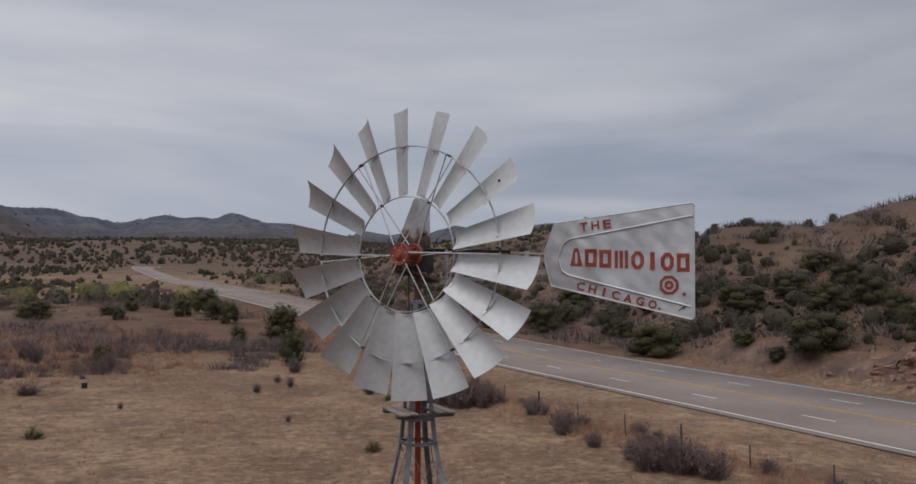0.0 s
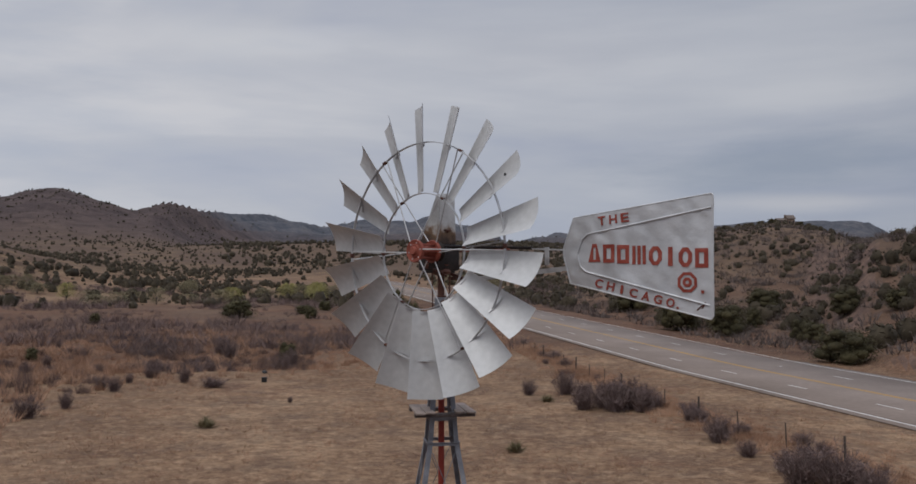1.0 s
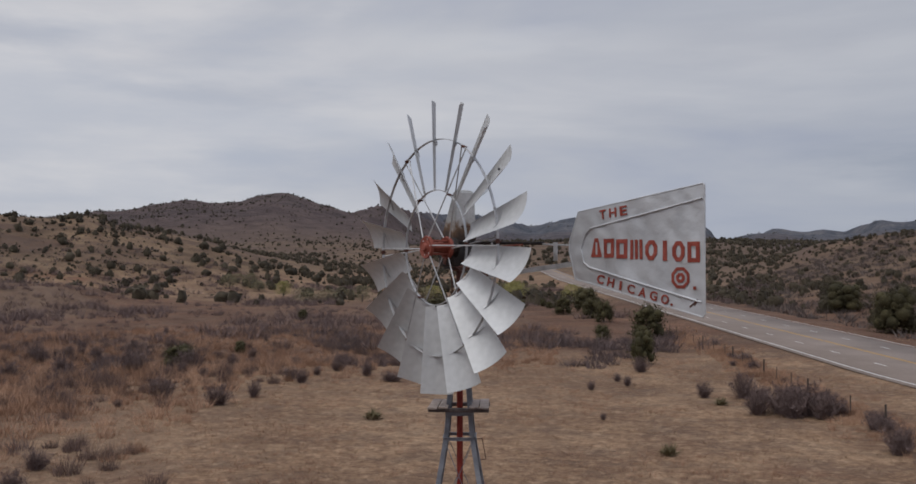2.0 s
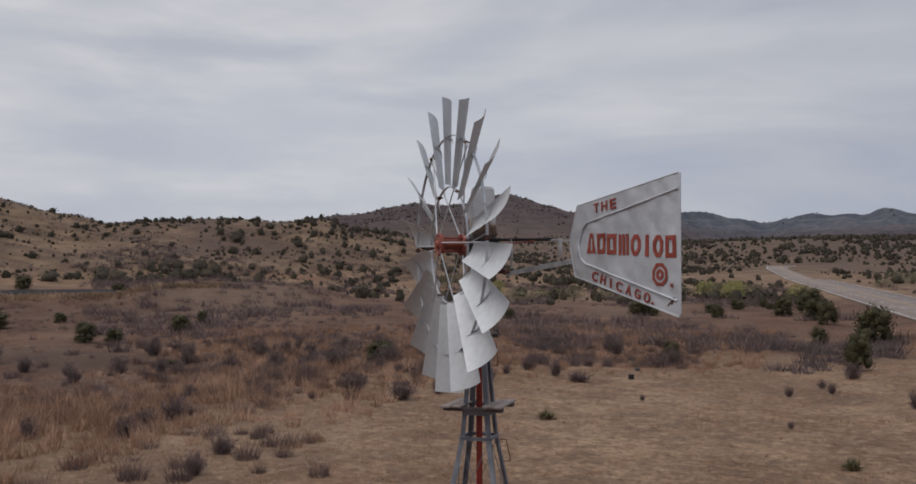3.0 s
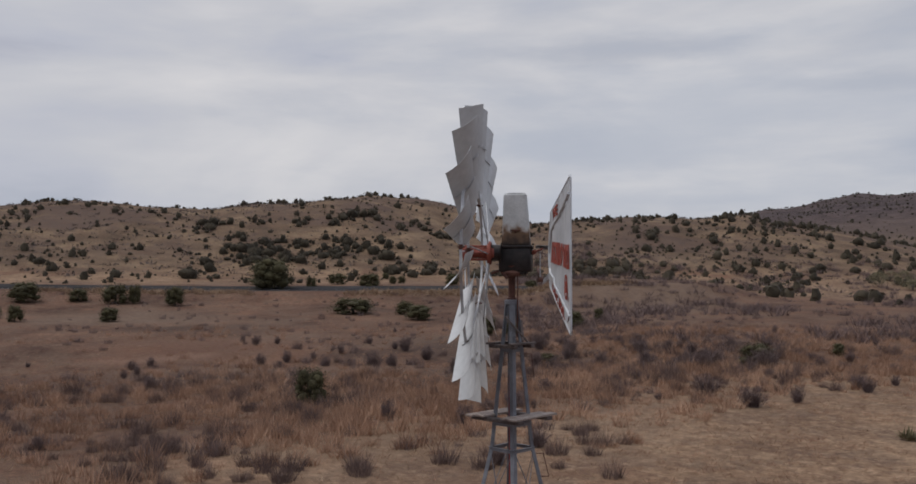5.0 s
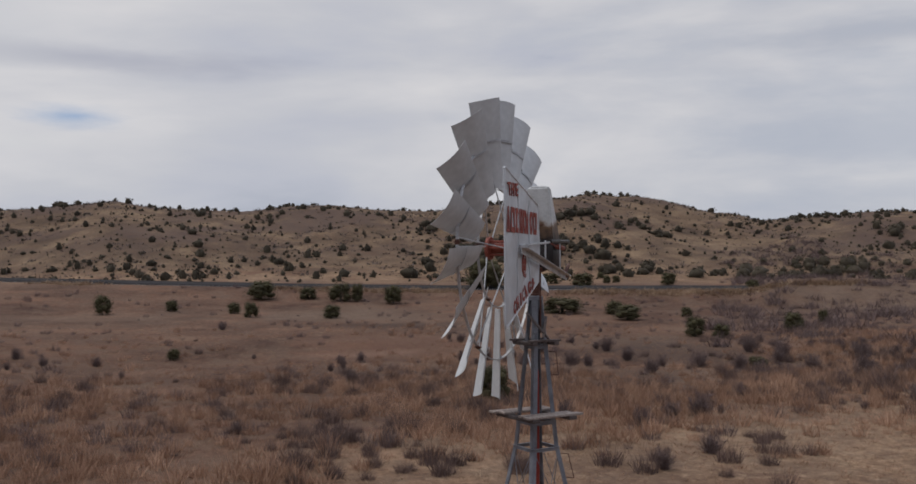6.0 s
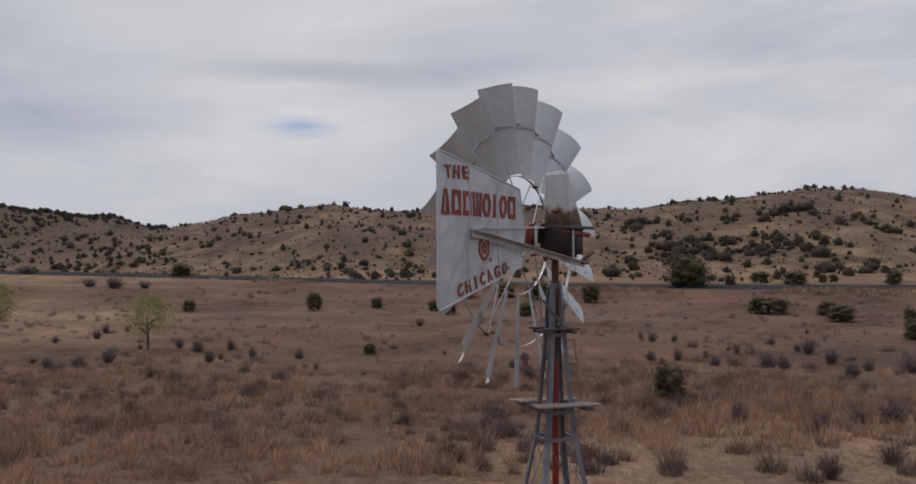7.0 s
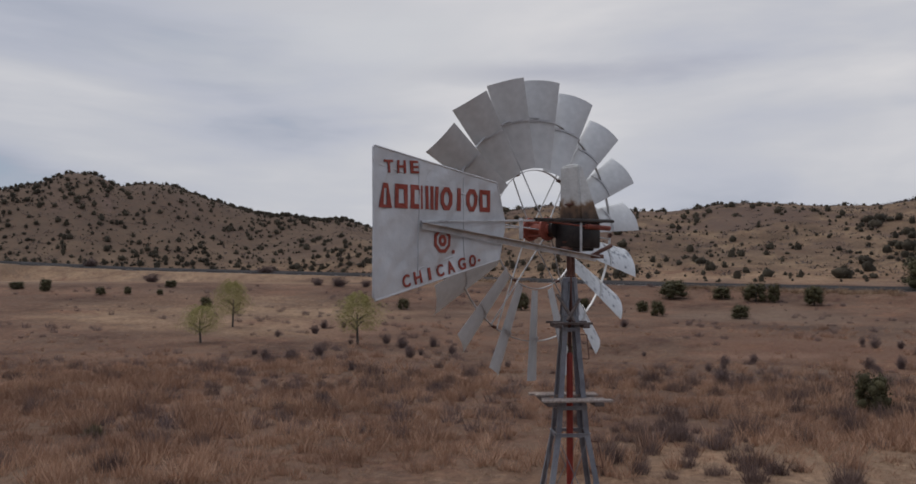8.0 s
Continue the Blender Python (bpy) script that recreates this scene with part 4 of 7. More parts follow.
def make_wheel(mill):
    wheel = new("wheel")
    wheel.matrix_basis = pose(HUB_X, FACE_Y, HUB_Z, -0.38, 0, 0)
    wheel.parent = mill
    tagged(wheel, "eighteen-bladed galvanised steel wind wheel standing still")
    blade = blade_mesh()
    worn = blade.copy()
    worn.materials.append(M["peeling"])
    for k in range(70, 140):                # the flaking is on the rear of the sheet
        worn.polygons[k].material_index = 1
    for k in range(18):
        turn = pose(0, 0, 0, 0, -2.49 + 20 * k, 0)
        sail = worn if k in (11, 12, 13) else blade
        part_from("blade", sail, M["galvanised"], wheel, "blade with flaking white paint" if k in (11, 12, 13) else "", smooth=False, m=turn @ pose(0, 0, 0, random.uniform(-0.5, 0.5), 0, random.uniform(-1.0, 1.0)))
    for r, half, deep, bow, reach, lift in ((1.74, 0.197, 0.128, 0.050, 0.62, -0.012), (0.985, 0.15, 0.095, 0.036, 0.38, -0.0075), (1.70, 0.195, 0.127, 0.050, 1.0, 0.016)):
        strap = bracket_mesh(r, half, deep, bow, reach, lift)
        for k in range(18):
            part_from("strap", strap, M["rim"], wheel, smooth=False, m=pose(0, 0, 0, 0, -2.49 + 20 * k, 0))
    for k in range(6):
        a = 28.5 + 60 * k
        part("outer_rim", rim_mesh(1.74, 0.042, 0.012, a + 0.8, a + 59.2), M["rim"], wheel)
        part("inner_rim", rim_mesh(0.925, 0.036, 0.012, a + 1.2, a + 58.8), M["rim"], wheel)
        for r, size in ((1.74, 0.05), (0.925, 0.045)):
            bm = bmesh.new()
            p = Vector((r * math.sin(radians(a)), 0.15, r * math.cos(radians(a))))
            box(bm, (size * 1.5, 0.06, size * 0.6), Matrix.Translation(p) @ Matrix.Rotation(radians(a), 4, "Y"), 0.006)
            rod(bm, p + Vector((0, -0.05, 0)), p + Vector((0, 0.06, 0)), 0.010, sides=8)
            part("rim_clamp", bm, M["rusty"], wheel)
        for side, y in ((2.2, -0.015), (-2.2, 0.37)):
            bm = bmesh.new()
            out_a, in_a = radians(a + side), radians(a - side * 5)
            rod(bm, (0.12 * math.sin(in_a), y, 0.12 * math.cos(in_a)), (1.75 * math.sin(out_a), 0.15, 1.75 * math.cos(out_a)), 0.0105, sides=8)
            part("spoke", bm, M["rim"], wheel)
    # a black ring added in place of a small hole through the blade
    bm = bmesh.new()
    lathe(bm, [(0.008, 0.0), (0.022, 0.0), (0.022, 0.006), (0.008, 0.006)], pose(0, 0, 0), 12)
    part("washer", bm, M["black"], wheel, m=pose(0, 0, 0, 0, -2.49 + 60, 0) @ pose(-0.02, 0.20, 2.02, 90, 0, 0))
    hub = new("hub")
    hub.parent = wheel
    tagged(hub, "rust-red cast iron hub")
    spin = Matrix.Rotation(radians(-90), 4, "X")
    bm = bmesh.new()
    for y in (-0.03, 0.345):
        lathe(bm, [(0.06, 0.0), (0.10, 0.0), (0.11, 0.015), (0.15, 0.008), (0.175, 0.0), (0.185, 0.02), (0.18, 0.055), (0.12, 0.05), (0.075, 0.075), (0.06, 0.075)],
              Matrix.Translation((0, y, 0)) @ spin)
    part("flange", bm, M["red"], hub)
    bm = bmesh.new()
    lathe(bm, [(0.055, -0.07), (0.07, -0.05), (0.075, 0.0), (0.085, 0.08), (0.08, 0.2), (0.1, 0.34), (0.085, 0.45)], spin)
    part("barrel", bm, M["red"], hub)
    for k in range(6):
        bm = bmesh.new()
        a = radians(28.5 + 60 * k)
        bar(bm, (0.12 * math.sin(a), -0.01, 0.12 * math.cos(a)), (0.12 * math.sin(a), 0.39, 0.12 * math.cos(a)), 0.03, 0.03, 0.006)
        part("hub_rib", bm, M["red"], hub)
    return wheel


def stain(mat_name, top, bottom):
    """Galvanised sheet, clean above and soaked with old oil and rust below (a stain with its own drips)."""
    mat = material(mat_name, [(0.42, 0.42, 0.41), (0.54, 0.54, 0.53), (0.64, 0.64, 0.63)], 0.5, 0.25, 3, 30, 0.1, 0.006)
    nt = mat.node_tree
    b = nt.nodes["Principled BSDF"]
    old = b.inputs["Base Color"].links[0].from_socket
    coord, xyz, n = node(nt, "ShaderNodeTexCoord"), node(nt, "ShaderNodeSeparateXYZ"), node(nt, "ShaderNodeTexNoise")
    n.inputs["Scale"].default_value, n.inputs["Detail"].default_value = 7, 5
    nt.links.new(coord.outputs["Object"], xyz.inputs[0])
    nt.links.new(coord.outputs["Object"], n.inputs["Vector"])
    wob = math_node(nt, "MULTIPLY_ADD", None, -0.42)
    nt.links.new(n.outputs["Fac"], wob.inputs[0])
    nt.links.new(xyz.outputs["Z"], wob.inputs[2])
    fac = node(nt, "ShaderNodeMapRange")
    fac.inputs["From Min"].default_value, fac.inputs["From Max"].default_value = bottom, top
    nt.links.new(wob.outputs[0], fac.inputs[0])
    r = node(nt, "ShaderNodeValToRGB")
    ramp(r, [(0.0, (0, 0, 0)), (1.0, (1, 1, 1))])
    nt.links.new(fac.outputs[0], r.inputs[0])
    tone = node(nt, "ShaderNodeValToRGB")
    ramp(tone, [(0.0, (0.02, 0.015, 0.013)), (0.45, (0.05, 0.034, 0.027)), (0.8, (0.20, 0.12, 0.07)), (1.0, (0.38, 0.30, 0.22))])
    nt.links.new(fac.outputs[0], tone.inputs[0])
    cover = node(nt, "ShaderNodeMapRange")
    cover.inputs["From Min"].default_value, cover.inputs["From Max"].default_value = 0.75, 1.0
    nt.links.new(fac.outputs[0], cover.inputs[0])
    m = node(nt, "ShaderNodeMix", data_type="RGBA")
    nt.links.new(cover.outputs[0], m.inputs["Factor"])
    nt.links.new(tone.outputs[0], m.inputs["A"])
    nt.links.new(old, m.inputs["B"])
    nt.links.new(m.outputs["Result"], b.inputs["Base Color"])
    return mat


def make_head(mill):
    # gear case
    bm = bmesh.new()
    box(bm, (0.47, 0.52, 0.40), pose(-0.08, 0.015, 9.515), 0.035)
    box(bm, (0.36, 0.40, 0.05), pose(-0.06, 0.0, 9.30), 0.015)
    box(bm, (0.52, 0.54, 0.045), pose(-0.08, 0.02, 9.72), 0.015)
    lathe(bm, [(0.12, -0.40), (0.13, -0.36), (0.13, -0.22), (0.17, -0.2)], pose(HUB_X - 0.06, 0, HUB_Z) @ Matrix.Rotation(radians(-90), 4, "X"), 20)
    case = part("gear_case", bm, M["oily"], mill, "oil-blackened cast iron gear case")
    # helmet: upright on the wheel's offset side, sloping on the other
    bm = bmesh.new()
    low, high = [(-0.335, -0.20), (0.10, -0.20), (0.10, 0.25), (-0.335, 0.25)], [(0.02, -0.165), (0.115, -0.165), (0.115, 0.20), (0.02, 0.20)]
    lo = [bm.verts.new((x, y, 9.74)) for x, y in low]
    hi = [bm.verts.new((x, y, 10.56)) for x, y in high]
    ridge_pts = [bm.verts.new((0.07, y, 10.60)) for y in (-0.04, 0.08)]
    for k in range(4):
        bm.faces.new((lo[k], lo[(k + 1) % 4], hi[(k + 1) % 4], hi[k]))
    bm.faces.new((hi[0], hi[1], ridge_pts[0]))
    bm.faces.new((hi[2], hi[3], ridge_pts[1]))
    bm.faces.new((hi[1], hi[2], ridge_pts[1], ridge_pts[0]))
    bm.faces.new((hi[3], hi[0], ridge_pts[0], ridge_pts[1]))
    bm.faces.new(lo[::-1])
    bmesh.ops.bevel(bm, geom=list(bm.edges), offset=0.018, segments=2, affect="EDGES")
    hood = part("hood", bm, stain("oil_stained_hood", 9.88, 9.30), mill, "pale galvanised hood stained with black oil")
    bm = bmesh.new()
    bar(bm, (0.118, -0.06, 9.98), (0.118, 0.10, 9.98), 0.03, 0.022, 0.004)
    box(bm, (0.03, 0.02, 0.05), pose(0.112, 0.02, 9.96), 0.004)
    part("latch", bm, M["rusty"], hood)
    # turntable and mast pipe
    bm = bmesh.new()
    lathe(bm, [(0.075, 9.24), (0.15, 9.26), (0.165, 9.30), (0.15, 9.33), (0.11, 9.35), (0.14, 9.42)], pose(0.028, -0.042, 0))
    part("turntable", bm, M["rusty"], mill)
    bm = bmesh.new()
    lathe(bm, [(0.056, 8.40), (0.056, 9.26)], pose(0.028, -0.042, 0), 18)
    lathe(bm, [(0.072, 8.84), (0.085, 8.85), (0.085, 8.90), (0.072, 8.91)], pose(0.028, -0.042, 0), 18)
    part("mast_pipe", bm, M["rusty"], mill)
    bm = bmesh.new()
    box(bm, (0.10, 0.12, 0.10), pose(-0.10, -0.20, 9.40, 0, 20, 0), 0.02)
    rod(bm, (-0.05, -0.18, 9.36), (0.26, -0.34, 9.30), 0.018)
    bar(bm, (0.10, -0.20, 9.33), (0.22, -0.10, 9.22), 0.05, 0.03, 0.005)
    part("furl_lever", bm, M["rusty"], mill)
    bm = bmesh.new()
    rod(bm, (-0.12, -0.10, 9.30), (-0.12, -0.08, 8.35), 0.012)
    rod(bm, (0.13, 0.06, 9.26), (0.10, 0.05, 8.30), 0.012)
    part("furl_rod", bm, M["rusty"], mill)


def make_vane(mill):
    """The tail: local x along it away from the tower, y to its back, z from the mill's foot."""
    vane = new("vane")
    vane.parent = mill
    vane.matrix_basis = HEAD.inverted() @ pose(*VANE_START, 0, 0, 0, VANE_TURN)
    tagged(vane, "silver painted sheet steel tail vane with red lettering")
    top = 10.125
    edge = [(-0.03, -0.005), (-0.20, -0.47), (-0.20, -0.60), (-0.085, -1.01), (2.13, -1.50), (2.155, -1.46), (2.175, 0.235), (2.15, 0.26)]

    def inside(x):
        """Upper and lower edge at x."""
        up = np.interp(x, [-0.20, -0.03, 2.16], [-0.47, -0.005, 0.26])
        low = np.interp(x, [-0.20, -0.085, 2.13, 2.175], [-0.60, -1.01, -1.50, -1.46])
        return up, low

    def wave(x, z):
        """Dents and buckles of the old sheet."""
        return (0.022 * noise.noise(Vector((x * 2.2, z * 1.4, 0.3))) + 0.009 * noise.noise(Vector((x * 5 + z * 4, z * 3 - x, 2.1)))
                + 0.0045 * noise.noise(Vector((x * 7 + z * 2, z * 7, 5.0))) + 0.013 * noise.noise(Vector((x * 4.4 + z * 3.2, (z - x) * 0.7, 9.0))))

    bm = bmesh.new()
    nx, nz = 64, 40
    layers = []
    for back in (0, 1):
        grid = []
        for i in range(nx + 1):
            x = -0.20 + 2.375 * i / nx
            up, low = inside(x)
            row = []
            for k in range(nz + 1):
                z = low + (up - low) * k / nz
                rim = min(1, 8 * min(k / nz, 1 - k / nz) + 0.0) * min(1, 12 * (i / nx + 0.02), 14 * (1 - i / nx))
                row.append(bm.verts.new((x, wave(x, z) * rim + 0.006 * back, top + z)))
            grid.append(row)
        layers.append(grid)
    for grid in layers:
        for i in range(nx):
            for k in range(nz):
                bm.faces.new((grid[i][k], grid[i + 1][k], grid[i + 1][k + 1], grid[i][k + 1]))
    a, b = layers
    for i in range(nx):
        for k in (0, nz):
            bm.faces.new((a[i][k], a[i + 1][k], b[i + 1][k], b[i][k]))
    for k in range(nz):
        for i in (0, nx):
            bm.faces.new((a[i][k], a[i][k + 1], b[i][k + 1], b[i][k]))
    sheet_mat = material("silver_painted_sheet", [(0.43, 0.44, 0.46), (0.52, 0.53, 0.55), (0.60, 0.61, 0.63)], 0.45, 0.35, 1.8, 7, 0.45, 0.035,
                         spots=((0.34, 0.33, 0.33), 3, 0.08), specular=0.5)
    sheet = part("sheet", bm, sheet_mat, vane)

    def bead(points, y, r, name, mat=sheet_mat):
        m2 = bmesh.new()
        for p, q in zip(points, points[1:]):
            rod(m2, (p[0], y + wave(*p), top + p[1]), (q[0], y + wave(*q), top + q[1]), r, sides=8)
        part(name, m2, mat, vane)

    def along_points(points, n=7):
        out = []
        for p, q in zip(points, points[1:]):
            out += [(p[0] + (q[0] - p[0]) * k / n, p[1] + (q[1] - p[1]) * k / n) for k in range(n)]
        return out + [points[-1]]

    bead(along_points([(2.15, 0.065), (0.22, -0.262), (0.12, -0.34), (0.04, -0.56), (0.10, -0.76), (0.20, -0.835), (2.11, -1.305)]), -0.0085, 0.014, "stiffening_bead")
    bead([(*p,) for p in edge] + [edge[0]], 0.003, 0.011, "rolled_edge")
    for x in (1.43, 0.61):
        up, low = inside(x)
        m2 = bmesh.new()
        for k in range(10):
            z0, z1 = low + 0.08 + (up - low - 0.14) * k / 10, low + 0.08 + (up - low - 0.14) * (k + 1) / 10
            bar(m2, (x, 0.010 + wave(x, z0), top + z0), (x, 0.010 + wave(x, z1), top + z1), 0.012, 0.022, 0.0, (1, 0, 0))
        part("seam", m2, sheet_mat, vane)
    # a torn crease near the lower corner
    m2 = bmesh.new()
    for (x0, z0), (x1, z1), wide in (((1.93, -1.375), (2.05, -1.27), 0.016), ((1.95, -1.29), (2.06, -1.27), 0.012), ((2.00, -1.35), (2.055, -1.28), 0.02)):
        bar(m2, (x0, wave(x0, z0) - 0.006, top + z0), (x1, wave(x1, z1) - 0.006, top + z1), 0.005, wide, 0.0, (0, 0, 1))
    part("crease", m2, M["rusty"], vane, "dark torn crease in the sheet")
    # lettering, on both faces
    front = lambda s, z: pose(s, -0.010, top + z)
    rear = lambda s, z: pose(s, 0.016, top + z, 0, 0, 180)

    def follow(data, m=None):
        """Lays a flat mark onto the buckled sheet."""
        if m is not None:
            data.transform(m)
        for v in data.vertices:
            s, z = v.co.x, v.co.z - top
            up, low = inside(s)
            rim = min(1, 8 * min((z - low) / (up - low), (up - z) / (up - low))) * min(1, 12 * ((s + 0.2) / 2.375 + 0.02), 14 * (2.175 - s) / 2.375)
            v.co.y += wave(s, z) * max(0, rim)
        return data

    def glyphs(word, places, high, wide, bold):
        for ch, (m, lean) in zip(word, places):
            curve = bpy.data.curves.new("letter", "FONT")
            curve.body, curve.size, curve.align_x, curve.align_y = ch, 1.0, "CENTER", "CENTER"
            curve.extrude, curve.offset = 0.004, 0.022 * bold
            holder = bpy.data.objects.new("letter", curve)
            data = bpy.data.meshes.new_from_object(holder)
            bpy.data.objects.remove(holder)
            co = np.array([v.co[:] for v in data.vertices])
            size = co[:, :2].max(0) - co[:, :2].min(0)
            mid = (co[:, :2].max(0) + co[:, :2].min(0)) / 2
            w = wide * (0.32 if ch == "I" else 0.24 if ch == "." else 1)
            h = 0.2 * high if ch == "." else high
            drop = -0.4 * high if ch == "." else 0
            data.transform(Matrix.Diagonal((w / size[0], h / size[1], 1, 1)) @ Matrix.Translation((-mid[0], -mid[1], 0)))
            part_from("letter", follow(data, m @ pose(0, 0, 0, 90, lean, 0) @ Matrix.Translation((0, drop, 0))), M["letter"], vane, smooth=False)

    def row(face, s0, z0, s1, z1, n):
        return [(face(s0 + (s1 - s0) * k / (n - 1), z0 + (z1 - z0) * k / (n - 1)), math.degrees(math.atan2(z1 - z0, s1 - s0)) * (-1 if face is front else 1) if face is front
                 else math.degrees(math.atan2(z1 - z0, abs(s1 - s0))) * -1) for k in range(n)]

    glyphs("THE", row(front, 0.458, -0.067, 0.833, -0.031, 3), 0.135, 0.125, 1)
    glyphs("THE", row(rear, 1.934, 0.040, 1.519, 0.066, 3), 0.15, 0.135, 1)
    c1 = row(front, 0.405, -1.008, 1.539, -1.278, 7)
    c2 = row(rear, 1.643, -1.281, 0.467, -1.030, 7)
    glyphs("CHICAGO", c1, 0.13, 0.125, 1)
    glyphs("CHICAGO", c2, 0.15, 0.125, 1)
    glyphs("..", [(front(1.644, -1.28), 0), (rear(0.335, -0.955), 0)], 0.17, 0.17, 1)

    def ring(shape, wide, high, stroke):
        if shape == "octagon":
            o = [(math.cos(radians(22.5 + 45 * k)) / 0.924, math.sin(radians(22.5 + 45 * k)) / 0.924) for k in range(8)]
        elif shape == "trapezoid":
            o = [(-1, -1), (1, -1), (0.36, 1), (-0.36, 1)]
        else:
            o = [(-1, -1), (1, -1), (1, 1), (-1, 1)]
        outer = [(x * wide / 2, z * high / 2) for x, z in o]
        k1, k2 = 1 - 2 * stroke / wide, 1 - 2 * stroke / high
        if shape == "trapezoid":
            inner = [(-wide / 2 + 1.35 * stroke, -high / 2), (wide / 2 - 1.35 * stroke, -high / 2), (0.02, high / 2 - 1.6 * stroke), (-0.02, high / 2 - 1.6 * stroke)]
            inner = [(x, z + 0.035) for x, z in inner]
        else:
            inner = [(x * wide / 2 * k1, z * high / 2 * k2) for x, z in o]
        return outer, [inner]

    def plain_name(face, s0, s1, z_mid, high, slope):
        """The maker's name as a row of plain red frames and bars."""
        widths = [1.0, 0.95, 0.95, 1.12, 1.0, 0.85, 1.0, 0.95]
        kinds = ["trapezoid", "box", "box", "twin", "octagon", "stem", "octagon", "box"]
        unit = abs(s1 - s0) / (sum(widths) + 0.22 * 7)
        way = 1 if s1 > s0 else -1
        at = s0
        for w, kind in zip(widths, kinds):
            s = at + way * unit * w / 2
            at += way * unit * (w + 0.22)
            wide, stroke = unit * w, 0.058
            bm2 = bmesh.new()
            where = face(s, z_mid + slope * (s - s0))
            if kind == "stem":
                outline(bm2, [(-0.035, -high / 2), (0.035, -high / 2), (0.035, high / 2), (-0.035, high / 2)], [], 0.005, where)
            elif kind == "twin":
                for cx in (-0.36, 0, 0.36):
                    box(bm2, (0.05, 0.005, high), pose(cx * wide, 0.002, 0))
                bmesh.ops.transform(bm2, matrix=where, verts=bm2.verts)
            else:
                o, i = ring(kind, wide, high, stroke)
                outline(bm2, o, i, 0.005, where)
            follow(part("name_mark", bm2, M["letter"], vane, smooth=False).data)

    plain_name(front, 0.235, 2.10, -0.542, 0.275, -0.057)
    plain_name(rear, 2.085, 0.115, -0.300, 0.283, -0.022)
    for face, s, z, size in ((front, 1.79, -0.985, 0.285), (rear, 1.021, -0.79, 0.30)):
        for k in (1.0, 0.47):
            bm2 = bmesh.new()
            o, i = ring("octagon", size * k, size * k, 0.042)
            outline(bm2, o, i, 0.005, face(s, z))
            follow(part("monogram_ring", bm2, M["letter"], vane, smooth=False).data)
        bm2 = bmesh.new()
        box(bm2, (0.045, 0.005, 0.045), face(s + (0.225 if face is front else -0.22), z - 0.135))
        follow(part("name_mark", bm2, M["letter"], vane, smooth=False).data)
    # the arm
    def at(s, y, z):
        return (s, y, z)
    bm = bmesh.new()
    bar(bm, at(-1.75, 0.05, 9.705), at(1.42, 0.035, 9.55), 0.022, 0.026, 0.003)
    part("upper_arm", bm, M["rim"], vane)
    bm = bmesh.new()
    bar(bm, at(-2.75, 0.05, 9.735), at(-0.80, 0.05, 9.672), 0.05, 0.05, 0.006)
    rod(bm, at(-2.80, 0.05, 9.735), at(-2.74, 0.05, 9.735), 0.02)
    part("hinge_beam", bm, M["oily"], vane)
    bm = bmesh.new()
    angle_iron(bm, at(-2.25, 0.09, 9.19), at(1.42, 0.05, 9.535), 0.075, 0.008, (0, 1, -1))
    part("lower_arm", bm, M["rim"], vane, smooth=False)
    bm = bmesh.new()
    rod(bm, at(-2.82, -0.04, 9.63), at(-2.2, -0.04, 9.635), 0.038, sides=14)
    rod(bm, at(-2.2, -0.04, 9.635), at(-1.2, 0.0, 9.66), 0.012)
    part("spring_tube", bm, M["red"], vane)
    bm = bmesh.new()
    bar(bm, at(-2.72, 0.06, 9.36), at(-2.2, 0.06, 9.20), 0.05, 0.05, 0.006)
    bar(bm, at(-2.45, 0.06, 9.19), at(-2.1, 0.06, 9.19), 0.09, 0.06, 0.01)
    part("hinge_foot", bm, M["rusty"], vane)
    for s, lo_z, hi_z, wide in ((-0.52, 9.40, 9.68, 0.08), (-1.95, 9.24, 9.72, 0.05)):
        bm = bmesh.new()
        box(bm, (wide, 0.012, hi_z - lo_z), pose(s, 0.03, (lo_z + hi_z) / 2), 0.003)
        part("arm_plate", bm, M["rim"], vane)
    return vane


LEG_TURN = [-25 + 90 * k for k in range(4)]


def leg_at(k, z):
    """A tower leg's corner at height z: it bends outwards below the upper girt."""
    d = np.interp(z, [0, 6.58, 8.82], [1.92, 0.345, 0.105])
    a = radians(LEG_TURN[k])
    return Vector((d * math.cos(a), d * math.sin(a), z))


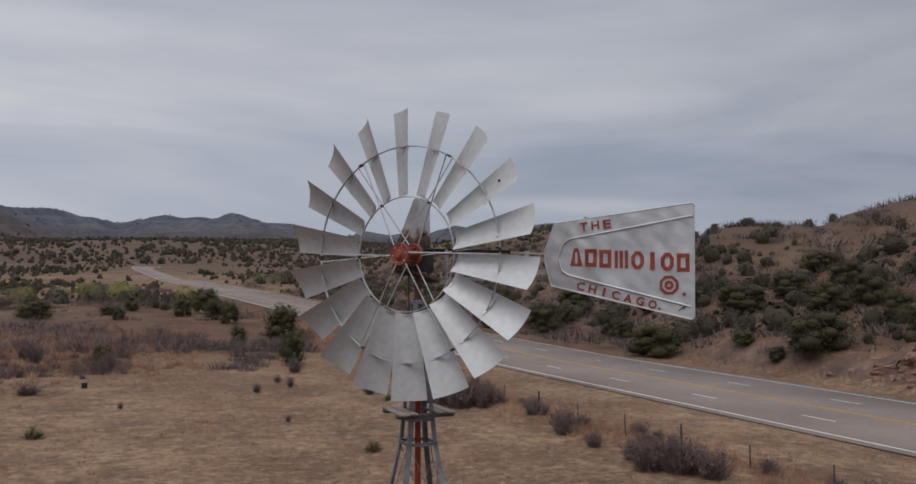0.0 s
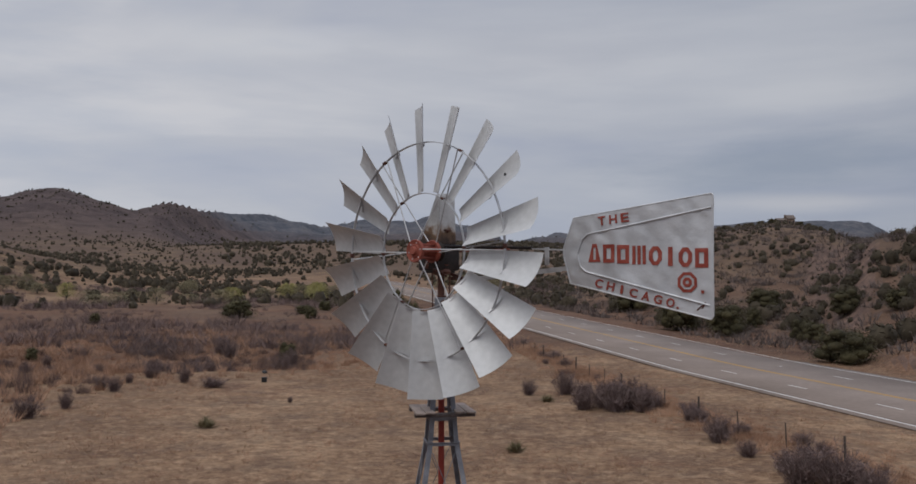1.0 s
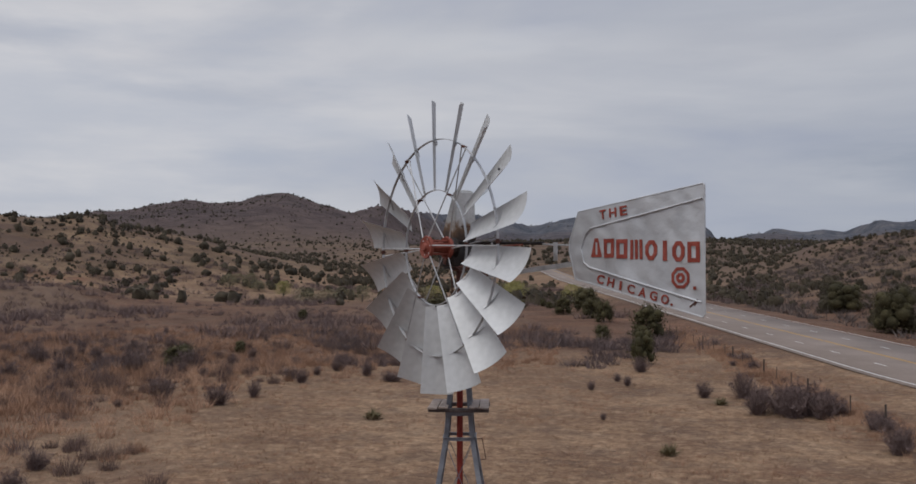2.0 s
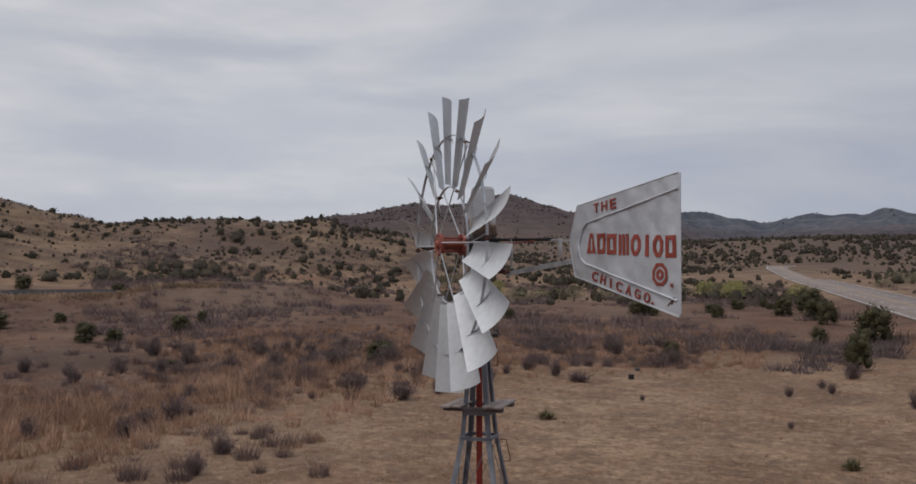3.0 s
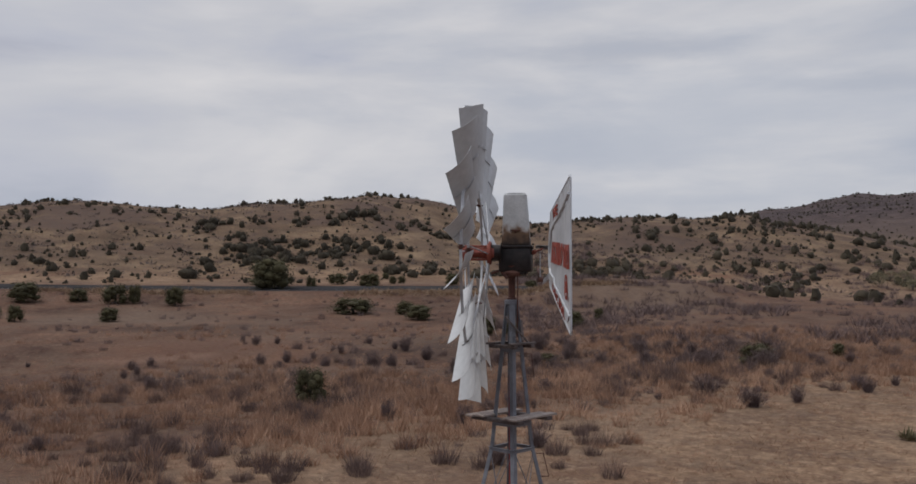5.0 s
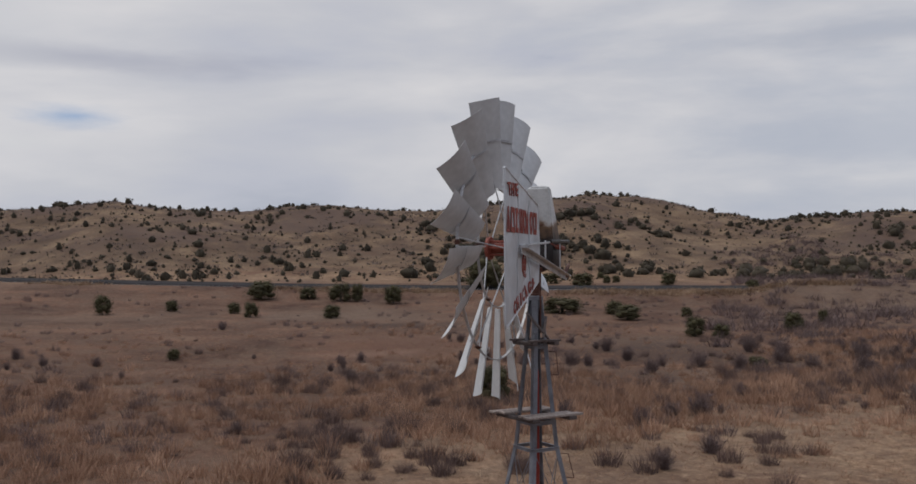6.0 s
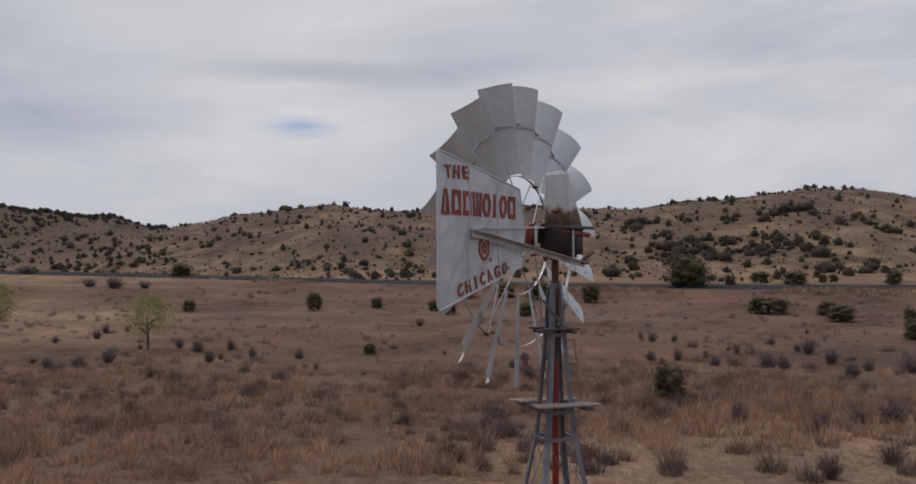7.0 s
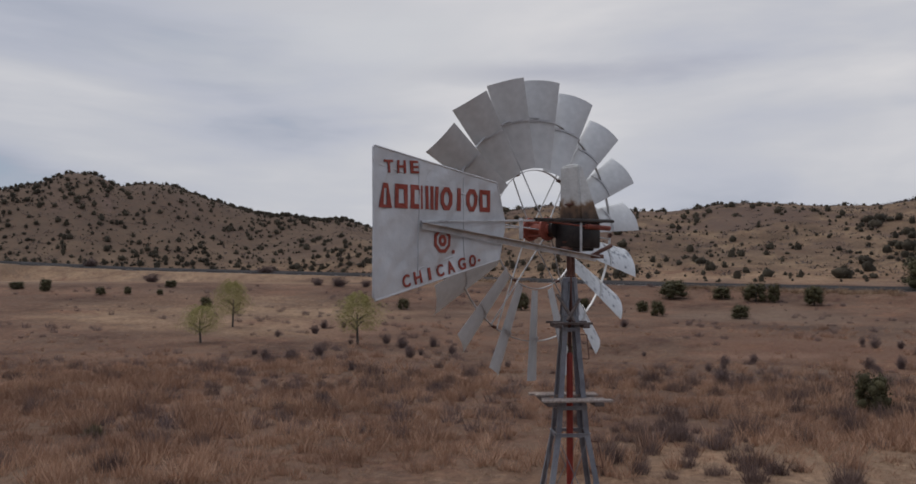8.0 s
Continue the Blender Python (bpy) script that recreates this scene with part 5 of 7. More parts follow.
def make_tower():
    foot = float(land(0.0, 0.0)) - 0.1
    tower = empty("windmill_tower", pose(0.01, -0.06, 0), "four-legged galvanised steel windmill tower with timber platforms", "tower")
    for k in range(4):
        bm = bmesh.new()
        inward = -leg_at(k, 5.0)
        inward.z = 0
        angle_iron(bm, leg_at(k, foot), leg_at(k, 6.58), 0.075, 0.008, inward)
        angle_iron(bm, leg_at(k, 6.58), leg_at(k, 8.82), 0.075, 0.008, inward)
        part("leg", bm, M["steel"], tower, smooth=False)
    levels = [6.53, 4.6, 2.4]
    for z in levels:
        for k in range(4):
            bm = bmesh.new()
            a, b = leg_at(k, z), leg_at((k + 1) % 4, z)
            bar(bm, a, b, 0.006, 0.05)
            bar(bm, a + Vector((0, 0, 0.025)), b + Vector((0, 0, 0.025)), 0.04, 0.006)
            part("girt", bm, M["steel"], tower, smooth=False)
    for hi, lo in ((6.55, 4.62), (4.58, 2.42), (2.38, foot + 0.2)):
        for k in range(4):
            for flip in (0, 1):
                bm = bmesh.new()
                rod(bm, leg_at((k + flip) % 4, hi), leg_at((k + 1 - flip) % 4, lo), 0.006, sides=6)
                part("brace_rod", bm, M["steel"], tower)
    bm = bmesh.new()
    lathe(bm, [(0.10, 8.80), (0.115, 8.81), (0.115, 8.87), (0.08, 8.88)], pose(0, 0, 0), 16)
    for k in range(4):
        bar(bm, leg_at(k, 8.3) * 0.9 + Vector((0, 0, 0.83)), leg_at(k, 8.83) * 0.95 + Vector((0, 0, 0.44)), 0.09, 0.012)
    part("top_collar", bm, M["steel"], tower)
    # platforms: boards on two faces, bearers on the other two
    for z, half, wide, lift in ((7.015, 0.485, 0.32, 0.04), (8.145, 0.265, 0.135, 0.035)):
        for k in range(4):
            a = radians(LEG_TURN[k] + 45)
            out = Vector((math.cos(a), math.sin(a), 0))
            side = Vector((-out.y, out.x, 0))
            top = k % 2 == 0
            if top:
                for n in range(2):
                    bm = bmesh.new()
                    c = out * (half - wide * (0.25 + 0.5 * n)) + Vector((0, 0, z + lift + 0.008))
                    reach = half + (0.05 if n == 0 else -0.03) + random.uniform(-0.03, 0.04)
                    bar(bm, c - side * (half + random.uniform(-0.02, 0.05)), c + side * reach, wide * 0.47, 0.032, 0.006)
                    bmesh.ops.rotate(bm, verts=bm.verts, cent=c, matrix=Matrix.Rotation(radians(random.uniform(-1.6, 1.6)), 3, "Z"))
                    part("board", bm, M["plank"] if z < 8 else M["dark_plank"], tower)
            else:
                bm = bmesh.new()
                c = out * (half - wide * 0.42) + Vector((0, 0, z))
                bar(bm, c - side * half, c + side * half, 0.14 if z < 8 else 0.09, 0.055, 0.006)
                part("bearer", bm, M["dark_plank"], tower)
    for z in (6.93, 8.09):
        for k in range(4):
            bm = bmesh.new()
            bar(bm, leg_at(k, z), leg_at((k + 1) % 4, z), 0.012, 0.06)
            part("cross_angle", bm, M["steel"], tower, smooth=False)
    # loose broken timber on the small upper platform
    bm = bmesh.new()
    bar(bm, (0.10, -0.18, 8.62), (0.30, 0.12, 8.22), 0.05, 0.03, 0.004)
    bar(bm, (0.02, 0.16, 8.55), (0.32, 0.02, 8.24), 0.04, 0.03, 0.004)
    part("broken_board", bm, M["dark_plank"], tower)
    # hand irons up one leg
    for z in (8.02, 6.45, 4.9, 3.4, 1.9):
        bm = bmesh.new()
        a = leg_at(1, z)
        out = Vector((a.x, a.y, 0)).normalized() * 0.085 + Vector((0.02, 0.03, 0))
        low = leg_at(1, z - 0.36)
        rod(bm, a, a + out, 0.007, sides=6)
        rod(bm, a + out, low + out, 0.007, sides=6)
        rod(bm, low + out, low, 0.007, sides=6)
        part("hand_iron", bm, M["rusty"], tower)
    pump = empty("pump_rod", pose(0.01, -0.06, 0), "red painted pump rod pipe running down inside the tower", "pipe")
    bm = bmesh.new()
    lathe(bm, [(0.05, foot), (0.05, 7.15), (0.052, 7.15), (0.046, 7.70), (0.03, 7.74)], pose(0, 0, 0), 16)
    part("pipe", bm, M["pole_red"], pump)
    bm = bmesh.new()
    box(bm, (0.05, 0.05, 1.0), pose(0, 0, 8.1), 0.006)
    part("wooden_rod", bm, M["rusty"], pump)
    return tower


mill = empty("windmill", HEAD, "galvanised windmill with an eighteen-bladed wheel and a lettered tail vane", "windmill")
make_wheel(mill)
make_head(mill)
make_vane(mill)
make_tower()


# ---- plants ----
def unit(n, rng):
    v = rng.normal(size=(n, 3))
    return v / np.linalg.norm(v, axis=1)[:, None]


def leaf_cloud(centres, outward, size, rng, flat=0.35):
    """Small pointed four-cornered leaves at the centres, facing roughly outwards."""
    n = len(centres)
    normal = outward + flat * rng.normal(size=(n, 3))
    normal /= np.linalg.norm(normal, axis=1)[:, None]
    a = np.cross(normal, unit(n, rng))
    a /= np.linalg.norm(a, axis=1)[:, None] + 1e-9
    b = np.cross(normal, a)
    s = size * rng.uniform(0.6, 1.4, (n, 1))
    verts = np.stack([centres - a * s, centres - b * s * 0.55, centres + a * s, centres + b * s * 0.55], 1).reshape(-1, 3)
    faces = np.arange(4 * n).reshape(n, 4)
    return verts, faces


def crown_shape(rng, rough=0.22, belly=0.36, low=0.02, tip=1.0, wide=1.0):
    """The lumpy outside of a rounded crown one unit high: radius by height and angle."""
    waves = [(rng.randint(1, 7), rng.uniform(-8, 8), rng.uniform(0, 6.28)) for _ in range(7)]

    def half(z):
        under = np.sqrt(np.clip(1 - ((belly - z) / (belly + 0.22)) ** 2, 0, 1))
        over = np.sqrt(np.clip(1 - ((z - belly) / (tip - belly + 0.02)) ** 2, 0, 1))
        return np.where(z < belly, under, over)

    def radius(z, a):
        lump = sum(np.sin(fa * a + fz * z + ph) for fa, fz, ph in waves) / 7 ** 0.5
        return 0.5 * wide * half(z) * (1 + rough * lump), half(z), lump
    return radius


def crown_points(n, rng, rough=0.22, belly=0.36, low=0.02, tip=1.0, wide=1.0, shape=None, inner=0.80):
    """Points near the outside of a crown, and the way outwards."""
    shape = shape or crown_shape(rng, rough, belly, low, tip, wide)
    z = low + (tip - low) * rng.uniform(0, 1, n) ** 0.85
    a = rng.uniform(0, 2 * math.pi, n)
    r, half, lump = shape(z, a)
    r = r * rng.uniform(inner, 1.08, n)
    p = np.stack([r * np.cos(a), r * np.sin(a), np.maximum(z + 0.05 * lump, 0.01)], 1)
    out = np.stack([np.cos(a) * half, np.sin(a) * half, (z - belly) * 1.3], 1)
    return p, out / (np.linalg.norm(out, axis=1)[:, None] + 1e-9)


def crown_core(shape, rings, sides, shrink=0.86, rng=None):
    """The dense inside of a crown, as four-cornered faces."""
    z = np.linspace(0.01, 0.97, rings)
    a = np.linspace(0, 2 * math.pi, sides, endpoint=False)
    A, Z = np.meshgrid(a, z)
    r, _, lump = shape(Z, A)
    r = r * shrink * rng.uniform(0.88, 1.08, r.shape)
    v = np.stack([r * np.cos(A), r * np.sin(A), (Z + 0.05 * lump) * 0.95], -1).reshape(-1, 3)
    i = (np.arange(rings - 1)[:, None] * sides + np.arange(sides)[None]).ravel()
    j = (np.arange(rings - 1)[:, None] * sides + (np.arange(sides)[None] + 1) % sides).ravel()
    return v, np.stack([i, j, j + sides, i + sides], 1)


def trunk_bm(height, r, limbs, rng, spread=0.3):
    bm = bmesh.new()
    bend = Vector((rng.uniform(-0.05, 0.05), rng.uniform(-0.05, 0.05), 0)) * height
    top = bend + Vector((0, 0, height))
    rod(bm, (0, 0, -0.12), bend * 0.6 + Vector((0, 0, height * 0.5)), r, r * 0.75, 8)
    rod(bm, bend * 0.6 + Vector((0, 0, height * 0.48)), top, r * 0.75, r * 0.35, 8)
    for k in range(limbs):
        a = 2 * math.pi * k / limbs + rng.uniform(-0.4, 0.4)
        z0 = height * rng.uniform(0.35, 0.8)
        start = bend * (z0 / height) + Vector((0, 0, z0))
        end = start + Vector((math.cos(a) * spread, math.sin(a) * spread, rng.uniform(0.15, 0.4) * height))
        mid = (start + end) / 2 + Vector((0, 0, 0.03))
        rod(bm, start, mid, r * 0.45, r * 0.3, 6)
        rod(bm, mid, end, r * 0.3, r * 0.12, 6)
    return bm


def blob_crown(leaves, size, rng, blobs=10, rows=5, sides=8):
    """A lumpy crown one unit high and wide: leaves over many swelling masses, and their dense insides."""
    a = 2.4 * np.arange(blobs) + rng.uniform(-0.5, 0.5, blobs)
    h = np.linspace(0.20, 0.80, blobs) + rng.uniform(-0.06, 0.06, blobs)
    out = np.sqrt(np.clip(1 - ((h - 0.32) / 0.66) ** 2, 0.05, 1)) * rng.uniform(0.20, 0.30, blobs)
    radius = rng.uniform(0.12, 0.23, blobs)
    centre = np.column_stack([out * np.cos(a), out * np.sin(a), h])
    share = rng.choice(blobs, leaves, p=radius ** 2 / np.sum(radius ** 2))
    way = unit(leaves, rng)
    lump = 1 + 0.16 * np.sin(5 * way[:, 0] + 1.7 * share) * np.sin(6 * way[:, 1] + 2.3 * share) + 0.27 * rng.normal(size=leaves)
    p = centre[share] + way * radius[share][:, None] * lump[:, None]
    p[:, 2] = np.clip(p[:, 2], 0.015, None)
    v, f = leaf_cloud(p, way + np.array([0, 0, 0.3]), size, rng, 0.8)
    lat, lon = np.linspace(-1.45, 1.45, rows), np.linspace(0, 2 * math.pi, sides, endpoint=False)
    O, T = np.meshgrid(lon, lat)
    ball = np.stack([np.cos(T) * np.cos(O), np.cos(T) * np.sin(O), np.sin(T)], -1).reshape(-1, 3)
    i = (np.arange(rows - 1)[:, None] * sides + np.arange(sides)[None]).ravel()
    j = (np.arange(rows - 1)[:, None] * sides + (np.arange(sides)[None] + 1) % sides).ravel()
    quads = np.stack([i, j, j + sides, i + sides], 1)
    verts, faces = [v], [f]
    for k in range(blobs):
        verts.append(centre[k] + ball * radius[k] * 0.66 * rng.uniform(0.9, 1.06, (len(ball), 1)))
        faces.append(quads + len(v) + k * len(ball))
    verts = np.vstack(verts)
    verts[:, 2] = np.clip(verts[:, 2], 0.01, None)
    return verts, np.vstack(faces)


def juniper(name, seed, leaves=2200, size=0.0295, blobs=17, leaf="juniper"):
    """A juniper one metre high; scaled where it stands."""
    rng = np.random.RandomState(seed)
    tree = empty(name, pose(0, 0, -500), "", "")
    part("trunk", trunk_bm(0.55, 0.04, 6, rng, 0.22), M["bark"], tree)
    v, f = blob_crown(leaves, size, rng, blobs)
    part_from("crown", raw_mesh("crown", v, f, M[leaf]), M[leaf], tree, smooth=False)
    return tree


def bare_bush(seed, stems=24, twigs=620):
    """A leafless thorny bush one metre high: forked stems and a haze of fine twigs."""
    rng = np.random.RandomState(seed)
    bush = empty("bare_bush", pose(0, 0, -500), "", "")
    tips, out = crown_points(stems, rng, 0.25, 0.5, 0.35)
    start, end, thick = [], [], []
    for tip in tips:
        root = np.array([rng.normal() * 0.04, rng.normal() * 0.04, -0.03])
        mid = root + (tip - root) * 0.5 + rng.normal(size=3) * 0.05 + np.array([0, 0, 0.04])
        start += [root, mid]
        end += [mid, tip]
        thick += [0.008, 0.005]
    a, b = np.array(start), np.array(end)
    pick = rng.randint(0, len(a), twigs)
    s = a[pick] + (b[pick] - a[pick]) * rng.uniform(0.35, 1.0, (twigs, 1))
    goal, out = crown_points(twigs, rng, 0.25, 0.5, 0.12)
    way = goal - s
    way = way / (np.linalg.norm(way, axis=1)[:, None] + 1e-9) * 0.45 + unit(twigs, rng) * 0.5 + np.array([0, 0, 0.25])
    e = s + way * rng.uniform(0.10, 0.30, (twigs, 1))
    e[:, 2] = np.maximum(e[:, 2], 0.02)
    pick = rng.randint(0, twigs, twigs)
    s3 = s[pick] + (e[pick] - s[pick]) * rng.uniform(0.3, 1.0, (twigs, 1))
    e3 = s3 + (unit(twigs, rng) + np.array([0, 0, 0.4])) * rng.uniform(0.05, 0.13, (twigs, 1))
    r = np.array(thick)[:, None]
    d = b - a
    n1 = np.cross(d, unit(len(d), rng))
    n1 /= np.linalg.norm(n1, axis=1)[:, None] + 1e-9
    n2 = np.cross(d, n1)
    n2 /= np.linalg.norm(n2, axis=1)[:, None] + 1e-9
    ring = [n1, -0.5 * n1 + 0.87 * n2, -0.5 * n1 - 0.87 * n2]
    verts = np.stack([a + r * k for k in ring] + [b + 0.45 * r * k for k in ring], 1).reshape(-1, 3)
    side = np.array([(0, 1, 4, 3), (1, 2, 5, 4), (2, 0, 3, 5)])
    faces = (side[None] + 6 * np.arange(len(a))[:, None, None]).reshape(-1, 4)
    part_from("branchwork", raw_mesh("branchwork", verts, faces, M["twig"]), M["twig"], bush, smooth=False)
    strands = 480
    root = np.column_stack([rng.normal(0, 0.10, strands), rng.normal(0, 0.10, strands), np.zeros(strands)])
    goal, out = crown_points(strands, rng, 0.25, 0.5, 0.25, inner=0.35)
    first = root + (goal - root) * rng.uniform(0.0, 0.45, (strands, 1))
    a, b = np.vstack([s, s3, first]), np.vstack([e, e3, goal])
    side = np.cross(b - a, unit(len(a), rng))
    side *= 0.0065 / (np.linalg.norm(side, axis=1)[:, None] + 1e-9)
    verts = np.stack([a - side, a + side, b], 1).reshape(-1, 3)
    part_from("crown", raw_mesh("crown", verts, np.arange(len(verts)).reshape(-1, 3), M["twig"]), M["twig"], bush, smooth=False)
    return bush


def willow(seed, leaf="willow", leaves=8500, size=0.0088):
    """A young tree one metre high with thin spring leaves and see-through crown."""
    rng = np.random.RandomState(seed)
    tree = empty("young_willow_tree", pose(0, 0, -500), "", "")
    part("trunk", trunk_bm(0.62, 0.026, 9, rng, 0.26), M["bark"], tree)
    p, out = crown_points(leaves, rng, 0.3, 0.6, 0.30, 1.0, 0.9)
    p[:, :2] *= rng.uniform(0.35, 1.0, (len(p), 1))
    out = unit(len(p), rng)
    v, f = leaf_cloud(p, out, size, rng, 0.6)
    part_from("crown", raw_mesh("crown", v, f, M[leaf]), M[leaf], tree, smooth=False)
    return tree


def yucca(seed):
    rng = np.random.RandomState(seed)
    plant = empty("yucca", pose(0, 0, -500), "", "")
    n = 130
    a, lean = rng.uniform(0, 2 * math.pi, n), rng.uniform(0.15, 1.35, n)
    d = np.stack([np.cos(a) * np.sin(lean), np.sin(a) * np.sin(lean), np.cos(lean)], 1)
    root = np.stack([rng.uniform(-0.35, 0.35, n), rng.uniform(-0.35, 0.35, n), np.full(n, 0.02)], 1)
    side = np.stack([-np.sin(a), np.cos(a), np.zeros(n)], 1) * 0.028
    length = rng.uniform(0.5, 1.0, (n, 1))
    tip = root + d * length
    tip[:, 2] = np.maximum(tip[:, 2], 0.06)
    mid = root + d * length * 0.5 + np.array([0, 0, 0.03])
    verts = np.stack([root - side, mid - side * 1.2, tip, mid + side * 1.2], 1).reshape(-1, 3)
    part_from("rosette", raw_mesh("rosette", verts, np.arange(4 * n).reshape(n, 4), M["yucca"]), M["yucca"], plant, smooth=False)
    return plant


def stand(source, x, y, high, wide, label, category, group, sink=0.05):
    z = float(land(x, y)) - sink * high
    m = Matrix.Translation((x, y, z)) @ Matrix.Rotation(random.uniform(0, 6.28), 4, "Z") @ Matrix.Diagonal((wide, wide, high, 1))
    return tagged(copy_thing(source, m), label, category, group)


def discard(ob):
    for o in (*ob.children_recursive, ob):
        bpy.data.objects.remove(o)


# x, y, height, width of the junipers on the plain and along the road
FIELD_JUNIPERS = [(-34.5, 84.0, 2.9, 2.6), (-24.4, 105.5, 2.9, 2.7), (-13.8, 80.5, 3.9, 3.3), (-20.2, 115.5, 5.5, 6.2), (-33.5, 142.5, 4.4, 4.0), (-43.5, 167.7, 5.4,
    7.0), (-45.7, 158.8, 4.0, 4.5), (-58.9, 186.9, 2.1, 2.1), (-71.7, 152.6, 2.5, 5.7), (-60.5, 162.0, 2.1, 4.7), (-68.2, 147.2, 3.9, 6.6), (-62.3, 77.6,
    1.6, 1.8), (-54.8, 57.9, 2.7, 4.1), (-54.1, 147.8, 2.6, 2.8), (-54.8, 178.5, 1.7, 2.0), (-51.5, 12.0, 2.9, 3.0), (-76.7, 47.6, 1.3, 2.6), (-83.7,
    124.4, 2.0, 2.2), (-60.7, 175.6, 2.5, 3.7), (-38.1, 151.1, 4.2, 4.4)]
WEST_JUNIPERS = [(-102.8, 53.2, 3.1, 3.6), (-99.9, 55.6, 2.2, 2.9), (-106.1, 70.3, 2.9, 3.7), (-116.9, 82.3, 2.3, 2.2), (-133.5, 66.7, 1.9, 2.5), (-131.3, 54.9, 2.8,
    5.8), (-142.4, 56.9, 2.8, 4.2), (-146.6, 48.4, 3.3, 9.0), (-170.1, 20.1, 4.0, 4.6), (-174.8, 13.2, 4.2, 3.2), (-150.6, -55.3, 2.4, 2.8), (-154.8,
    -33.2, 3.7, 3.7), (-161.3, -22.2, 2.3, 3.0), (-157.3, -10.8, 2.3, 3.0), (-96.2, -15.2, 1.4, 1.8), (-145.4, 6.1, 2.6, 4.0), (-149.4, -7.7, 3.0, 3.1)]
SOUTH_JUNIPERS = [(-141.2, -129.1, 2.8, 3.1), (-142.3, -116.8, 1.8, 2.4), (-146.1, -113.2, 1.7, 1.9), (-141.0, -136.0, 1.7, 3.9), (-137.5, -90.0, 2.2, 2.8), (-149.1,
    -107.7, 1.2, 1.7), (-161.9, -113.6, 1.8, 3.4), (-226.9, -82.9, 4.4, 7.2), (-180.1, -6.3, 4.1, 7.3), (-180.1, 3.4, 2.9, 4.8), (-176.2, 9.8, 4.2, 5.9),
    (-188.9, 43.7, 7.7, 11.6), (-191.1, 53.7, 3.5, 3.2), (-204.9, 64.5, 3.1, 5.7)]
FOOT_JUNIPERS = [(-195.2, 69.5, 3.6, 6.8), (-185.7, 65.6, 1.6, 2.1), (-200.1, 77.5, 2.2, 2.5), (-189.9, 89.3, 3.4, 4.8), (-169.6, 99.9, 2.6, 3.7), (-204.6, 149.0, 2.5,
    4.3), (-212.3, 49.3, 5.6, 12.0), (-203.6, 81.3, 2.2, 2.6), (-220.2, 83.4, 1.8, 2.5)]
ROADSIDE_OAKS = [(12.1, 133.5, 8.1, 8.3), (18.4, 124.8, 5.4, 7.4), (23.6, 135.3, 3.8, 3.5), (27.0, 115.7, 3.5, 3.4), (5.2, 172.8, 6.9, 8.8), (25.9, 86.4, 4.3, 7.2),
    (28.0, 111.5, 3.4, 4.1), (36.7, 68.4, 4.4, 7.6), (40.8, 100.2, 4.5, 8.3), (33.7, 70.5, 1.7, 2.2), (32.8, 76.8, 1.7, 3.0), (51.9, 88.8, 4.0, 5.7),
    (50.3, 79.3, 4.0, 4.6), (38.9, 113.0, 3.3, 4.2), (47.9, 102.5, 4.1, 5.8), (35.4, 126.3, 4.5, 6.5), (27.9, 153.3, 5.0, 7.6), (57.2, 114.1, 3.6, 5.4),
    (46.2, 87.4, 4.5, 6.9), (54.2, 99.4, 3.9, 6.4), (46.8, 67.3, 4.2, 5.6)]
BARE_BUSHES = [(-1.4, 57.3, 2.2, 2.0), (0.0, 55.5, 1.5, 1.6), (1.7, 49.8, 2.3, 2.3), (3.3, 49.5, 2.5, 2.5), (4.5, 51.0, 1.8, 2.0), (5.3, 50.6, 1.2, 1.4), (-4.2,
    56.6, 1.4, 1.4), (8.3, 38.4, 1.7, 1.7), (11.2, 28.7, 1.6, 2.4), (10.4, 30.0, 1.1, 1.3), (7.3, 45.2, 1.1, 1.5), (9.2, 33.6, 1.0, 1.2), (-34.2, 58.6,
    1.6, 1.3), (-30.5, 56.2, 1.0, 2.3), (-38.3, 102.9, 1.6, 1.3), (-44.9, 88.8, 2.2, 1.9), (2.5, 51.3, 2.0, 2.4), (-12.3, 72.4, 1.7, 1.7), (-34.9, 38.3,
    1.6, 2.1), (-41.1, 39.6, 1.8, 2.2), (12.4, 27.0, 1.4, 2.2)]
MORE_BUSHES = [(-38.5, 60.8, 1.3, 1.6), (-38.4, 52.7, 1.3, 1.4), (-38.6, 57.2, 1.0, 0.9), (-42.9, 87.0, 2.7, 2.4), (-36.7, 51.7, 1.4, 1.3), (-40.5, 22.9, 1.9, 1.9),
    (-37.8, 17.8, 1.4, 1.4), (-29.4, 17.9, 1.1, 1.4), (-34.7, 42.3, 1.5, 1.1), (-26.3, 13.9, 1.2, 1.1), (-66.2, 30.7, 1.6, 1.6)]


FENCE_CLUMP = [(2.5, 48.3, 2.3, 2.4), (0.4, 48.9, 1.9, 2.2), (4.4, 48.3, 2.0, 2.0), (10.6, 27.4, 1.8, 2.2), (12.0, 26.8, 2.0, 2.4), (13.2, 25.7, 1.5, 2.0), (8.2, 37.6, 1.3, 1.4)]
ROAD_BUSHES = [(-226.7, -184.9, 3.4, 6.5), (-178.5, -129.7, 2.6, 4.9), (-228.4, -125.5, 2.8, 7.1), (-183.2, -82.6, 2.7, 5.5), (-185.5, -76.8, 1.9, 3.4), (-184.2,
    -88.6, 2.0, 3.8)]


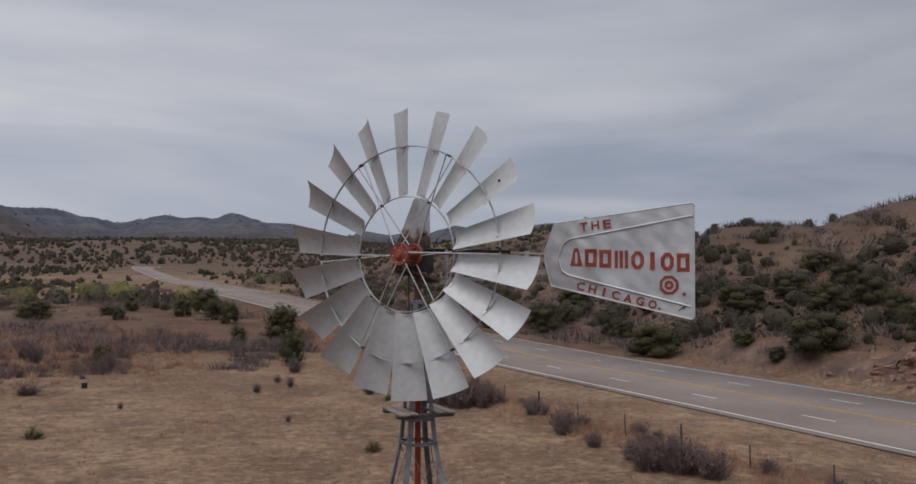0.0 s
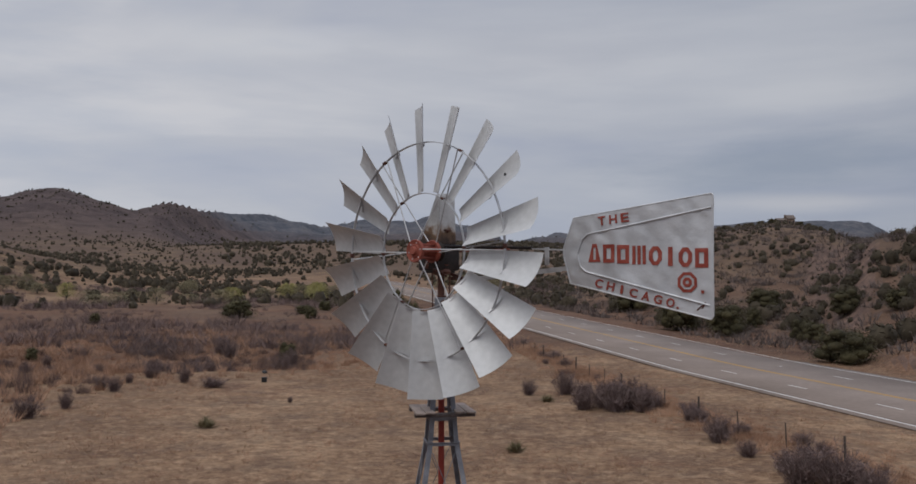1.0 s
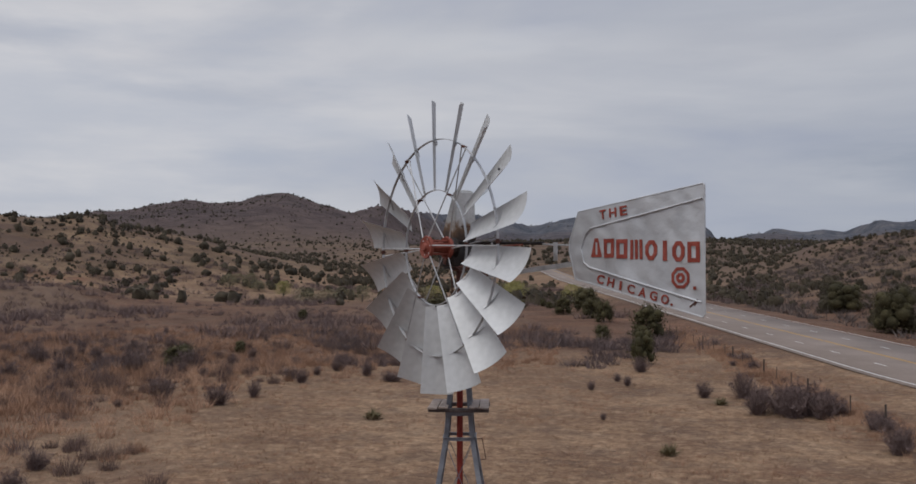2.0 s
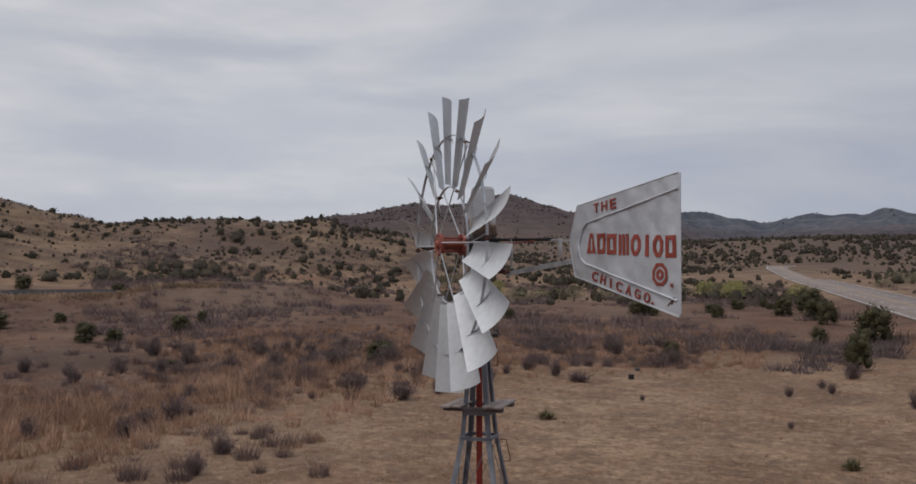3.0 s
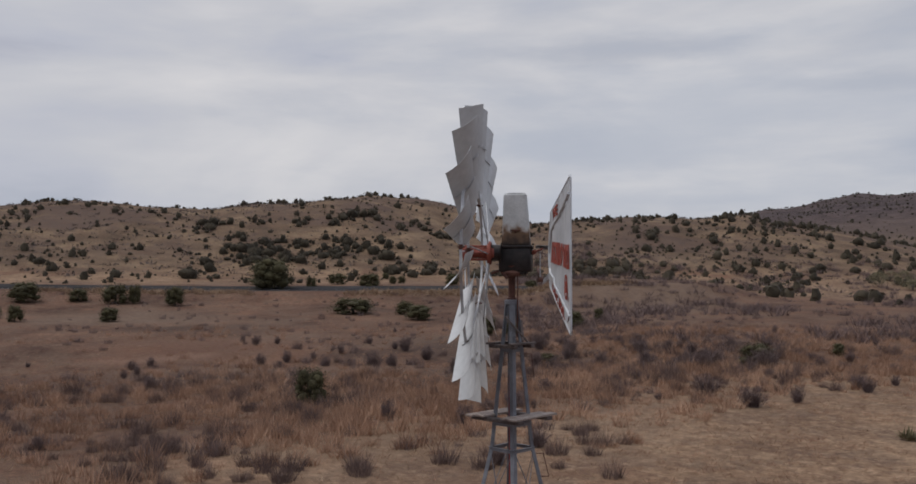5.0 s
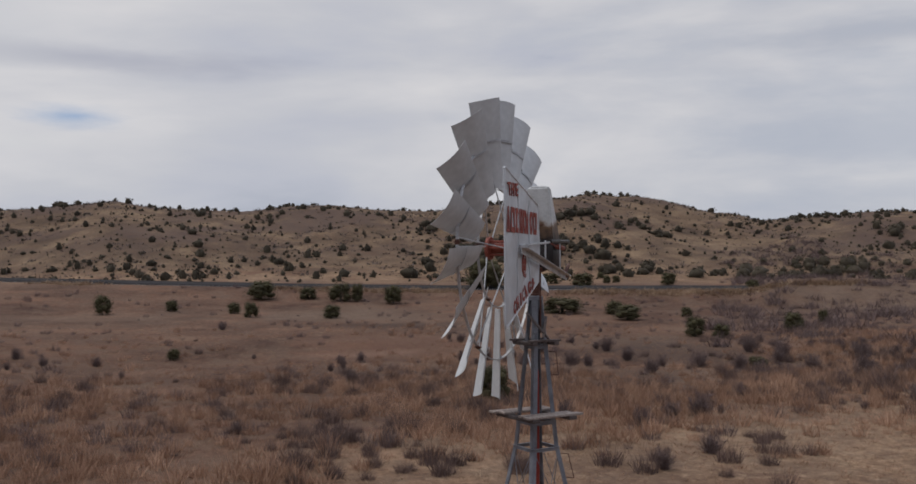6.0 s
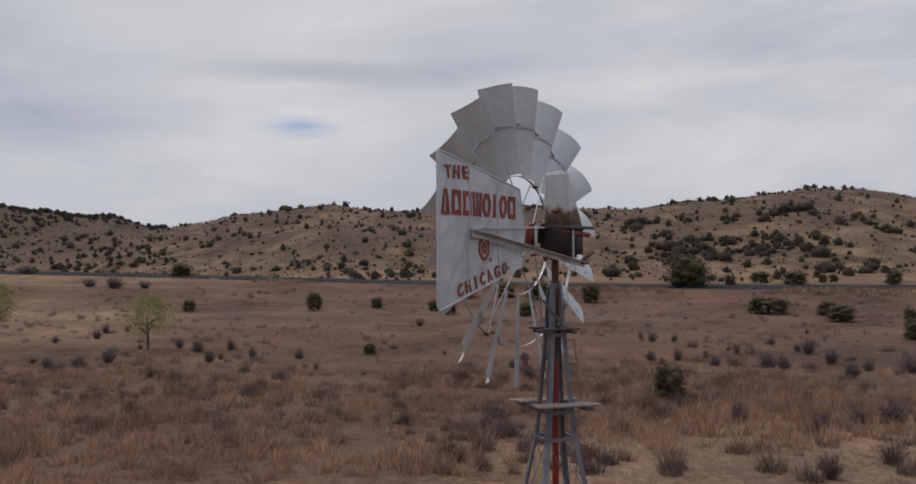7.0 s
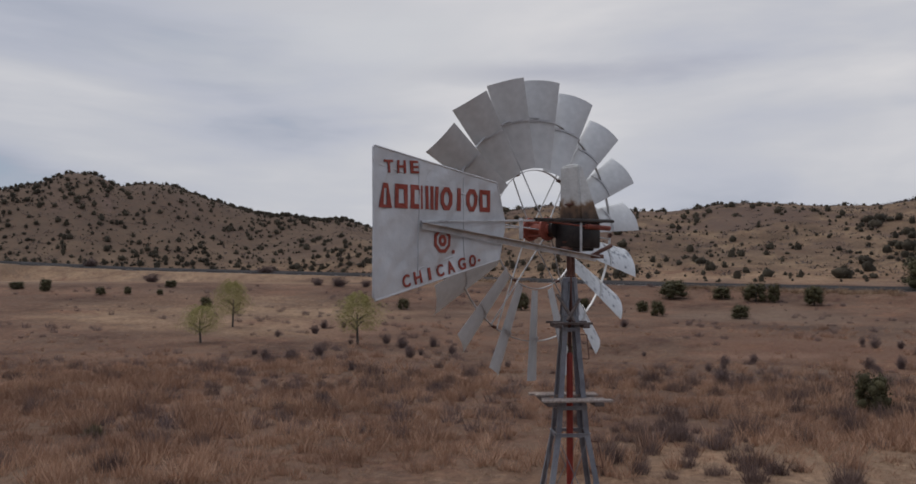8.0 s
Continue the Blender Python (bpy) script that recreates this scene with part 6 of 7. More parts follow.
def plant_things():
    kinds = [juniper("juniper_tree", 3, 3400, 0.0225), juniper("juniper_tree", 4, 3400, 0.0225, blobs=14), juniper("juniper_tree", 5, 3400, 0.0225, blobs=22)]
    groups = ((FIELD_JUNIPERS, "dark green rounded juniper standing in dry grass", "junipers on the plain"),
              (WEST_JUNIPERS, "dark green juniper bush on the brown rangeland", "junipers on the plain"),
              (SOUTH_JUNIPERS, "dark green juniper bush near the far road", "junipers by the far road"),
              (FOOT_JUNIPERS, "dark green juniper at the foot of the grassy hill", "junipers by the far road"))
    for table, label, group in groups:
        for k, (x, y, high, wide) in enumerate(table):
            stand(kinds[k % 3], x, y, high * 1.02, wide * 1.0, label, "tree", group)
    oaks = [juniper("oak_tree", 9, 7500, 0.0150, 28, "oak"), juniper("oak_tree", 13, 7500, 0.0150, 22, "oak")]
    for k, (x, y, high, wide) in enumerate(ROADSIDE_OAKS):
        stand(oaks[k % 2], x, y, high * 0.98, wide * 0.98, "dense dark green oak growing beside the highway", "tree", "trees beside the highway", 0.08)
    for k, (x, y, high, wide) in enumerate(((72.0, 424.0, 2.6, 4.6), (75.0, 426.5, 1.7, 3.2), (85.5, 427.5, 2.0, 3.6), (90.0, 424.0, 1.6, 3.4), (67.5, 428.0, 2.0, 3.8))):
        stand(kinds[k % 3], x, y, high, wide, "dark green juniper beside the house on the crest", "tree", "junipers round the house")
    bushes = [bare_bush(s) for s in (21, 22, 23)]
    for k, (x, y, high, wide) in enumerate(BARE_BUSHES + MORE_BUSHES + FENCE_CLUMP):
        stand(bushes[k % 3], x, y, high, wide * 1.15, "leafless purplish grey thorn bush in dry grass", "bush", "bare bushes")
    for k, (x, y, high, wide) in enumerate(ROAD_BUSHES):
        stand(bushes[k % 3], x, y, high, wide, "large leafless purplish grey bush beside the far road", "bush", "bushes by the far road")
    hedge = np.random.RandomState(61)
    for k in range(26):
        s, off = hedge.uniform(-44, 4) if k < 19 else hedge.uniform(4, 45), 0.0
        off = float(fence_off(s)) + hedge.normal(0, 0.9)
        x, y = ROAD_POINT[0] + ROAD_WAY[0] * s + ROAD_SIDE[0] * off, ROAD_POINT[1] + ROAD_WAY[1] * s + ROAD_SIDE[1] * off
        high = hedge.uniform(0.5, 1.15)
        stand(bushes[k % 3], x, y, high, high * hedge.uniform(1.1, 2.0), "leafless purplish grey brush growing along the wire fence", "bush", "brush along the fence")
    # more of them in the wash and over the brown rangeland
    rng = np.random.RandomState(5)
    made = 0
    while made < 130:
        az, r = rng.uniform(22, 122), rng.uniform(42, 128)
        x, y = -r * math.sin(radians(az)), r * math.cos(radians(az))
        wash = math.exp(-((r - 88) / 14) ** 2) * (1.0 if az < 75 else 0.25)
        if rng.rand() > 0.14 + 0.9 * wash or fbm(np.array(x / 22), np.array(y / 22), 3) < -0.06 or math.hypot(x + 8, y - 48) < 32:
            continue
        high = rng.uniform(0.8, 2.0) * (1.25 if wash > 0.5 else 0.8)
        stand(bushes[made % 3], x, y, high, high * rng.uniform(0.85, 1.4), "leafless purplish grey thorn bush on the brown rangeland", "bush", "bare bushes")
        made += 1
    tree = willow(31, leaves=9500, size=0.0098)
    for x, y, high, wide in ((-86.7, -59.7, 4.65, 5.9), (-108.7, -67.9, 6.84, 6.2), (-91.4, -40.6, 6.32, 6.9)):
        stand(tree, x, y, high, wide, "young tree with thin pale green spring leaves", "tree", "young trees", 0.02)
    far_green = willow(33, "willow", 3000, 0.015)
    for x, y, high, wide in ((-74.9, 210.7, 5.44, 8.16), (-60.5, 216.4, 5.03, 7.32), (-96.4, 207.1, 4.57, 7.31), (-138.3, 198.8, 5.12, 6.51), (-80.6, 228.5, 5.87, 8.13), (-91.3, 234.3, 5.43, 9.04)):
        stand(far_green, x, y, high, wide, "pale green cottonwood coming into leaf by the creek", "tree", "creek trees", 0.15)
    grey_green = willow(35, "cottonwood", 1500, 0.022)
    wood = np.random.RandomState(77)
    for k in range(26):
        az, r = radians(wood.uniform(17.5, 40) if k < 19 else wood.uniform(7.5, 11.8)), wood.uniform(205, 300) + (110 if k >= 19 else 0)
        stand(grey_green, -r * math.sin(az), r * math.cos(az), wood.uniform(3.0, 5.5), wood.uniform(5.5, 10),
              "grey-green cottonwood just budding by the creek", "tree", "creek trees", 0.2)
    spiky = yucca(41)
    for x, y, high, wide in ((-22.0, 37.4, 0.85, 0.95), (-2.6, 33.0, 0.75, 0.75), (-2.5, 52.8, 0.7, 0.8), (-28.6, -30.5, 0.9, 0.9)):
        stand(spiky, x, y, high, wide, "low yellow-green yucca with spiky leaves", "shrub", "yuccas", 0.0)
    low = bare_bush(47, 16, 200)
    for x, y, high, wide in ((-13.2, 57.7, 0.85, 1.0), (-11.1, 61.4, 1.0, 1.0), (-12.6, 64.2, 0.8, 1.0), (-21, 49, 0.5, 0.6), (-8.5, 43, 0.5, 0.6)):
        stand(low, x, y, high, wide, "small dark dead brush lying in dry grass", "shrub", "dead brush", 0.0)
    for source in (*kinds, *oaks, *bushes, tree, far_green, grey_green, spiky, low):
        discard(source)


# ---- plants past counting ----
def scatter(name, centres, base_v, base_f, scale_xy, scale_z, mat, label, category, rng):
    """Joins turned and scaled copies of one small form into a single mesh."""
    n, k = len(centres), base_v.shape[-2]
    a = rng.uniform(0, 2 * math.pi, n)
    c, s = np.cos(a)[:, None], np.sin(a)[:, None]
    v = np.empty((n, k, 3), np.float32)
    pick = base_v[rng.randint(0, len(base_v), n)] if base_v.ndim == 3 else base_v[None]
    v[:, :, 0] = (pick[..., 0] * c - pick[..., 1] * s) * scale_xy[:, None] + centres[:, 0:1]
    v[:, :, 1] = (pick[..., 0] * s + pick[..., 1] * c) * scale_xy[:, None] + centres[:, 1:2]
    v[:, :, 2] = pick[..., 2] * scale_z[:, None] + centres[:, 2:3]
    f = (base_f[None] + (np.arange(n) * k)[:, None, None]).reshape(-1, base_f.shape[1])
    ob = new(name, raw_mesh(name, v.reshape(-1, 3), f, mat))
    return tagged(ob, label, category, kind="stuff")


def polar(n, az0, az1, r0, r1, rng, power=0.5):
    az = np.radians(rng.uniform(az0, az1, n))
    u = rng.uniform(0, 1, n)
    r = (r0 ** (1 / power) + u * (r1 ** (1 / power) - r0 ** (1 / power))) ** power
    return -r * np.sin(az), r * np.cos(az)


def fence_off(s):
    """How far the near fence stands from the road's reference line, s metres along."""
    return -15.8 + 0.095 * np.clip(s + 10, 0, 45)


def lateral_of(x, y):
    return (x - ROAD_POINT[0]) * ROAD_SIDE[0] + (y - ROAD_POINT[1]) * ROAD_SIDE[1] - ROAD_MID


def off_roads(x, y, gap=11):
    d = np.full(x.shape, 1e9)
    for px, py in zip(FX, FY):
        d = np.minimum(d, np.hypot(x - px, y - py))
    s = (x - ROAD_POINT[0]) * ROAD_WAY[0] + (y - ROAD_POINT[1]) * ROAD_WAY[1]
    return ((np.abs(lateral_of(x, y) + road_bend(s)) > gap) | (s > 525)) & (d > 7.5) & (np.hypot(x + 26.8, y - 58.4) > 4.5)


def on_land(x, y, sink=0.0):
    return np.column_stack([x, y, land(x, y) - sink])


def tuft(blades, rng, spread, splay, width=0.03, kinds=6):
    """Several tufts of pointed blades, one unit high, and their faces."""
    out = []
    for _ in range(kinds):
        a = rng.uniform(0, 2 * math.pi, blades)
        r = spread * np.sqrt(rng.uniform(0, 1, blades))
        root = np.stack([r * np.cos(a), r * np.sin(a), np.zeros(blades)], 1)
        lean = rng.uniform(-splay, splay, (blades, 2)) + root[:, :2] * 0.6
        h = rng.uniform(0.35, 1.0, blades) * np.sqrt(np.clip(1.15 - (r / max(spread, 1e-6)) ** 2 * 0.8, 0.1, 1))
        tip = root + np.column_stack([lean * h[:, None], h])
        turn = rng.uniform(0, 2 * math.pi, blades)
        side = np.stack([np.cos(turn), np.sin(turn), np.zeros(blades)], 1) * width
        out.append(np.stack([root - side, root + side, tip], 1).reshape(-1, 3))
    return np.array(out), np.arange(3 * blades).reshape(-1, 3)


def make_stuff():
    rng = np.random.RandomState(19)
    # short straw grass
    x, y = polar(24000, -60, 146, 26, 120, rng, 0.62)
    keep = off_roads(x, y, 9.5) & (fbm(x / 9, y / 9, 3) + 0.35 * rng.rand(len(x)) > 0.05)
    x, y = x[keep], y[keep]
    v, f = tuft(13, rng, 0.5, 0.75, 0.019)
    size = 0.10 + 0.27 * rng.rand(len(x)) ** 1.7
    scatter("dry_grass", on_land(x, y, 0.02), v, f, size * 1.8, size, M["straw"], "short dry straw-coloured grass covering the plain", "grass", rng)
    x, y = polar(22000, -30, 75, 26, 90, rng, 0.6)
    keep = off_roads(x, y, 9.5) & (fbm(x / 6 + 60, y / 6, 4) + 0.20 * rng.rand(len(x)) > 0.08)
    x, y = x[keep], y[keep]
    size2 = 0.12 + 0.28 * rng.rand(len(x)) ** 1.6
    scatter("bunchgrass", on_land(x, y, 0.02), v, f, size2 * 1.5, size2, M["bunch"], "low rusty grass in patches on the pale lawn", "grass", rng)
    x, y = polar(4200, -180, 180, 1.5, 27, rng, 0.6)
    size2 = 0.10 + 0.22 * rng.rand(len(x)) ** 1.5
    scatter("dry_grass", on_land(x, y, 0.02), v, f, size2 * 1.8, size2, M["straw"], "short dry straw-coloured grass round the foot of the tower", "grass", rng)
    # tall rust-brown bunchgrass on the western rangeland and along the fence
    def lush_at(x, y):
        return fbm(x / 26 + 4, y / 26, 3) * 1.3 + fbm(x / 7, y / 7, 2) * 0.8 + 0.12 * ss(20, -20, y)

    def belt(x, y, inner, outer, left):
        """The share of plants kept: a thick belt of them, thinning out on the plain beyond."""
        r, az = np.hypot(x, y), np.degrees(np.arctan2(-x, y))
        outer = outer + 8 * fbm(x / 20 + 15, y / 20, 2) + 14 * ss(100, 125, az)
        inner = inner - 14 * ss(88, 100, az)
        return ss(inner - 6, inner + 6, r + 14 * fbm(x / 9, y / 9 + 7, 3)) * (1 - (1 - left) * ss(outer - 7, outer + 9, r) * ss(52, 66, az))

    def range_edge(x, y):
        return np.minimum(np.hypot(x + 8, y - 48), 8 + np.hypot(x + 125, y + 75) * 0.6)

    x, y = polar(24000, 16, 146, 27, 140, rng, 0.8)
    keep = off_roads(x, y) & (lush_at(x, y) > -0.34 + 0.36 * rng.rand(len(x))) & (range_edge(x, y) > 30 + 18 * rng.rand(len(x))) & (rng.rand(len(x)) < belt(x, y, 30, 80, 0.45))
    x, y = x[keep], y[keep]
    v, f = tuft(12, rng, 0.5, 0.65, 0.022)
    size = rng.uniform(0.20, 0.46, len(x))
    scatter("bunchgrass", on_land(x, y, 0.03), v, f, size * 1.3, size, M["bunch"], "short rust-brown grass on the rangeland", "grass", rng)
    x, y = polar(18000, 16, 146, 27, 130, rng, 0.68)
    keep = off_roads(x, y) & (lush_at(x, y) > -0.22 + 0.30 * rng.rand(len(x))) & (range_edge(x, y) > 26 + 20 * rng.rand(len(x))) & (rng.rand(len(x)) < belt(x, y, 35, 68, 0.10))
    x, y = x[keep], y[keep]
    v, f = tuft(48, rng, 0.42, 0.62, 0.018, 8)
    size = (0.55 + 0.80 * rng.rand(len(x)) ** 1.5) * (0.9 + 0.9 * np.clip(fbm(x / 15, y / 15, 2), -0.25, 0.35))
    scatter("bunchgrass", on_land(x, y, 0.03), v, f, size * 1.15, size * 1.1, M["tall_bunch"], "tall tufted rust-brown bunchgrass on the rangeland", "grass", rng)
    # dark dead clumps standing among it
    x, y = polar(4200, 20, 146, 27, 112, rng, 0.72)
    keep = off_roads(x, y) & (rng.rand(len(x)) < 0.85 - 0.5 * ss(90, 104, np.degrees(np.arctan2(-x, y)))) & (range_edge(x, y) > 30 + 8 * rng.rand(len(x))) & (fbm(x / 13 + 40, y / 13, 3) + 0.22 * rng.rand(len(x)) > 0.09) & (rng.rand(len(x)) < belt(x, y, 20, 66, 0.05))
    x, y = x[keep], y[keep]
    v, f = tuft(170, rng, 0.34, 0.42, 0.0085, 8)
    size = 0.6 + 0.95 * rng.rand(len(x)) ** 1.4
    scatter("dead_clumps", on_land(x, y, 0.03), v, f, size * 1.25, size, M["dead"], "dark grey-brown dead clumps among the bunchgrass", "scrub", rng)
    # pale tall grass on the near shoulder of the far road
    k = rng.randint(2, len(FX) - 40, 2200)
    out = rng.uniform(-13.0, -7.5, len(k))
    rr = np.hypot(FX[k], FY[k])
    x, y = FX[k] * (1 + out / rr) + rng.normal(0, 1.0, len(k)), FY[k] * (1 + out / rr) + rng.normal(0, 1.0, len(k))
    keep = fbm(x / 16, y / 16 + 8, 3) > -0.02
    x, y = x[keep], y[keep]
    v, f = tuft(14, rng, 0.5, 0.6, 0.045)
    size = rng.uniform(0.6, 1.4, len(x))
    scatter("roadside_grass", on_land(x, y, 0.05), v, f, size * 1.3, size, M["straw"], "tall pale dry grass on the shoulder of the far road", "grass", rng)
    v, f = tuft(46, rng, 0.42, 0.55, 0.014)
    s = rng.uniform(-46, 70, 1900)
    off = fence_off(s) + rng.normal(0, 1.2, len(s))
    x = ROAD_POINT[0] + ROAD_WAY[0] * s + ROAD_SIDE[0] * off
    y = ROAD_POINT[1] + ROAD_WAY[1] * s + ROAD_SIDE[1] * off
    size = rng.uniform(0.3, 0.85, len(s))
    scatter("bunchgrass", on_land(x, y, 0.03), v, f, size, size, M["tall_bunch"], "rust-brown grass growing along the wire fence", "grass", rng)
    # low leafless scrub between the grass
    x, y = polar(5200, 20, 138, 34, 200, rng, 0.6)
    keep = off_roads(x, y) & (fbm(x / 18 + 9, y / 18, 3) + 0.2 * rng.rand(len(x)) > 0.08) & (np.hypot(x + 8, y - 48) > 36) & (rng.rand(len(x)) < belt(x, y, 34, 74, 0.3))
    x, y = x[keep], y[keep]
    v, f = tuft(70, rng, 0.48, 0.5, 0.013)
    size = rng.uniform(0.45, 1.35, len(x))
    scatter("low_scrub", on_land(x, y, 0.03), v, f, size * 1.0, size, M["twig"], "low purplish brown leafless scrub on the rangeland", "scrub", rng)

    # junipers on the hills
    def crowns(leaves, size, rings, sides, kinds=6):
        out = []
        for _ in range(kinds):
            shape = crown_shape(rng, 0.28, 0.40)
            p, way = crown_points(leaves, rng, 0.28, 0.40, shape=shape)
            v, f = leaf_cloud(p, way, size, rng, 0.9)
            v2, f2 = crown_core(shape, rings, sides, 0.74, rng)
            out.append(np.vstack([v, v2]))
        return np.array(out), np.vstack([f, f2 + len(v)])

    def hillside(n, az0, az1, r0, r1, dense, size0, size1, label, form, power=0.5, hill=60.0, strength=1.6, gate=None, skew=2.2, wide=1.9):
        x, y = polar(n, az0, az1, r0, r1, rng, power)
        chance = dense + strength * fbm(x / hill + 31, y / hill, 4) + 0.8 * fbm(x / 13, y / 13 + 50, 2)
        keep = off_roads(x, y, 15) & (rng.rand(len(x)) < chance)
        if gate is not None:
            keep &= gate(x, y)
        x, y = x[keep], y[keep]
        size = size0 + (size1 - size0) * rng.rand(len(x)) ** skew
        scatter("hillside_junipers", on_land(x, y, 0.1), *form, size * rng.uniform(1.0, wide, len(x)), size, M["hill_green"], label, "trees", rng)

    def past_road(x, y):
        az = np.degrees(np.arctan2(-x, y))
        return np.hypot(x, y) > np.interp(az, [p[1] for p in FAR_ROAD], [p[0] for p in FAR_ROAD]) + 9 + 40 * (1 - ss(66, 76, az)) * ss(58, 61, az)

    fine, middling, coarse = crowns(70, 0.070, 4, 6), crowns(20, 0.135, 3, 6), crowns(6, 0.19, 3, 4)
    hillside(7400, 41, 138, 226, 600, 0.40, 0.5, 2.6, "dark green junipers dotted over the grassy hills", middling, 0.6, 45.0, 1.9, past_road)
    hillside(6500, 41, 138, 222, 600, 0.60, 0.45, 1.3, "small dark shrubs dotted over the grassy hills", coarse, 0.6, 60.0, 1.2, past_road, 1.5)
    hillside(1500, 50, 82, 240, 340, 0.14, 1.0, 3.2, "dark thickets at the foot of the grassy hills", fine, 0.6, 30.0, 2.8, past_road, 1.4, 2.4)
    hillside(4600, 110, 140, 340, 640, 0.62, 0.5, 2.5, "dense dark green junipers on the rocky peak", middling, 0.6, 45.0, 2.2)
    hillside(2400, -40, 8, 70, 300, 0.58, 0.7, 2.8, "dark green oaks and junipers along the foot of the hill beside the highway", fine, 0.6, 24.0, 2.2,
             lambda x, y: (lateral_of(x, y) > 20) & (lateral_of(x, y) < 48 + 22 * ss(-16, -26, np.degrees(np.arctan2(-x, y)))))
    hillside(5600, -36, 6, 85, 480, 0.46, 0.5, 2.1, "small dark junipers and shrubs dotted over the hill beside the highway", fine, 0.6, 40.0, 1.9,
             lambda x, y: (lateral_of(x, y) > 44) & ((x < 0.36 * y) | (lateral_of(x, y) < 60) | (fbm(x / 5, y / 5, 2) > 0.12)))
    hillside(7000, 3, 48, 190, 700, 0.34, 0.9, 3.3, "dark scrub woodland in bands on the low hills ahead", coarse, 0.62, 75.0, 3.4)
    hillside(5500, -12, 25, 650, 1600, 0.80, 2.0, 5.2, "dark scrub woodland on the rising land ahead", coarse, 0.6, 160.0, 1.6)
    hillside(4400, 25, 50, 560, 1560, 0.62, 1.1, 2.7, "small dark junipers scattered over the western peaks", coarse, 0.6, 130.0, 1.5)
    hillside(3000, -6, 52, 1500, 2980, 0.45, 1.5, 4.2, "scattered trees on the far mountains", coarse, 0.5, 300.0, 1.6)
    # purplish scrub in the dry wash
    tv, tf = tuft(64, rng, 0.5, 0.55, 0.017)
    x, y = polar(2600, 8, 62, 66, 124, rng, 0.6)
    keep = off_roads(x, y) & (rng.rand(len(x)) < 0.9 * ss(66, 98, np.hypot(x, y))) & (fbm(x / 9 + 70, y / 9, 3) + 0.10 * rng.rand(len(x)) > 0.10)
    x, y = x[keep], y[keep]
    size = rng.uniform(0.6, 1.7, len(x))
    scatter("wash_scrub", on_land(x, y, 0.05), tv, tf, size * 1.3, size, M["wash_scrub"], "dense purplish leafless scrub in the dry wash", "scrub", rng)
    # grey brush on the upper slopes of the hills
    tv, tf = tuft(10, rng, 0.6, 0.6, 0.065)
    x, y = polar(11000, 41, 138, 245, 570, rng, 0.6)
    keep = past_road(x, y) & (fbm(x / 46 + 12, y / 46, 4) + 0.3 * rng.rand(len(x)) > 0.08)
    x, y = x[keep], y[keep]
    size = rng.uniform(0.6, 1.7, len(x))
    scatter("hillside_brush", on_land(x, y, 0.05), tv, tf, size * 1.5, size, M["grey_brush"], "leafless grey-brown brush on the upper slopes of the hills", "scrub", rng)
    # leafless brush lining the creek, and on the hill beside the highway
    tv, tf = tuft(48, rng, 0.55, 0.6, 0.021)
    x, y = polar(4400, 4, 62, 100, 330, rng, 0.5)
    keep = off_roads(x, y, 14) & (fbm(x / 24 + 2, y / 24, 3) + 0.15 * rng.rand(len(x)) > 0.08)
    x, y = x[keep], y[keep]
    size = rng.uniform(0.9, 2.4, len(x))
    scatter("creek_brush", on_land(x, y, 0.05), tv, tf, size * 1.3, size, M["twig"], "leafless purplish grey brush along the creek", "scrub", rng)
    tv, tf = tuft(26, rng, 0.6, 0.6, 0.036)
    x, y = polar(9500, -40, 6, 65, 400, rng, 0.6)
    keep = off_roads(x, y, 14) & (lateral_of(x, y) > 14) & (rng.rand(len(x)) < 0.58 + 1.6 * fbm(x / 20, y / 20 + 6, 3))
    x, y = x[keep], y[keep]
    size = rng.uniform(0.7, 2.1, len(x))
    scatter("hillside_brush", on_land(x, y, 0.05), tv, tf, size * 1.3, size, M["grey_brush"], "leafless grey brush on the hill beside the highway", "scrub", rng)


plant_things()
make_stuff()


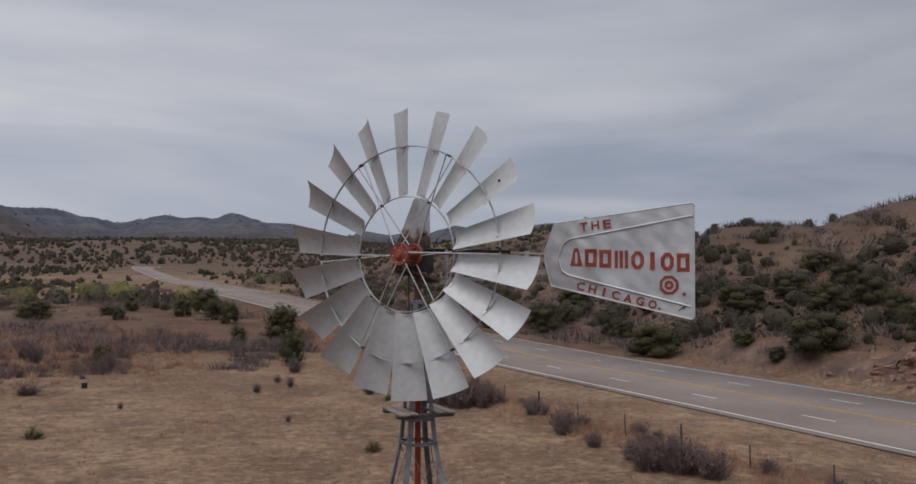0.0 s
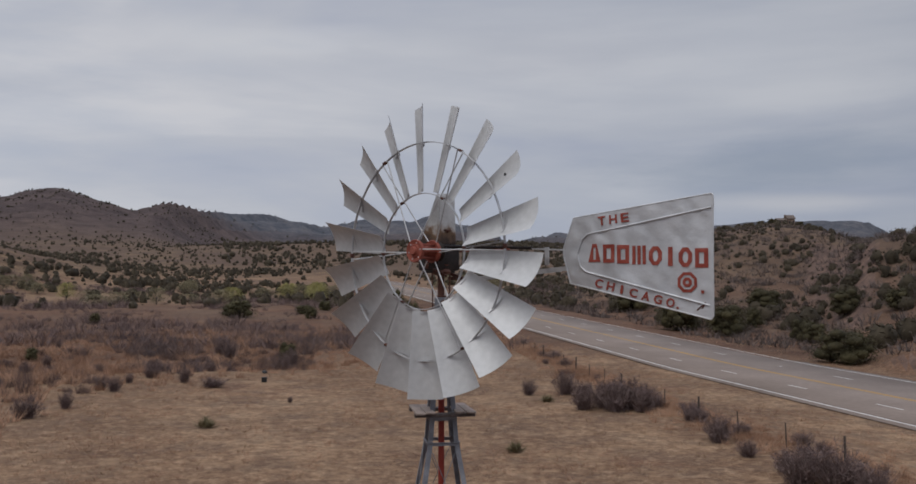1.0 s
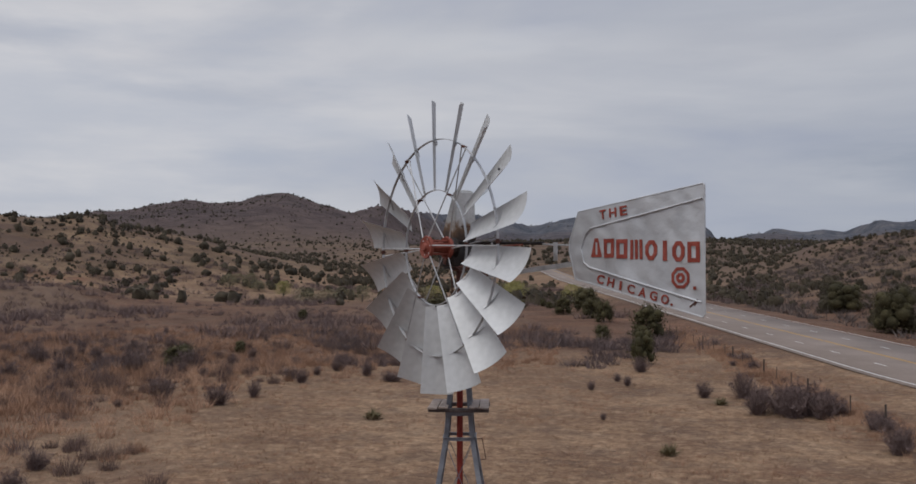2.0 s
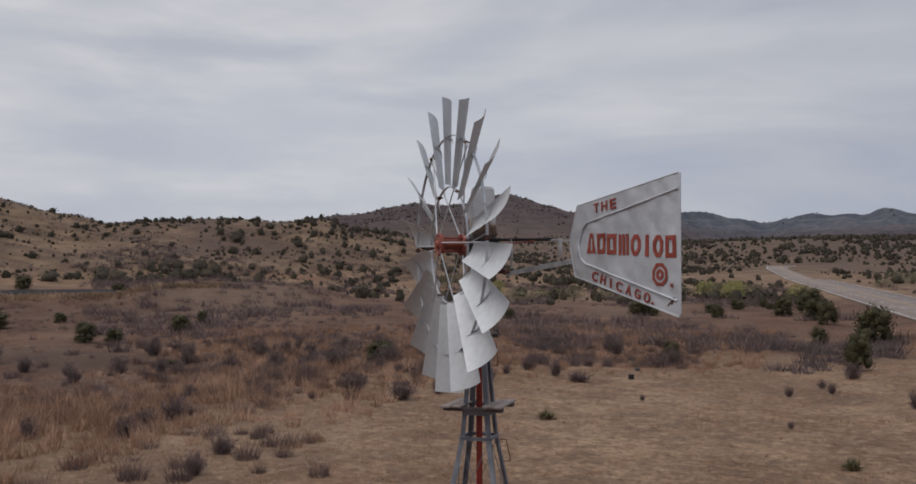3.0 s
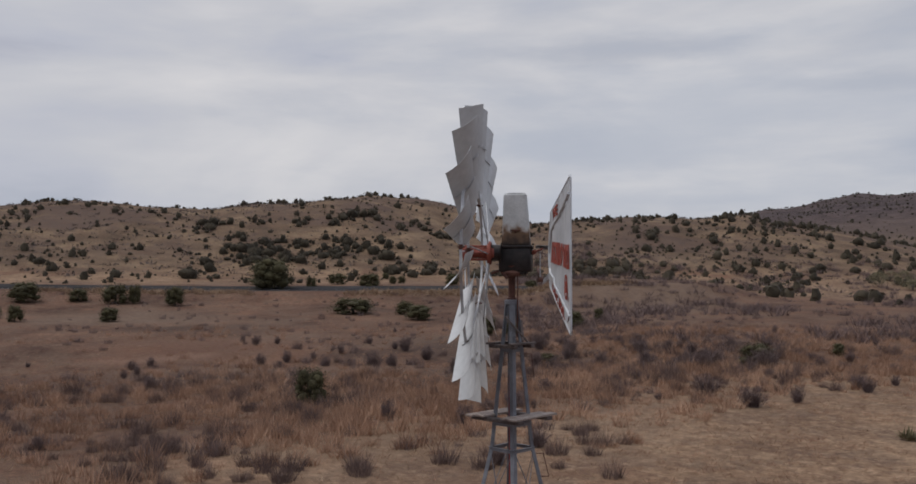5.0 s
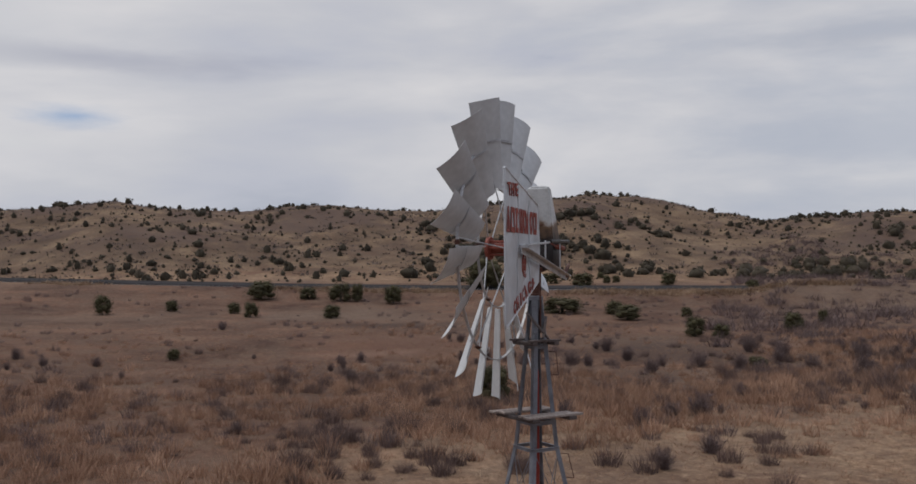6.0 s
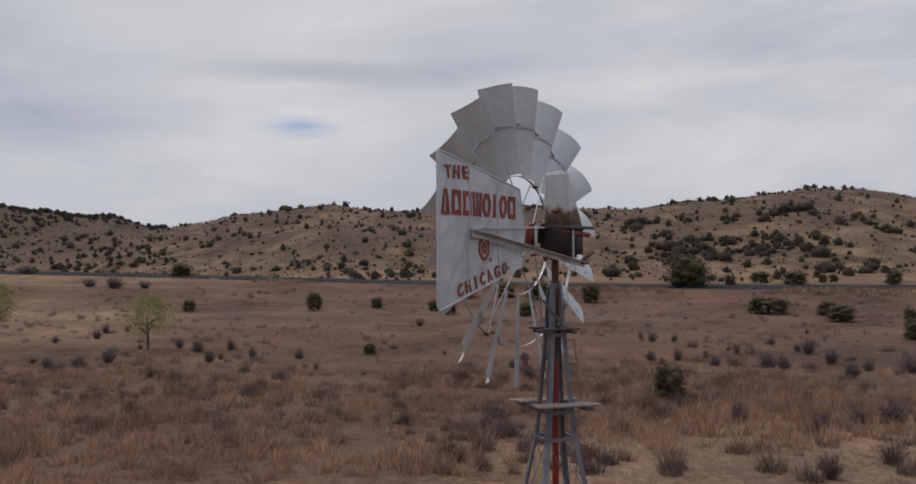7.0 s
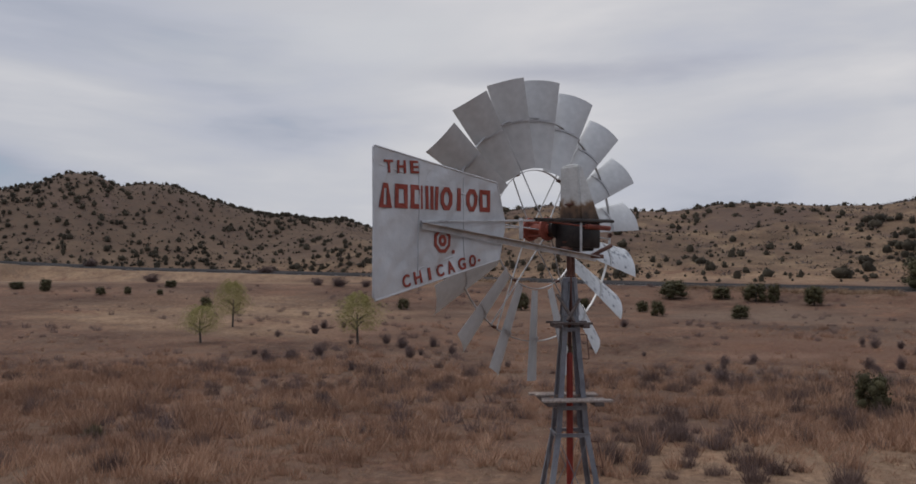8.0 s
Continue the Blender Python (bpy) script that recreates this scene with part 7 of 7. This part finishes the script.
# ---- fence, box and rocks ----
def make_fence():
    """Old wooden posts and steel stays with four strands of wire, along the highway."""
    fence = empty("wire_fence", pose(0, 0, 0), "old wire fence with thin wooden posts along the highway", "fence")
    rng = random.Random(8)
    tops = []
    for k in range(34):
        s = -62 + 5.1 * k
        off = float(fence_off(s))
        x, y = ROAD_POINT[0] + ROAD_WAY[0] * s + ROAD_SIDE[0] * off, ROAD_POINT[1] + ROAD_WAY[1] * s + ROAD_SIDE[1] * off
        z = float(land(x, y))
        lean = Vector((rng.uniform(-0.06, 0.06), rng.uniform(-0.06, 0.06), 0))
        stout = k % 3 == 0
        high = rng.uniform(1.3, 1.5) if stout else rng.uniform(1.15, 1.3)
        bm = bmesh.new()
        rod(bm, (x, y, z - 0.3), Vector((x, y, z + high)) + lean, 0.075 if stout else 0.04, 0.06 if stout else 0.035, 8)
        part("post", bm, M["post"], fence)
        tops.append(Vector((x, y, z)))
    for level in (0.35, 0.62, 0.88, 1.1):
        bm = bmesh.new()
        for a, b in zip(tops, tops[1:]):
            mid = (a + b) / 2 + Vector((0, 0, level - 0.02))
            rod(bm, a + Vector((0, 0, level)), mid, 0.004, sides=4)
            rod(bm, mid, b + Vector((0, 0, level)), 0.004, sides=4)
        part("wire", bm, M["wire"], fence)
    far = empty("wire_fence", pose(0, 0, 0), "wire fence with thin posts on the far side of the highway", "fence")
    tops = []
    for k in range(30):
        s = -40 + 5.5 * k
        off = 12.3 + 7.5
        x, y = ROAD_POINT[0] + ROAD_WAY[0] * s + ROAD_SIDE[0] * off, ROAD_POINT[1] + ROAD_WAY[1] * s + ROAD_SIDE[1] * off
        z = float(land(x, y))
        bm = bmesh.new()
        rod(bm, (x, y, z - 0.3), (x + rng.uniform(-0.05, 0.05), y, z + 1.25), 0.05, 0.04, 8)
        part("post", bm, M["post"], far)
        tops.append(Vector((x, y, z)))
    for level in (0.45, 0.8, 1.1):
        bm = bmesh.new()
        for a, b in zip(tops, tops[1:]):
            rod(bm, a + Vector((0, 0, level)), b + Vector((0, 0, level)), 0.004, sides=4)
        part("wire", bm, M["wire"], far)


def make_box():
    x, y = -27.9, 61.0
    crate = empty("utility_box", pose(x, y, float(land(x, y)), 0, 0, 20), "small black utility box standing in the grass", "box")
    bm = bmesh.new()
    box(bm, (0.46, 0.38, 0.40), pose(0, 0, 0.20), 0.03)
    part("body", bm, M["black"], crate)
    bm = bmesh.new()
    box(bm, (0.51, 0.43, 0.05), pose(0, 0, 0.42), 0.015)
    part("lid", bm, M["black"], crate)
    bm = bmesh.new()
    bmesh.ops.create_icosphere(bm, subdivisions=2, radius=0.3)
    for v in bm.verts:
        v.co *= 1 + 0.35 * noise.noise(v.co * 4)
        v.co.z *= 0.7
    x, y = -30.5, 67.6
    tagged(part("stone", bm, M["black"], None, m=pose(x, y, float(land(x, y)) + 0.1)), "dark stone lying in dry grass", "stone")


def make_rocks():
    """Broken red rock in the cutting beside the highway: a blocky face, and boulders at its foot."""
    bm = bmesh.new()
    ns, nh = 120, 22
    grid = []
    for i in range(ns + 1):
        s = -52 + 46 * i / ns
        high = 6.0 * float(ss(-10, -24, s)) * (0.75 + 0.5 * float(value_noise(np.array(s / 7), np.array(3.3)))) + 0.2
        row = []
        for k in range(nh + 1):
            h = high * k / nh
            p = Vector((s * 0.45, h * 0.75, 0.0))
            cell = noise.cell_vector(Vector((s * 0.85 + 0.5 * noise.noise(p), h * 0.5 + 0.4 * noise.noise(p * 1.7), 1.0)))
            off = 12.3 + 4.6 + 0.48 * h + 0.9 * (cell.x - 0.5) + 0.7 * noise.noise(p * 2.0) + 0.25 * noise.noise(p * 6.0)
            if k == nh:
                off += 2.5
            x, y = ROAD_POINT[0] + ROAD_WAY[0] * s + ROAD_SIDE[0] * off, ROAD_POINT[1] + ROAD_WAY[1] * s + ROAD_SIDE[1] * off
            base = float(road_level(y)) + 0.1
            row.append(bm.verts.new((x, y, base + h - (0.7 if k == 0 else 0.0) + 0.3 * (cell.y - 0.5) * (0 < k < nh))))
        grid.append(row)
    for i in range(ns):
        for k in range(nh):
            bm.faces.new((grid[i][k], grid[i + 1][k], grid[i + 1][k + 1], grid[i][k + 1]))
    tagged(part("rock_face", bm, M["rock"], None, smooth=False), "broken reddish brown rock face of the road cutting", "rock", kind="structure")
    rng = random.Random(3)
    for k in range(36):
        s = rng.uniform(-46, -8)
        off = 12.3 + 3.6 + abs(rng.gauss(0, 0.9))
        x, y = ROAD_POINT[0] + ROAD_WAY[0] * s + ROAD_SIDE[0] * off, ROAD_POINT[1] + ROAD_WAY[1] * s + ROAD_SIDE[1] * off
        size = rng.uniform(0.12, 0.5)
        bm = bmesh.new()
        bmesh.ops.create_icosphere(bm, subdivisions=2, radius=1.0)
        shift = Vector((rng.uniform(0, 50), rng.uniform(0, 50), 0))
        for v in bm.verts:
            n = noise.noise(v.co * 1.3 + shift) * 0.5 + noise.noise(v.co * 3.1 + shift) * 0.22
            v.co = v.co * (1 + n)
        m = pose(x, y, float(land(x, y)) + 0.1 * size, rng.uniform(-25, 25), rng.uniform(-25, 25), rng.uniform(0, 360)) @ Matrix.Diagonal((size, size * rng.uniform(0.6, 1), size * rng.uniform(0.5, 0.9), 1))
        tagged(part("boulder", bm, M["rock"], None, smooth=False, m=m), "broken reddish brown boulder below the rock face", "rock", "rocks in the cutting")


def gable_roof(bm, long, deep, eave, high, over=0.35, thick=0.14):
    """A pitched roof of two thick slopes, its ridge along x, its eaves at that height."""
    for side in (-1, 1):
        run = deep / 2 + over
        drop = high * over / (deep / 2)
        top = [(-long / 2 - over, 0, eave + high), (long / 2 + over, 0, eave + high)]
        low = [(-long / 2 - over, side * run, eave - drop), (long / 2 + over, side * run, eave - drop)]
        outer = [bm.verts.new(Vector(p) + Vector((0, 0, thick))) for p in (*top, *low[::-1])]
        inner = [bm.verts.new(p) for p in (*top, *low[::-1])]
        bm.faces.new(outer)
        bm.faces.new(inner[::-1])
        for k in range(4):
            j = (k + 1) % 4
            bm.faces.new((outer[k], outer[j], inner[j], inner[k]))


def make_house():
    """A small brown house on the crest of the hill beyond the highway."""
    x, y = 79.3, 433.0
    ground = float(np.min(land(np.array([x - 3, x + 3, x, x]), np.array([y, y, y - 3, y + 3]))))
    house = empty("house", pose(x, y, ground - 0.5, 0, 0, 14), "small brown stone house on the crest of the hill", "house")
    for name, cx, long, deep, eave, peak in (("wing", -1.9, 4.4, 4.0, 2.3, 0.9), ("wall", 2.3, 3.4, 4.4, 3.2, 1.5)):
        bm = bmesh.new()
        base = [(-long / 2, -deep / 2), (long / 2, -deep / 2), (long / 2, deep / 2), (-long / 2, deep / 2)]
        lo, hi = [bm.verts.new((px, py, -1.0)) for px, py in base], [bm.verts.new((px, py, eave)) for px, py in base]
        ends = [bm.verts.new((-long / 2, 0, eave + peak)), bm.verts.new((long / 2, 0, eave + peak))]
        bm.faces.new((lo[0], lo[1], hi[1], hi[0]))
        bm.faces.new((lo[2], lo[3], hi[3], hi[2]))
        bm.faces.new((lo[1], lo[2], hi[2], ends[1], hi[1]))
        bm.faces.new((lo[3], lo[0], hi[0], ends[0], hi[3]))
        bm.faces.new(lo[::-1])
        body = part(name, bm, M["house_wall"], house, smooth=False, m=pose(cx, 0, 0))
        bm = bmesh.new()
        gable_roof(bm, long, deep, eave, peak)
        part("roof", bm, M["house_roof"], body, smooth=False)
        for wx in (-0.25 * long, 0.25 * long):
            bm = bmesh.new()
            box(bm, (0.8, 0.10, 1.0), pose(wx, -deep / 2 - 0.02, 1.35), 0.02)
            part("window", bm, M["black"], body)
    bm = bmesh.new()
    box(bm, (0.6, 0.6, 2.2), pose(0.4, 0.6, 3.9), 0.04)
    part("chimney", bm, M["house_wall"], house)


make_fence()
make_box()
make_house()
make_rocks()
